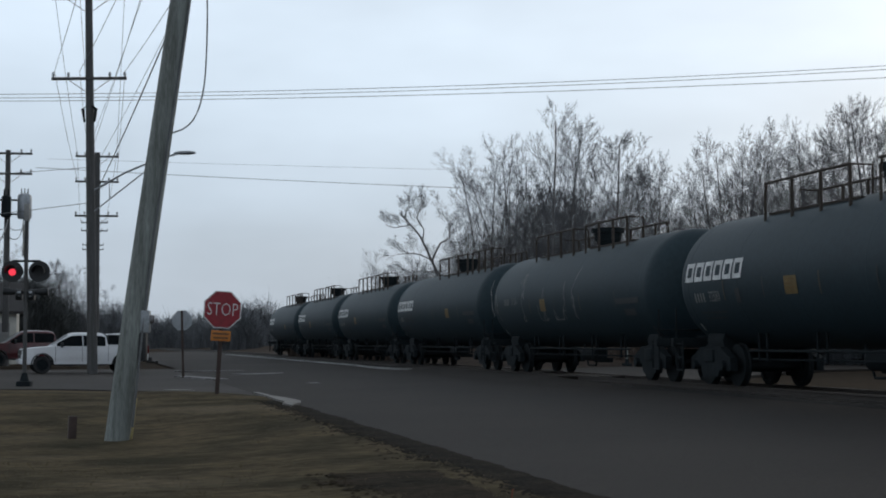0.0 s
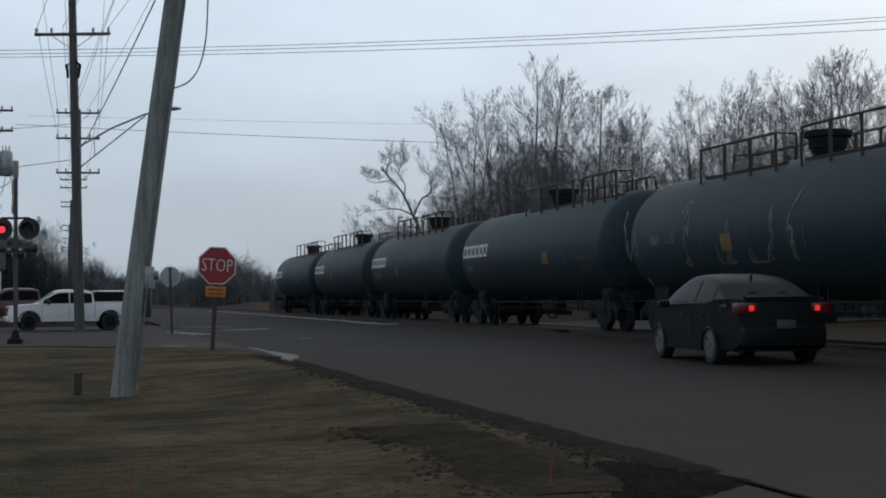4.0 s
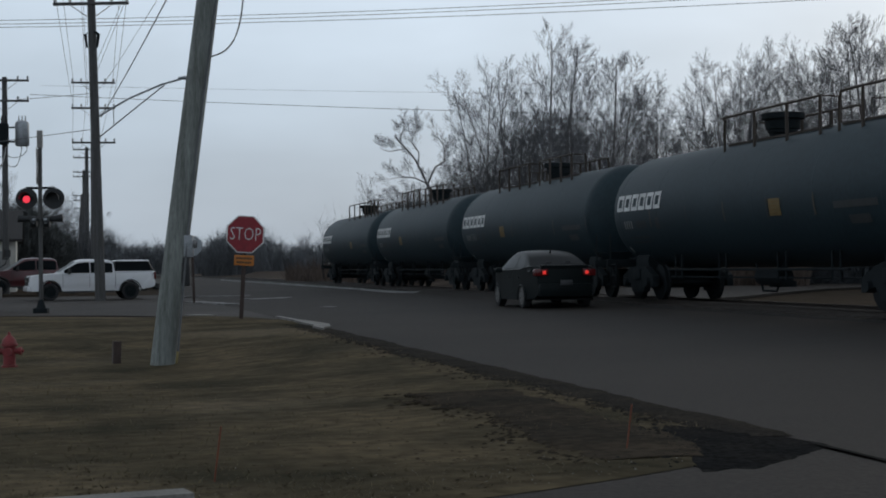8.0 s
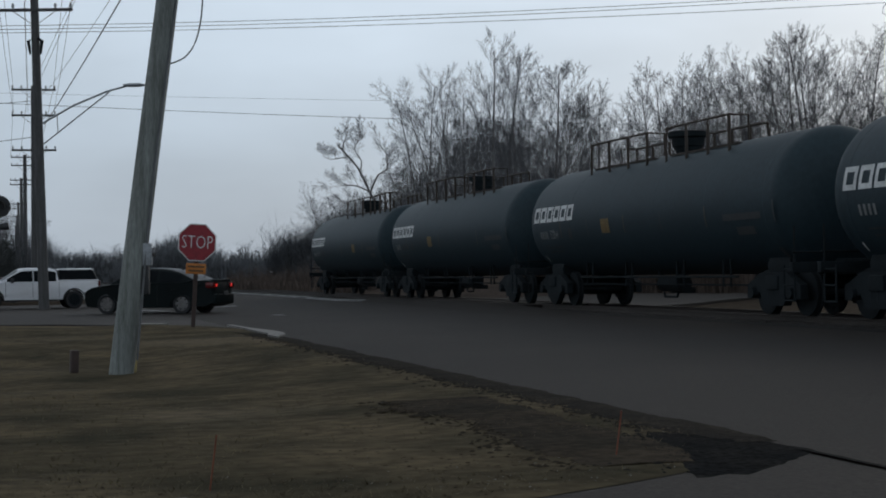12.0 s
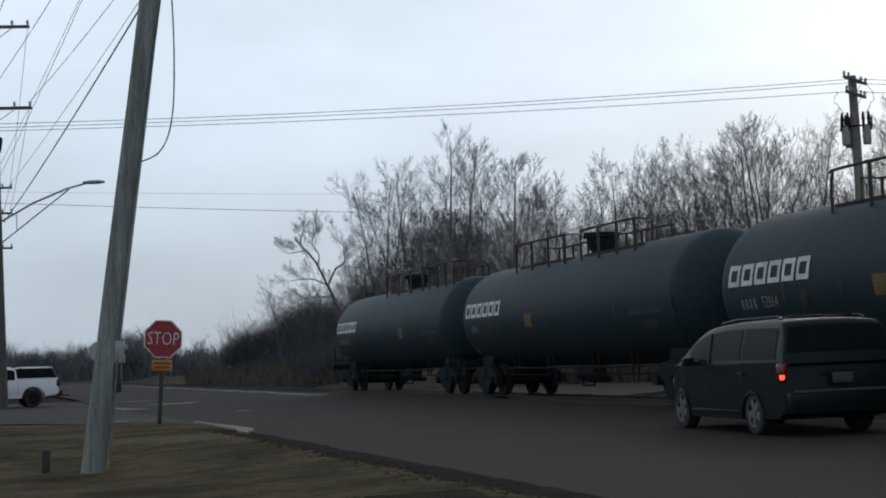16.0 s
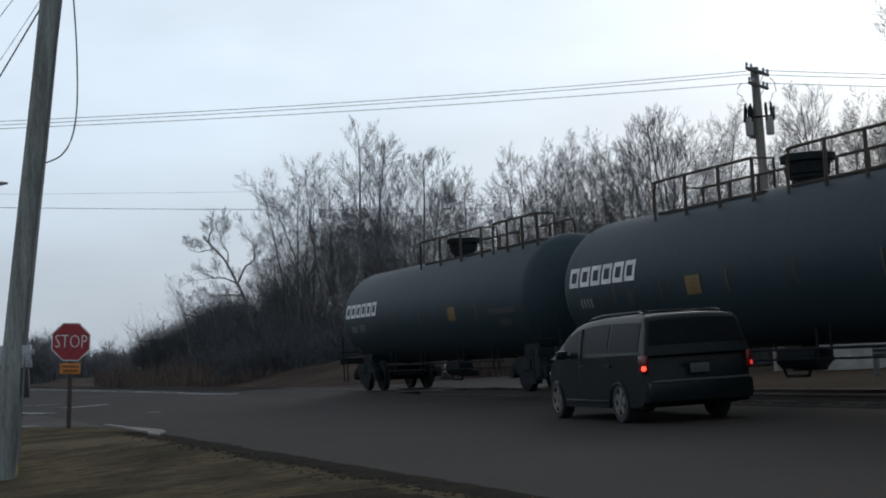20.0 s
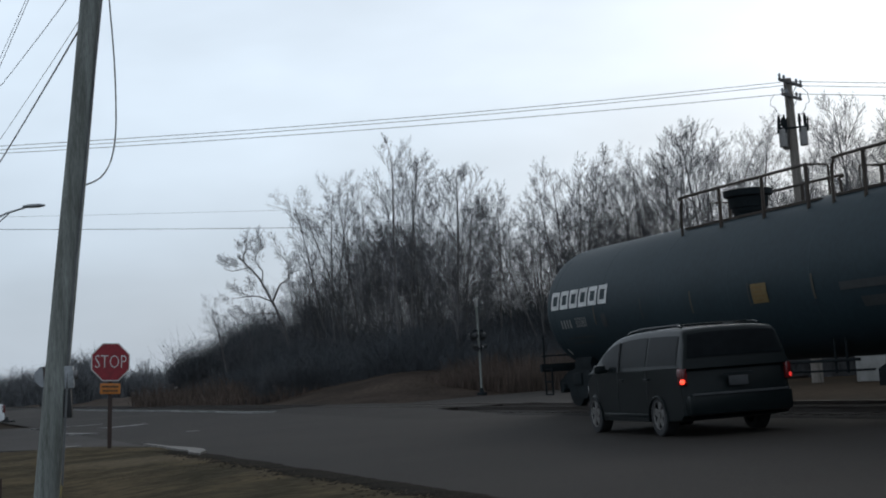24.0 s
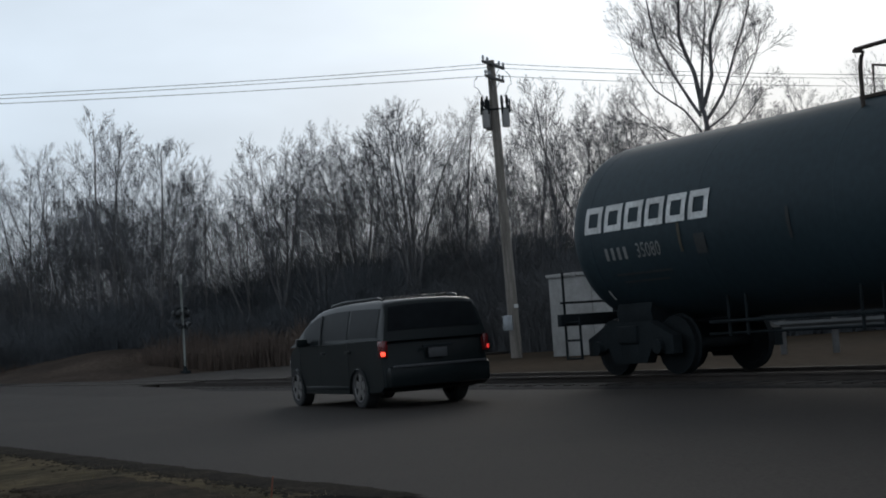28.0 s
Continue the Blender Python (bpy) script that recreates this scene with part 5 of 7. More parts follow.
def cabin(prof, wb, wr, zb, crown=0.09):
    """Smooth greenhouse over a side outline from rear to front; gives its surface as a function of (y, a), a from -1 to 1 across."""
    top = max(z for _, z in prof)

    def height(y):
        for i, ((y0, z0), (y1, z1)) in enumerate(zip(prof, prof[1:])):
            if y <= y1 or i == len(prof) - 2:
                u = max(0.0, min(1.0, (y - y0) / (y1 - y0)))
                m0 = (z1 - prof[i - 1][1]) / (y1 - prof[i - 1][0]) if i else (z1 - z0) / (y1 - y0)
                m1 = (prof[i + 2][1] - z0) / (prof[i + 2][0] - y0) if i + 2 < len(prof) else (z1 - z0) / (y1 - y0)
                d = y1 - y0
                return (2 * u ** 3 - 3 * u * u + 1) * z0 + (u ** 3 - 2 * u * u + u) * d * m0 + (3 * u * u - 2 * u ** 3) * z1 + (u ** 3 - u * u) * d * m1

    def at(y, a, off=0.0):
        h = max(height(y), zb + 0.004)
        k = (h - zb) / (top - zb)
        edge = wb + (wr - wb) * k
        b = abs(a)
        if b > 0.45:
            t = (1 - b) / 0.55
            x, z = wb + (edge - wb) * t ** 1.35, zb + (h - zb) * (1 - crown) * t
        else:
            q = b / 0.45
            x, z = edge * (1 - (1 - q) ** 1.25 if q > 0.0 else 0.0), zb + (h - zb) * (1 - crown * q ** 2.6)
        return Vector((math.copysign(x, a), y, z))
    return at


def cabin_shell(bm, at, y0, y1, n=34):
    acr = [-1, -0.85, -0.7, -0.55, -0.47, -0.42, -0.3, -0.15, 0, 0.15, 0.3, 0.42, 0.47, 0.55, 0.7, 0.85, 1]
    return loft(bm, [[at(y0 + (y1 - y0) * k / n, a) for a in acr] for k in range(n + 1)], caps=False, closed=False)


def cabin_pane(bm, at, y0, y1, a0, a1, off=0.007, n=8, m=5, skew=0.0):
    """A pane lying just proud of the shell."""
    g = []
    for i in range(n + 1):
        row = []
        for j in range(m + 1):
            a = a0 + (a1 - a0) * j / m
            y = y0 + (y1 - y0) * i / n + skew * (1 - abs(a))
            p = at(y, a)
            d1, d2 = at(y + 0.01, a) - at(y - 0.01, a), at(y, a + 0.01) - at(y, a - 0.01)
            nrm = d2.cross(d1)
            nrm = nrm.normalized() if nrm.length > 1e-9 else Vector((0, 0, 1))
            if nrm.dot(p - Vector((0, y, 0.6))) < 0:
                nrm = -nrm
            row.append(bm.verts.new(p + nrm * off))
        g.append(row)
    for i in range(n):
        for j in range(m):
            f = bm.faces.new((g[i][j], g[i + 1][j], g[i + 1][j + 1], g[i][j + 1]))
            f.smooth = True
    return bm


def minivan():
    ob = thing("minivan", pose(0, 0, 0), "black minivan with lit brake lamp waiting on the road", "minivan")
    L0, L1 = -2.50, 2.42
    wf, wr_, r, z0 = 1.56, -1.46, 0.34, 0.24
    prof = [(L1 - 0.10, 0.30), (L1 - 0.02, 0.42), (L1, 0.60), (L1 - 0.06, 0.78), (L1 - 0.22, 0.91), (L1 - 0.50, 1.00), (1.65, 1.06), (1.42, 1.08), (-1.2, 1.10), (-2.44, 1.10), (L0, 1.02), (L0 - 0.02, 0.75), (L0 - 0.06, 0.62), (L0 - 0.06, 0.34), (L0 + 0.05, 0.27)]
    prof += [(wr_ - 0.42, z0)] + arch(wr_, 0.40, z0)[::-1] + [(wr_ + 0.42, z0 - 0.02), (wf - 0.42, z0 - 0.02)] + arch(wf, 0.40, z0)[::-1] + [(wf + 0.42, z0)]
    bm = nb()
    side_prof(bm, prof, 0.91, 0.14)
    for v in bm.verts:
        if v.co.y > 1.2:
            v.co.x *= 1 - 0.24 * ((v.co.y - 1.2) / 1.25) ** 2
    part("body", bm, M_VAN, ob)
    at = cabin([(-2.56, 1.06), (-2.545, 1.22), (-2.50, 1.44), (-2.45, 1.60), (-2.38, 1.685), (-2.2, 1.715), (-1.4, 1.735), (-0.5, 1.735), (0.1, 1.705), (0.5, 1.655), (0.85, 1.55), (1.15, 1.39), (1.45, 1.20), (1.65, 1.10), (1.8, 1.05)], 0.90, 0.755, 1.05, 0.07)
    bm = nb()
    cabin_shell(bm, at, -2.56, 1.8, 60)
    part("roof", bm, M_VAN, ob)
    for sx in (-1, 1):
        for y0, y1 in ((-2.28, -1.06), (-0.98, 0.20), (0.30, 1.12)):
            bm = nb()
            cabin_pane(bm, at, y0, y1, sx * 0.93, sx * 0.53)
            part("side_window", bm, M_GLASS, ob, "dark tinted glass")
    bm = nb()
    cabin_pane(bm, at, -2.543, -2.44, -0.40, 0.40, 0.007, 14)
    part("rear_window", bm, M_GLASS, ob, "dark tinted glass")
    bm = nb()
    cabin_pane(bm, at, 0.62, 1.58, -0.41, 0.41)
    part("windscreen", bm, M_GLASS, ob, "dark tinted glass")
    bm = nb()
    tube(bm, [(-0.66, -2.1, 1.715), (-0.66, -1.9, 1.755), (-0.66, -0.4, 1.755), (-0.66, 0.1, 1.72), (-0.66, 0.2, 1.69)], 0.02, 6)
    part("roof_rail", bm, M_VAN, ob)
    bm = nb()
    tube(bm, [(0.66, -2.1, 1.715), (0.66, -1.9, 1.755), (0.66, -0.4, 1.755), (0.66, 0.1, 1.72), (0.66, 0.2, 1.69)], 0.02, 6)
    part("roof_rail", bm, M_VAN, ob)
    for y in (-1.7, -0.7):
        bm = nb()
        box(bm, -0.66, 0.66, y - 0.03, y + 0.03, 1.752, 1.772, 0.008)
        part("roof_bar", bm, M_VAN, ob)
    for sx in (-1, 1):
        bm = nb()
        tube(bm, [at(0.235 + 0.05 * (1 - a), sx * (0.53 + 0.45 * a)) + Vector((sx * 0.012, 0, 0)) for a in (0.0, 0.25, 0.5, 0.75, 1.0)], 0.022, 6)
        part("door_pillar", bm, M_BLACK, ob)
        bm = nb()
        box(bm, sx * 1.04 - 0.10, sx * 1.04 + 0.10, 0.74, 0.86, 1.05, 1.20, 0.04)
        box(bm, min(sx * 0.84, sx * 0.98), max(sx * 0.84, sx * 0.98), 0.78, 0.83, 1.06, 1.12)
        part("mirror", bm, M_VAN, ob)
        bm = nb()
        box(bm, min(sx * 0.83, sx * 0.925), max(sx * 0.83, sx * 0.925), -2.575, -2.36, 0.80, 1.07, 0.03)
        lamp = part("tail_lamp", bm, M_TAIL, ob, "red tail lamp")
        bm = nb()
        box(bm, min(sx * 0.875, sx * 0.934), max(sx * 0.875, sx * 0.934), -2.585, -2.49, 0.825, 0.905, 0.03)
        part("brake_light", bm, M_BRAKE if sx < 0 else M_BRAKE2, lamp, "glowing red brake light")
        bm = nb()
        box(bm, sx * 0.905 - 0.012, sx * 0.905 + 0.012, -1.0, 1.1, 0.30, 0.36, 0.008)
        part("side_moulding", bm, M_VAN, ob)
        for yc in (wf, wr_):
            bm = nb()
            k = 1 - 0.24 * max(0.0, (yc - 1.2) / 1.25) ** 2
            tube(bm, [(sx * 0.912 * (1 - 0.24 * max(0.0, (yc + 0.40 * math.cos(a) - 1.2) / 1.25) ** 2), yc + 0.40 * math.cos(a), z0 + 0.40 * math.sin(a)) for a in [math.pi * j / 12 for j in range(13)]], 0.022, 6)
            part("arch_lip", bm, M_DARKCAR, ob)
        for y in (0.1, -1.05):
            bm = nb()
            box(bm, sx * 0.915 - 0.014, sx * 0.915 + 0.014, y - 0.11, y + 0.11, 0.90, 0.935, 0.01)
            part("door_handle", bm, M_VAN, ob)
        for y in (0.32, -1.02, 1.30):
            bm = nb()
            box(bm, sx * 0.911 - 0.003, sx * 0.911 + 0.003, y - 0.006, y + 0.006, 0.34, 1.06)
            part("door_seam", bm, M_BLACK, ob)
    bm = nb()
    box(bm, -0.87, 0.87, -2.70, -2.45, 0.33, 0.66, 0.07)
    part("rear_bumper", bm, M_VAN, ob)
    # paler box added along the bumper's top edge as its highlight line
    bm = nb()
    box(bm, -0.80, 0.80, -2.712, -2.66, 0.64, 0.675, 0.01)
    part("bumper_strip", bm, M_PLATE, ob, "pale strip standing for the bumper's highlight")
    bm = nb()
    box(bm, -0.26, 0.26, -2.635, -2.59, 0.93, 0.965, 0.008)
    part("plate_lamp_bar", bm, M_STEEL, ob)
    bm = nb()
    box(bm, -0.16, 0.16, -2.625, -2.60, 0.76, 0.91, 0.006)
    part("number_plate", bm, M_PLATE, ob, "dull number plate")
    bm = nb()
    tube(bm, [(-0.05, -2.42, 1.12), (0.42, -2.40, 1.14)], 0.012, 5)
    part("rear_wiper", bm, M_BLACK, ob)
    for sx in (-1, 1):
        bm = nb()
        box(bm, sx * 0.60 - 0.14, sx * 0.60 + 0.14, 2.20, 2.37, 0.64, 0.84, 0.04)
        part("headlamp", bm, M_LAMP, ob)
    wheels = [road_wheel(ob, sx * 0.795, y, r, 0.225, spokes=5, side=sx) for sx in (-1, 1) for y in (wf, wr_)]
    bm = nb()
    box(bm, -0.78, 0.78, -2.2, 2.2, 0.24, 0.5)
    part("underbody", bm, M_BLACK, ob)
    k = 0.97
    for c in ob.children:
        c.location = c.location * k
        for d in (c,) + tuple(c.children):
            for v in d.data.vertices:
                v.co = v.co * k
    return ob, wheels, r * k


def sedan():
    ob = thing("sedan", pose(0, 0, 0), "dark green-black sedan turning off past the stop sign", "car")
    wf, wr_, r, z0 = 1.42, -1.34, 0.335, 0.22
    prof = [(2.30, 0.24), (2.40, 0.40), (2.41, 0.60), (2.35, 0.77), (2.12, 0.88), (1.6, 0.97), (1.15, 1.01), (-1.3, 1.04), (-1.75, 1.09), (-2.22, 1.11), (-2.36, 1.04), (-2.42, 0.80), (-2.42, 0.36), (-2.28, 0.27)]
    prof += [(wr_ - 0.42, z0)] + arch(wr_, 0.385, z0)[::-1] + [(wr_ + 0.41, z0 - 0.02), (wf - 0.41, z0 - 0.02)] + arch(wf, 0.385, z0)[::-1] + [(wf + 0.41, z0)]
    bm = nb()
    side_prof(bm, prof, 0.90, 0.17)
    for v in bm.verts:
        y = v.co.y
        v.co.x *= 1 - 0.26 * max(0.0, (y - 1.3) / 1.1) ** 2 - 0.23 * max(0.0, (-1.45 - y) / 0.97) ** 2
    part("body", bm, M_DARKCAR, ob)
    at = cabin([(-2.0, 0.99), (-1.82, 1.08), (-1.5, 1.225), (-1.15, 1.375), (-0.75, 1.475), (-0.25, 1.52), (0.2, 1.505), (0.55, 1.42), (0.9, 1.265), (1.2, 1.085), (1.42, 0.96)], 0.835, 0.60, 0.95, 0.075)
    bm = nb()
    cabin_shell(bm, at, -2.0, 1.42)
    part("roof", bm, M_DARKCAR, ob)
    bm = nb()
    cabin_pane(bm, at, -1.80, -0.92, -0.41, 0.41)
    part("rear_window", bm, M_GLASS, ob, "dark tinted glass")
    bm = nb()
    cabin_pane(bm, at, 0.42, 1.26, -0.41, 0.41)
    part("windscreen", bm, M_GLASS, ob, "dark tinted glass")
    for sx in (-1, 1):
        for y0, y1 in ((-1.28, -0.48), (-0.38, 0.86)):
            bm = nb()
            cabin_pane(bm, at, y0, y1, sx * 0.90, sx * 0.53)
            part("side_window", bm, M_GLASS, ob, "dark tinted glass")
        bm = nb()
        box(bm, sx * 1.0 - 0.10, sx * 1.0 + 0.10, 0.74, 0.84, 0.93, 1.06, 0.03)
        part("mirror", bm, M_DARKCAR, ob)
        bm = nb()
        box(bm, sx * 0.63 - 0.17, sx * 0.63 + 0.17, -2.435, -2.15, 0.84, 1.02, 0.03)
        lamp = part("tail_lamp", bm, M_TAIL, ob, "red tail lamp")
        bm = nb()
        box(bm, sx * 0.56 - 0.045, sx * 0.56 + 0.045, -2.45, -2.42, 0.885, 0.975, 0.02)
        part("brake_light", bm, M_BRAKE2, lamp, "glowing red brake light")
        for y in (0.0, -1.05):
            bm = nb()
            box(bm, sx * 0.915 - 0.014, sx * 0.915 + 0.014, y - 0.1, y + 0.1, 0.80, 0.83, 0.01)
            part("door_handle", bm, M_DARKCAR, ob)
        for yc in (wf, wr_):
            bm = nb()
            pts = []
            for j in range(13):
                a = math.pi * j / 12
                y = yc + 0.385 * math.cos(a)
                pts.append((sx * 0.902 * (1 - 0.26 * max(0.0, (y - 1.3) / 1.1) ** 2 - 0.23 * max(0.0, (-1.45 - y) / 0.97) ** 2), y, z0 + 0.385 * math.sin(a)))
            tube(bm, pts, 0.020, 6)
            part("arch_lip", bm, M_DARKCAR, ob)
        for y in (-0.46, 0.95):
            bm = nb()
            box(bm, sx * 0.914 - 0.003, sx * 0.914 + 0.003, y - 0.006, y + 0.006, 0.32, 0.92)
            part("door_seam", bm, M_BLACK, ob)
        bm = nb()
        box(bm, sx * 0.54 - 0.15, sx * 0.54 + 0.15, 2.20, 2.40, 0.62, 0.76, 0.04)
        part("headlamp", bm, M_LAMP, ob)
    bm = nb()
    box(bm, -0.72, 0.72, -2.49, -2.25, 0.30, 0.66, 0.11)
    part("rear_bumper", bm, M_DARKCAR, ob)
    bm = nb()
    loft(bm, [[(x, -2.10, 1.10), (x, -2.32, 1.122), (x, -2.375, 1.115), (x, -2.37, 1.03)] for x in (-0.62, 0.62)], smooth=False)
    part("boot_lip", bm, M_DARKCAR, ob)
    for x in (-0.22, 0.30):
        bm = nb()
        box(bm, x - 0.07, x + 0.07, -1.60, -1.58, 1.185, 1.215, 0.004)
        part("window_sticker", bm, M_PLATE, ob)
    bm = nb()
    box(bm, -0.16, 0.16, -2.515, -2.49, 0.60, 0.74, 0.006)
    part("number_plate", bm, M_PLATE, ob, "dull number plate")
    bm = nb()
    tube(bm, [(0, -0.92, 1.43), (0, -1.0, 1.52)], [0.03, 0.012], 6)
    part("aerial", bm, M_BLACK, ob)
    bm = nb()
    box(bm, -0.75, 0.75, -2.1, 2.1, 0.22, 0.45)
    part("underbody", bm, M_BLACK, ob)
    wheels = [road_wheel(ob, sx * 0.79, y, r, 0.21, spokes=7, side=sx) for sx in (-1, 1) for y in (wf, wr_)]
    return ob, wheels, r


def pickup(name, paint, label, cover=True):
    ob = thing(name, pose(0, 0, 0), label, "pickup truck")
    wf, wr_, r, z0 = 2.0, -1.68, 0.40, 0.42
    prof = [(2.88, 0.42), (2.95, 0.62), (2.95, 1.02), (2.86, 1.14), (2.2, 1.22), (1.55, 1.26), (1.35, 1.26), (-0.98, 1.27), (-1.0, 1.33), (-2.78, 1.33), (-2.84, 1.28), (-2.86, 0.62), (-2.7, 0.55)]
    prof += [(wr_ - 0.5, z0 + 0.04)] + arch(wr_, 0.49, z0)[::-1] + [(wr_ + 0.5, z0), (wf - 0.5, z0)] + arch(wf, 0.49, z0)[::-1] + [(wf + 0.5, z0)]
    bm = nb()
    side_prof(bm, prof, 1.0, 0.10)
    part("body", bm, paint, ob)
    at = cabin([(-0.98, 1.25), (-0.95, 1.50), (-0.90, 1.75), (-0.72, 1.87), (-0.2, 1.90), (0.5, 1.90), (0.78, 1.84), (1.1, 1.62), (1.45, 1.38), (1.66, 1.24)], 0.96, 0.80, 1.22)
    bm = nb()
    cabin_shell(bm, at, -0.98, 1.66)
    part("roof", bm, paint, ob)
    bm = nb()
    cabin_pane(bm, at, 0.84, 1.55, -0.41, 0.41)
    part("windscreen", bm, M_GLASS, ob, "dark tinted glass")
    for sx in (-1, 1):
        for y0, y1 in ((-0.86, 0.15), (0.20, 1.36)):
            bm = nb()
            cabin_pane(bm, at, y0, y1, sx * 0.97, sx * 0.53)
            part("side_window", bm, M_GLASS, ob, "dark tinted glass")
        bm = nb()
        box(bm, sx * 1.17 - 0.11, sx * 1.17 + 0.11, 1.08, 1.2, 1.2, 1.44, 0.03)
        part("mirror", bm, M_BLACK, ob)
        bm = nb()
        box(bm, sx * 0.80 - 0.17, sx * 0.80 + 0.17, 2.72, 2.965, 0.86, 1.10, 0.04)
        part("headlamp", bm, M_LAMP, ob)
        bm = nb()
        box(bm, sx * 0.94 - 0.06, sx * 0.94 + 0.06, -2.875, -2.70, 0.92, 1.28, 0.02)
        part("tail_lamp", bm, M_TAIL, ob, "red tail lamp")
        for y in (0.0, -0.75):
            bm = nb()
            box(bm, sx * 1.005 - 0.014, sx * 1.005 + 0.014, y + 0.05, y + 0.3, 1.06, 1.10, 0.01)
            part("door_handle", bm, paint, ob)
        for y in (0.20, 1.42, -0.99):
            bm = nb()
            box(bm, sx * 1.003 - 0.003, sx * 1.003 + 0.003, y - 0.008, y + 0.008, 0.55, 1.25)
            part("door_seam", bm, M_BLACK, ob)
        bm = nb()
        box(bm, sx * 0.98 - 0.06, sx * 0.98 + 0.06, -0.9, 1.4, 0.36, 0.43, 0.02)
        part("side_step", bm, M_BLACK, ob)
        for y in (wf, wr_):
            bm = nb()
            loft(bm, [[(sx * x, y + q * math.cos(math.pi * k / 16), r + 0.02 + q * math.sin(math.pi * k / 16)) for x, q in ((0.97, 0.47), (1.012, 0.47), (1.012, 0.525), (0.97, 0.525))] for k in range(17)], smooth=False)
            part("arch_trim", bm, M_BLACK, ob)
    if cover:
        bm = nb()
        frustum(bm, (-2.80, -1.02), (-2.58, -1.02), 1.33, 1.80, 0.93, 0.80)
        part("bed_cap", bm, M_GLASS, ob, "dark canopy over the bed")
        bm = nb()
        roof_cap(bm, -2.66, -1.0, 1.80, 0.82, 0.06)
        part("cap_roof", bm, paint, ob)
    bm = nb()
    box(bm, -0.98, 0.98, -3.02, -2.84, 0.55, 0.74, 0.03)
    part("rear_bumper", bm, M_BLACK, ob)
    bm = nb()
    box(bm, -0.7, 0.7, 2.9, 2.975, 0.70, 1.08, 0.03)
    part("grille", bm, M_BLACK, ob)
    bm = nb()
    box(bm, -0.98, 0.98, 2.85, 3.03, 0.44, 0.66, 0.04)
    part("front_bumper", bm, paint, ob)
    bm = nb()
    box(bm, -0.06, 0.06, -3.38, -2.9, 0.46, 0.54, 0.01)
    box(bm, -0.35, 0.35, -3.42, -3.30, 0.47, 0.55, 0.01)
    part("tow_hitch", bm, M_BLACK, ob)
    bm = nb()
    box(bm, -0.62, 0.62, 2.96, 2.985, 0.86, 0.91, 0.01)
    part("grille_bar", bm, M_ALLOY, ob, "bright grille bar")
    bm = nb()
    box(bm, -0.8, 0.8, -2.5, 2.6, 0.40, 0.62)
    part("underbody", bm, M_BLACK, ob)
    for sx in (-1, 1):
        for y in (wf, wr_):
            road_wheel(ob, sx * 0.86, y, r, 0.27, M_STEEL, 6, sx)
    return ob


def suv(label, paint):
    """A plain parked car seen beneath and beyond the train."""
    ob = thing("parked_suv", pose(0, 0, 0), label, "car", "cars beyond the track")
    wf, wr_, r, z0 = 1.45, -1.35, 0.37, 0.26
    prof = [(2.3, 0.34), (2.36, 0.65), (2.25, 0.95), (1.3, 1.06), (-2.25, 1.08), (-2.36, 0.9), (-2.36, 0.4)]
    prof += [(wr_ - 0.45, z0)] + arch(wr_, 0.42, z0)[::-1] + [(wr_ + 0.45, z0), (wf - 0.45, z0)] + arch(wf, 0.42, z0)[::-1] + [(wf + 0.45, z0)]
    bm = nb()
    side_prof(bm, prof, 0.93, 0.1)
    part("body", bm, paint, ob)
    at = cabin([(-2.3, 1.07), (-2.22, 1.35), (-2.0, 1.60), (-1.4, 1.69), (-0.2, 1.69), (0.4, 1.58), (0.95, 1.30), (1.35, 1.06)], 0.89, 0.72, 1.04)
    bm = nb()
    cabin_shell(bm, at, -2.3, 1.35)
    part("roof", bm, paint, ob)
    for sx in (-1, 1):
        bm = nb()
        cabin_pane(bm, at, -1.9, 0.8, sx * 0.92, sx * 0.54)
        part("side_window", bm, M_GLASS, ob)
    for sx in (-1, 1):
        for y in (wf, wr_):
            road_wheel(ob, sx * 0.80, y, r, 0.22, None, 5, sx)
    return ob


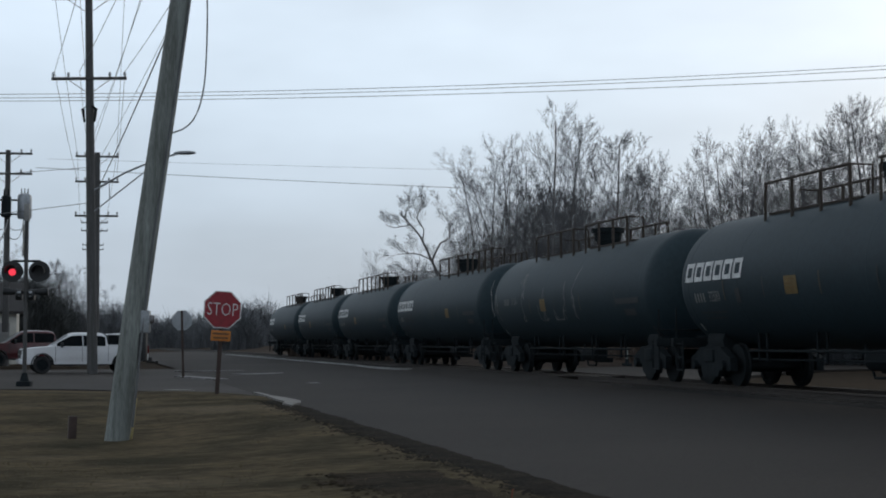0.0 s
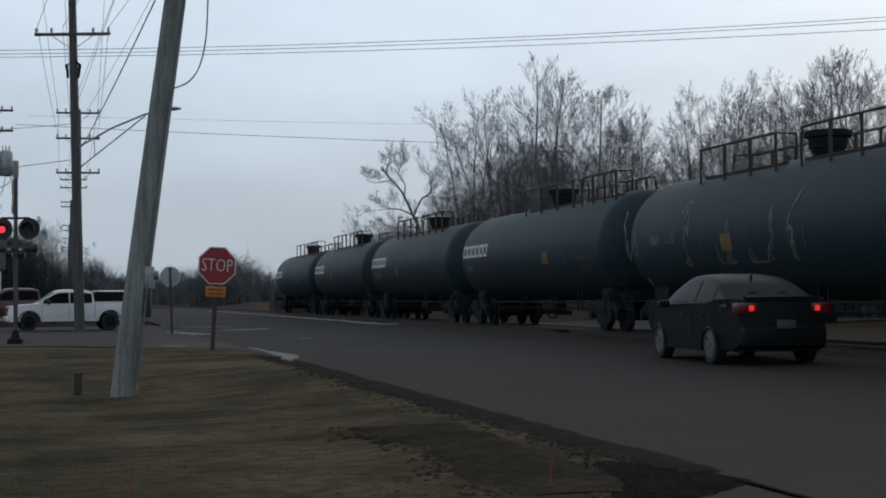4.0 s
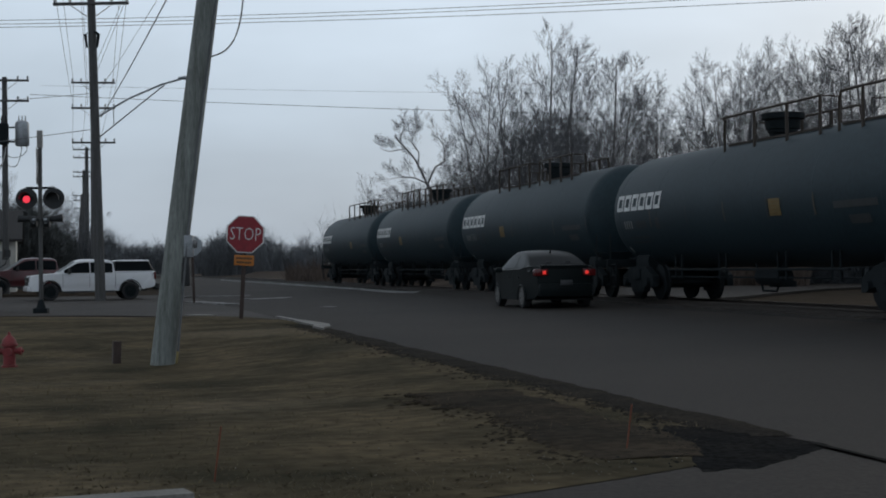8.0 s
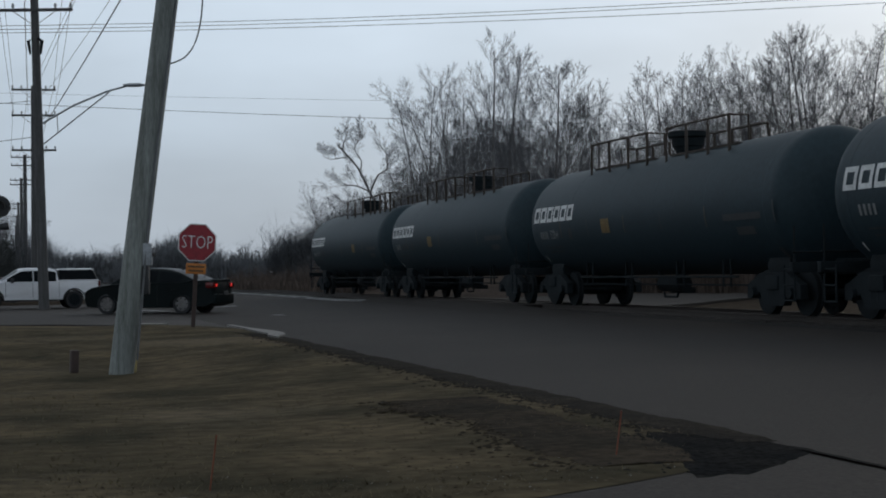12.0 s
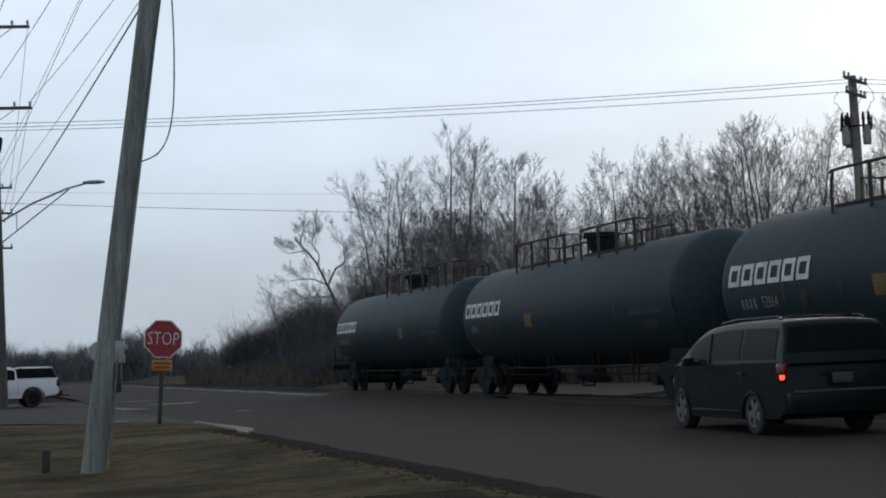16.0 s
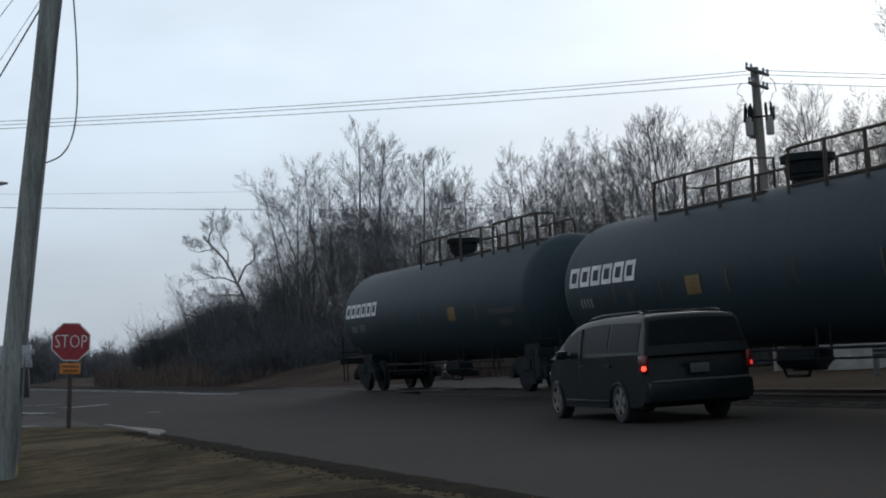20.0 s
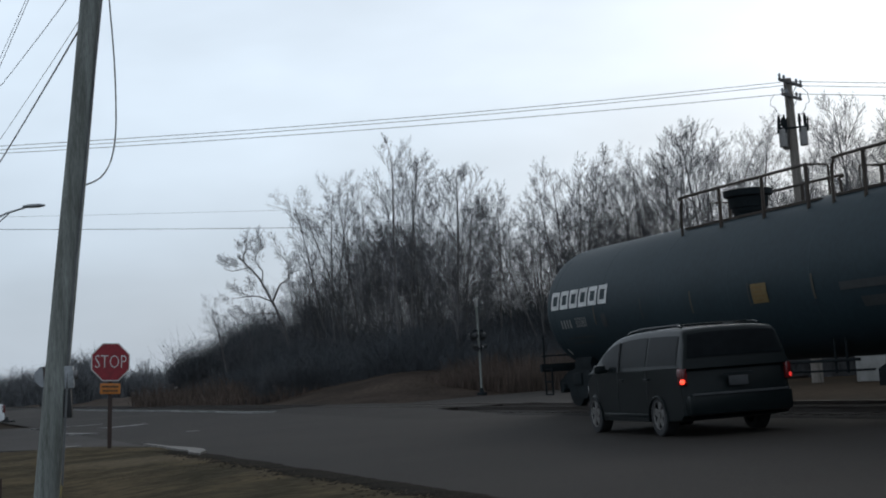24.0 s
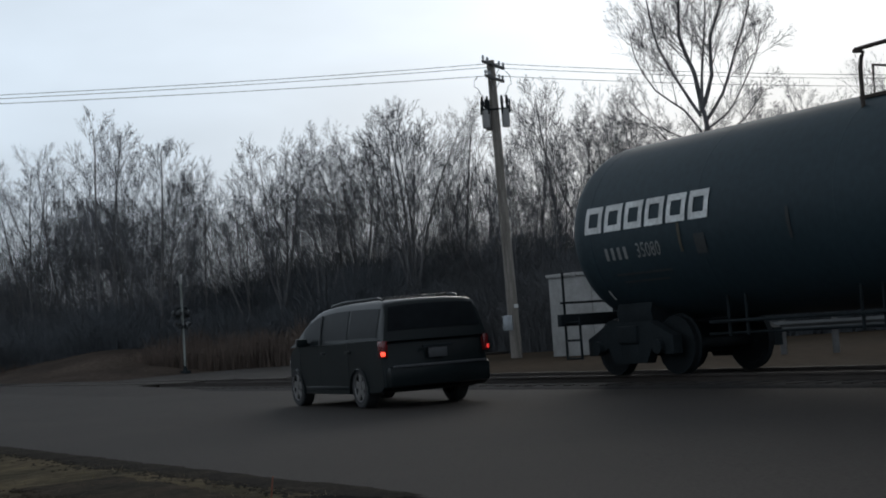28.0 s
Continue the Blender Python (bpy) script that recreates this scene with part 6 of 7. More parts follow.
def school_bus():
    ob = thing("school_bus", pose(0, 0, 0), "yellow school bus with white roof waiting at the crossing", "bus")
    w = 1.2
    # cab and passenger body
    bm = nb()
    def ring(y, zt, ww):
        pts = [(-ww, y, 0.44), (-ww, y, 2.55), (-ww * 0.96, y, 2.80), (-ww * 0.80, y, zt - 0.04), (-ww * 0.4, y, zt), (ww * 0.4, y, zt), (ww * 0.80, y, zt - 0.04), (ww * 0.96, y, 2.80), (ww, y, 2.55), (ww, y, 0.44)]
        return pts
    loft(bm, [ring(-10.6, 3.02, w), ring(-0.45, 3.02, w), ring(-0.22, 2.98, w * 0.99)], smooth=False)
    loft(bm, [[(x, -0.22, 0.72), (x, 0.06, 0.72), (x, 0.14, 1.04), (x, 0.50, 1.06), (x, 0.52, 1.74), (x, -0.22, 2.86)] for x in (-w * 0.99, w * 0.99)], smooth=False)
    part("body", bm, M_BUS, ob)
    bm = nb()
    rr = lambda y, zt: [(-w * 0.975, y, 2.76), (-w * 0.82, y, zt - 0.02), (-w * 0.4, y, zt + 0.03), (w * 0.4, y, zt + 0.03), (w * 0.82, y, zt - 0.02), (w * 0.975, y, 2.76)]
    loft(bm, [rr(-10.62, 3.03), rr(-0.7, 3.03), rr(-0.15, 2.95)], smooth=False)
    part("roof", bm, M_BUSROOF, ob, "white bus roof")
    # hood
    bm = nb()
    hood = lambda y, z, ww: [(-ww, y, 0.98), (-ww, y, z * 0.86), (-ww * 0.88, y, z * 0.96), (-ww * 0.5, y, z), (ww * 0.5, y, z), (ww * 0.88, y, z * 0.96), (ww, y, z * 0.86), (ww, y, 0.98)]
    loft(bm, [hood(0.3, 1.78, 1.12), hood(0.7, 1.74, 1.08), hood(1.15, 1.64, 1.02), hood(1.45, 1.46, 0.97), hood(1.58, 1.30, 0.94), hood(1.63, 1.18, 0.92)])
    part("hood", bm, M_BUS, ob)
    # windscreen, sloped
    bm = nb()
    loft(bm, [[(-1.15, 0.46, 1.80), (1.15, 0.46, 1.80), (1.12, -0.18, 2.78), (-1.12, -0.18, 2.78)], [(-1.15, 0.55, 1.82), (1.15, 0.55, 1.82), (1.12, -0.09, 2.80), (-1.12, -0.09, 2.80)]], smooth=False)
    part("windscreen", bm, M_SCREEN, ob, "pale reflecting bus windscreen")
    for sx in (-1, 1):
        for k in range(11):
            y1 = -1.25 - k * 0.78
            bm = nb()
            box(bm, sx * (w + 0.008) - 0.008, sx * (w + 0.008) + 0.008, y1 - 0.68, y1, 1.92, 2.62, 0.01)
            part("window_pane", bm, M_DARKWIN, ob)
        for z in (1.72, 1.22, 0.92):
            bm = nb()
            box(bm, sx * (w + 0.01) - 0.012, sx * (w + 0.01) + 0.012, -10.5, -1.15, z - 0.04, z + 0.04)
            part("rub_rail", bm, M_BLACK, ob)
        bm = nb()
        loft(bm, [[(sx * (w + d), -0.17, 1.80), (sx * (w + d), 0.30, 1.80), (sx * (w + d), -0.06, 2.50), (sx * (w + d), -0.17, 2.58)] for d in (-0.004, 0.010)], smooth=False)
        part("cab_window", bm, M_DARKWIN, ob)
        bm = nb()
        box(bm, sx * (w + 0.003) - 0.008, sx * (w + 0.003) + 0.008, -0.14, 0.32, 1.10, 1.66, 0.05)
        part("cab_panel", bm, M_DARKWIN, ob)
        bm = nb()
        pts = [(sx * 1.0, -0.1, 1.55), (sx * 1.3, 0.9, 1.60), (sx * 1.32, 1.0, 1.75)]
        tube(bm, pts, 0.02, 6)
        tube(bm, [(sx * 1.32, 1.0, 1.72), (sx * 1.32, 1.0, 2.05)], [0.14, 0.12], 12)
        part("mirror", bm, M_BLACK, ob)
        bm = nb()
        tube(bm, [(sx * 0.70, 1.57, 1.05), (sx * 0.70, 1.64, 1.05)], 0.13, 14)
        part("headlamp", bm, M_LAMP, ob)
        bm = nb()
        tube(bm, [(sx * 1.0, 1.2, 1.28), (sx * 1.04, 1.3, 1.28)], 0.05, 10)
        part("turn_lamp", bm, M_ORANGE, ob)
        bm = nb()
        loft(bm, [[(sx * x, 0.62 + r * math.cos(math.pi * k / 14), 0.50 + r * math.sin(math.pi * k / 14)) for x, r in ((0.90, 0.56), (1.17, 0.56), (1.17, 0.70), (1.05, 0.78), (0.90, 0.80))] for k in range(15)])
        part("wheel_arch", bm, M_BUS, ob)
        road_wheel(ob, sx * 1.05, 0.62, 0.50, 0.28, M_STEEL, 0, sx)
        road_wheel(ob, sx * 1.02, -6.9, 0.50, 0.28, M_STEEL, 0, sx)
    # entrance door on the kerb side
    bm = nb()
    box(bm, w - 0.004, w + 0.014, -1.08, -0.22, 0.62, 2.62, 0.01)
    door = part("entrance_door", bm, M_DARKWIN, ob, "dark glazed folding door")
    bm = nb()
    box(bm, w + 0.008, w + 0.024, -0.67, -0.63, 0.62, 2.62)
    part("door_post", bm, M_BLACK, door)
    bm = nb()
    box(bm, -1.05, 1.05, 1.46, 1.70, 0.36, 0.72, 0.04)
    part("front_bumper", bm, M_BLACK, ob)
    bm = nb()
    box(bm, -1.0, 1.0, -10.2, 1.4, 0.45, 0.75)
    part("underbody", bm, M_BLACK, ob)
    bm = nb()
    text_mesh(bm, "217", 0.22, Matrix.Translation((w * 0.93, -0.75, 2.88)) @ pose(0, 0, 0, 90, 0, 90) @ pose(0, 0, 0, -22, 0, 0), 0.012)
    part("fleet_number", bm, M_BLACK, ob)
    bm = nb()
    text_mesh(bm, "217", 0.18, Matrix.Translation((1.105, 0.72, 1.60)) @ pose(0, 0, 0, 90, 0, 90) @ pose(0, 0, 0, -20, 0, 0), 0.012)
    part("hood_number", bm, M_BLACK, ob)
    bm = nb()
    box(bm, w + 0.004, w + 0.02, -1.9, -1.35, 1.28, 1.66, 0.01)
    part("side_sign", bm, M_BLACK, ob)
    bm = nb()
    tube(bm, [(1.0, 1.5, 1.2), (1.25, 1.9, 1.5), (1.3, 1.95, 1.75)], 0.018, 6)
    tube(bm, [(1.3, 1.95, 1.72), (1.3, 1.95, 1.96)], [0.10, 0.10], 12)
    part("cross_mirror", bm, M_BLACK, ob)
    bm = nb()
    box(bm, 0.80, 1.02, 1.66, 1.70, 1.05, 1.45, 0.01)
    part("crossing_arm_panel", bm, M_CABINET, ob)
    for x in (-0.8, 0.8):
        bm = nb()
        tube(bm, [(x, -0.26, 2.86), (x, -0.14, 2.86)], 0.09, 12)
        part("warning_lamp", bm, M_TAIL, ob)
    bm = nb()
    box(bm, -0.6, 0.6, -0.17, -0.13, 2.78, 2.95, 0.01)
    part("name_panel", bm, M_BLACK, ob)
    return ob


VAN, VAN_WHEELS, VAN_R = minivan()
SEDAN, SEDAN_WHEELS, SEDAN_R = sedan()
white_pickup = pickup("pickup_truck", M_TRUCK, "white crew-cab pickup truck with dark bed canopy")
white_pickup.matrix_world = RAILS @ pose(0.80, 65.4, 0.016, 0, 0, 97) @ Matrix.Scale(0.87, 4)
red = pickup("pickup_truck", M_MAROON, "dark red pickup truck parked behind", False)
red.matrix_world = pose(-17.4, 83.0, 0.0, 0, 0, 110)
bus = school_bus()
for c in bus.children:
    if not c.name.startswith("wheel"):
        for v in c.data.vertices:
            if v.co.z > 0.72:
                v.co.z = 0.72 + (v.co.z - 0.72) * 0.885
        for d in c.children:
            for v in d.data.vertices:
                v.co.z = 0.72 + (v.co.z - 0.72) * 0.885 if v.co.z > 0.72 else v.co.z
bus.matrix_world = RAILS @ pose(-3.65, 47.6, 0.02, 0, 0, -90)

for p, s, turn, paint, lab in ((43.25, 76.0, 90, M_DARKCAR, "dark car with silver wheels waiting beyond the railway track"), (49.9, 76.2, 90, M_VAN, "black car with silver wheels waiting beyond the railway track"), (63.1, 76.5, 90, M_DARKCAR, "dark car with silver wheels waiting beyond the railway track")):
    c = suv(lab, paint)
    c.matrix_world = RAILS @ pose(p, s, 0.05, 0, 0, turn)


# ---------------------------------------------------------------- buildings
def gable_house(name, m, w, d, h, rise, wall_mat, label, windows=(), door=None, over=0.4, gable_mat=None):
    """Ridge along y; windows as (side, along, z, width, height)."""
    ob = thing(name, m, label, "building")
    bm = nb()
    box(bm, -w / 2, w / 2, -d / 2, d / 2, -0.1, h)
    vs = [bm.verts.new(p) for p in ((-w / 2, -d / 2, h), (w / 2, -d / 2, h), (0, -d / 2, h + rise), (-w / 2, d / 2, h), (w / 2, d / 2, h), (0, d / 2, h + rise))]
    bm.faces.new((vs[0], vs[1], vs[2]))
    bm.faces.new((vs[3], vs[5], vs[4]))
    part("wall", bm, wall_mat, ob)
    if gable_mat:
        bm = nb()
        loft(bm, [[(-w / 2, y, -0.1), (w / 2, y, -0.1), (w / 2, y, h), (0, y, h + rise), (-w / 2, y, h)] for y in (-d / 2 - 0.03, -d / 2 - 0.004)], smooth=False)
        part("gable_wall", bm, gable_mat, ob, "cream clad gable wall")
    for sx in (-1, 1):
        bm = nb()
        k = over / (w / 2)
        a = [(sx * (w / 2 + over), -d / 2 - over, h - rise * k), (0, -d / 2 - over, h + rise), (0, d / 2 + over, h + rise), (sx * (w / 2 + over), d / 2 + over, h - rise * k)]
        loft(bm, [a, [(x, y, z + 0.16) for x, y, z in a]], smooth=False)
        part("roof", bm, M_ROOF, ob)
    for face, along, z, ww, hh in windows:
        bm = nb()
        if face == "s":
            box(bm, along - ww / 2, along + ww / 2, -d / 2 - 0.04, -d / 2 + 0.02, z, z + hh, 0.01)
        else:
            box(bm, w / 2 - 0.02, w / 2 + 0.04, along - ww / 2, along + ww / 2, z, z + hh, 0.01)
        win = part("window", bm, M_DARKWIN, ob)
        bm = nb()
        if face == "s":
            box(bm, along - ww / 2 - 0.08, along + ww / 2 + 0.08, -d / 2 - 0.09, -d / 2, z - 0.1, z - 0.01)
        else:
            box(bm, w / 2, w / 2 + 0.09, along - ww / 2 - 0.08, along + ww / 2 + 0.08, z - 0.1, z - 0.01)
        part("sill", bm, M_CABINET, win)
    if door:
        face, along, ww, hh = door
        bm = nb()
        if face == "s":
            box(bm, along - ww / 2, along + ww / 2, -d / 2 - 0.05, -d / 2 + 0.02, 0, hh, 0.02)
        else:
            box(bm, w / 2 - 0.02, w / 2 + 0.05, along - ww / 2, along + ww / 2, 0, hh, 0.02)
        part("door", bm, M_CABINET, ob, "pale garage door")
    return ob


hall = gable_house("brick_building", pose(-26.2, 76.5, 0, 0, 0, 5), 12.0, 14.0, 4.35, 2.0, M_BRICKW, "low grey building with tall dark windows and cream gable",
                   [("e", a, 0.7, 1.15, 2.7) for a in (-5.2, -2.6, 0.0, 2.6, 5.2)] + [("s", a, 1.2, 1.3, 1.6) for a in (-3.5, 0.5)], gable_mat=M_WALL)
for a in (-6.7, -3.9, -1.3, 1.3, 3.9, 6.7):
    bm = nb()
    box(bm, 6.0, 6.14, a - 0.22, a + 0.22, 0.0, 4.2, 0.01)
    part("pilaster", bm, M_PILASTER, hall, "pale grey wall pier")
gable_house("garage", pose(-26.8, 99.5, 0, 0, 0, -78), 8.0, 9.0, 3.2, 1.75, M_WALL, "cream outbuilding with a dark brown shingle roof", [("e", 0.6, 1.3, 1.0, 1.0)], ("e", 3.55, 1.1, 2.45))
gable_house("house", pose(-88.0, 560.0, 0, 0, 0, 20), 10.0, 14.0, 4.0, 3.0, M_WALL, "small far white house", [("s", 1.5, 1.4, 1.2, 1.2)])


def cabinet():
    ob = thing("signal_cabinet", RAILS @ pose(36.6, 52.3, -0.05, 0, 0, 4), "pale grey metal signal cabinet beyond the track", "cabinet")
    bm = nb()
    box(bm, -1.3, 1.3, -0.9, 0.9, 0.0, 3.2, 0.03)
    part("body", bm, M_CABINET, ob)
    bm = nb()
    box(bm, -1.38, 1.38, -0.98, 0.98, 3.2, 3.35, 0.03)
    part("lid", bm, M_CABINET, ob)
    bm = nb()
    box(bm, -0.55, 0.35, -0.935, -0.9, 0.15, 2.9, 0.01)
    d = part("door", bm, M_CABINET, ob)
    bm = nb()
    box(bm, 0.2, 0.26, -0.97, -0.93, 1.1, 1.3, 0.01)
    part("handle", bm, M_STEEL, d)


cabinet()


def guardrail():
    ob = thing("guardrail", RAILS @ pose(30.5, 30.0, 0.14, 0, 0, 3), "galvanised guardrail on dark posts beyond the track", "guardrail")
    pro = [(0.0, 0.45), (0.05, 0.50), (0.0, 0.58), (0.05, 0.66), (0.0, 0.74), (0.01, 0.74), (0.06, 0.66), (0.01, 0.58), (0.06, 0.50), (0.01, 0.45)]
    bm = nb()
    loft(bm, [[(-a, y, z) for a, z in pro] for y in (-12, 12)], smooth=False)
    part("rail_beam", bm, M_GUARDRAIL, ob)
    for k in range(13):
        bm = nb()
        box(bm, 0.02, 0.16, -12 + 2 * k - 0.07, -12 + 2 * k + 0.07, -0.34, 0.78, 0.01)
        part("post", bm, M_POLE2, ob)


guardrail()


# ---------------------------------------------------------------- small things on the lawn
def hydrant():
    ob = thing("fire_hydrant", pose(-5.09, 23.3, -0.21), "faded red fire hydrant on the lawn", "hydrant")
    bm = nb()
    smooth_all(tube(bm, [(0, 0, -0.1), (0, 0, 0.04), (0, 0, 0.045), (0, 0, 0.32), (0, 0, 0.325), (0, 0, 0.36)], [0.115, 0.115, 0.09, 0.09, 0.125, 0.125], 18))
    part("barrel", bm, M_HYDRANT, ob)
    bm = nb()
    smooth_all(tube(bm, [(0, 0, 0.36), (0, 0, 0.42), (0, 0, 0.47), (0, 0, 0.49)], [0.11, 0.095, 0.05, 0.03], 18))
    tube(bm, [(0, 0, 0.48), (0, 0, 0.535)], 0.022, 5)
    part("bonnet", bm, M_HYDRANT, ob)
    for s in (-1, 1):
        bm = nb()
        tube(bm, [(s * 0.07, 0, 0.25), (s * 0.15, 0, 0.25)], 0.05, 12)
        tube(bm, [(s * 0.15, 0, 0.25), (s * 0.18, 0, 0.25)], 0.06, 8)
        tube(bm, [(s * 0.18, 0, 0.25), (s * 0.215, 0, 0.25)], 0.02, 5)
        part("nozzle_cap", bm, M_HYDRANT, ob)
    bm = nb()
    tube(bm, [(0, -0.07, 0.24), (0, -0.16, 0.24)], 0.065, 12)
    part("pumper_cap", bm, M_HYDRANT, ob)


hydrant()
ob = thing("marker_post", pose(-3.62, 23.9, -0.2, 0, 2, 20), "short weathered wooden post stub on the lawn", "post")
bm = nb()
box(bm, -0.06, 0.06, -0.06, 0.06, -0.2, 0.34, 0.012)
part("stub", bm, M_RUSTPOST, ob)
ob = thing("wheel_stop", pose(-1.50, 7.55, -0.02, 0, 0, 22), "pale concrete wheel stop at the edge of the lawn", "wheel stop")
bm = nb()
loft(bm, [[(x, -0.14, 0.0), (x, -0.10, 0.13), (x, 0.10, 0.13), (x, 0.14, 0.0)] for x in (-0.92, -0.9, 0, 0.9, 0.92)], smooth=False)
part("block", bm, M_CONCRETE, ob)
ob = thing("drain_cover", pose(-8.33, 32.1, -0.10, 0, 0, 0), "flat dark utility cover in the grass", "cover")
bm = nb()
box(bm, -0.55, 0.55, -0.4, 0.4, -0.02, 0.07, 0.01)
part("lid", bm, M_STEEL, ob)
for x, y in ((-0.63, 9.0), (1.91, 10.0)):
    ob = thing("marker_flag", pose(x, y, 0.05, 4, 3, 30), "thin orange marker wire in the grass", "marker", "marker wires")
    bm = nb()
    tube(bm, [(0, 0, -0.1), (0.02, 0, 0.27)], 0.005, 5)
    part("stake", bm, M_FLAG, ob)


# ---------------------------------------------------------------- plants
class Wood:
    """Gathers tapered limbs into one mesh."""

    def __init__(self):
        self.vs, self.fs = [], []

    def limb(self, pts, radii, seg):
        first = len(self.vs)
        ring = [(math.cos(2 * math.pi * k / seg), math.sin(2 * math.pi * k / seg)) for k in range(seg)]
        for i, p in enumerate(pts):
            d = pts[min(i + 1, len(pts) - 1)] - pts[max(i - 1, 0)]
            a = d.cross(Vector((0.31, 0.93, 0.2)))
            a.normalize()
            b = d.cross(a)
            b.normalize()
            r = radii[i]
            for c, s in ring:
                self.vs.append((p.x + r * (c * a.x + s * b.x), p.y + r * (c * a.y + s * b.y), p.z + r * (c * a.z + s * b.z)))
        for i in range(len(pts) - 1):
            o = first + i * seg
            for k in range(seg):
                q = (k + 1) % seg
                self.fs.append((o + k, o + q, o + seg + q, o + seg + k))

    def part(self, name, mat, parent):
        me = bpy.data.meshes.new(name)
        me.from_pydata(self.vs, [], self.fs)
        me.materials.append(mat)
        ob = new(name, me)
        ob.parent = parent
        return ob


HABIT = {  # children a level, where the crown begins, branch angle, reach of the crown, lift of the branches, form of the crown
    "fan": ((14, 7, 5, 3), 0.24, 32, 0.30, 0.06, lambda u: 1.0 - 0.6 * u),
    "tall": ((16, 7, 5, 3), 0.40, 36, 0.15, 0.10, lambda u: 0.55 + 0.75 * math.sin(math.pi * min(1.0, u * 1.05))),
    "oval": ((32, 8, 5, 3), 0.12, 54, 0.36, 0.13, lambda u: max(0.14, math.sin(math.pi * (0.20 + 0.77 * u)))),
    "slim": ((10, 7, 5, 3), 0.30, 27, 0.30, 0.05, lambda u: 1.0 - 0.55 * u),
    "vase": ((9, 7, 5, 3), 0.16, 30, 0.40, 0.04, lambda u: 1.05 - 0.65 * u),
}


def sprout(bt, bw, p, d, length, r, level, rng, habit, wander=0.12):
    """One limb with everything that grows from it; heavier limbs go to bt, twigs to bw."""
    kids, bare, angle, reach, lift, form = HABIT[habit]
    n = (8, 5, 3, 2, 2)[level]
    pts, rr = [p.copy()], [r]
    q, dd = p.copy(), d.copy()
    for k in range(n):
        w = (0.06, wander, 0.12, 0.10, 0.10)[level]
        dd = (dd + Vector((rng.uniform(-1, 1), rng.uniform(-1, 1), rng.uniform(-0.6, 0.6))) * w + Vector((0, 0, max(lift, 0.05) * (level > 0)))).normalized()
        q = q + dd * (length / n)
        pts.append(q.copy())
        rr.append(max(r * (1 - 0.82 * (k + 1) / n), 0.006))
    (bt if level < 2 else bw).limb(pts, rr, (7, 5, 4, 3, 3)[level])
    if level > 3:
        return
    spin_at = rng.uniform(0, 6.28)
    for k in range(kids[level]):
        v = (k + rng.random()) / kids[level]
        u = bare + (1 - bare) * v if level == 0 else 0.15 + 0.85 * v
        i = min(int(u * n), n - 1)
        base = pts[i].lerp(pts[i + 1], u * n - i)
        along_ = (pts[i + 1] - pts[i]).normalized()
        spin_at += 2.4 + rng.uniform(-0.5, 0.5)
        s1 = along_.cross(Vector((0.2, 0.9, 0.35))).normalized()
        s2 = along_.cross(s1)
        side = s1 * math.cos(spin_at) + s2 * math.sin(spin_at)
        ang = radians((angle if level == 0 else 31) + rng.uniform(-9, 9))
        nd = (along_ * math.cos(ang) + side * math.sin(ang)).normalized()
        if level == 0:
            ln = length * reach * form(v) * rng.uniform(0.75, 1.2)
        else:
            ln = length * rng.uniform(0.42, 0.68) * (1.1 - 0.5 * u)
        rad = max((rr[i] + (rr[i + 1] - rr[i]) * (u * n - i)) * (0.33 if level == 0 else 0.44), 0.006)
        sprout(bt, bw, base, nd, ln, rad, level + 1, rng, habit)


def bare_tree(seed, h, habit, r=0.17, stems=1, spread=0.12, fork=0.0, label="bare winter tree with fine grey twigs"):
    """stems limbs from the ground, or from a fork at that share of the height."""
    ob = thing("bare_tree", pose(0, 0, 0), label, "tree", "bare trees behind the track")
    rng = random.Random(seed)
    bt, bw = Wood(), Wood()
    foot = Vector((0, 0, -0.3))
    if fork:
        top = Vector((rng.uniform(-0.2, 0.2), rng.uniform(-0.2, 0.2), h * fork))
        bt.limb([foot, foot.lerp(top, 0.5) + Vector((0.08, 0, 0)), top], [r * 1.25, r * 1.1, r], 8)
    for k in range(stems):
        a = 6.28 * (k + rng.uniform(-0.25, 0.25)) / stems
        lean = spread * (stems > 1) * rng.uniform(0.45, 1.25)
        d = Vector((math.cos(a) * lean + rng.uniform(-0.04, 0.04), math.sin(a) * lean, 1)).normalized()
        start = top if fork else Vector((math.cos(a), math.sin(a), 0)) * 0.28 * (stems > 1) + foot
        sprout(bt, bw, start.copy(), d, (h - start.z) * rng.uniform(0.78, 1.0), r * (0.62 if fork else 1.0), 0, rng, habit)
    bt.part("trunk", M_BARK, ob)
    bw.part("crown", M_TWIG, ob)
    return ob


def sizes(ob):
    return max(v.co.z for c in ob.children for v in c.data.vertices)


KINDS = {"fan": bare_tree(3, 17, "fan", 0.12, 5, 0.19), "fan_b": bare_tree(13, 16, "fan", 0.12, 4, 0.12),
         "tall": bare_tree(11, 18, "tall", 0.17, 2, 0.05), "tall_b": bare_tree(29, 18, "tall", 0.16),
         "oval": bare_tree(23, 16, "oval", 0.14, 1, 0, 0, "dense bare winter tree with a dark oval crown"), "slim": bare_tree(31, 15, "slim", 0.12),
         "slim_b": bare_tree(37, 15, "slim", 0.11, 2, 0.07), "vase": bare_tree(47, 15, "vase", 0.17, 5, 0.30, 0.20), "vase_b": bare_tree(59, 15, "vase", 0.16, 4, 0.36, 0.14)}
HTOP = {name: sizes(k) for name, k in KINDS.items()}
PLACED = set()


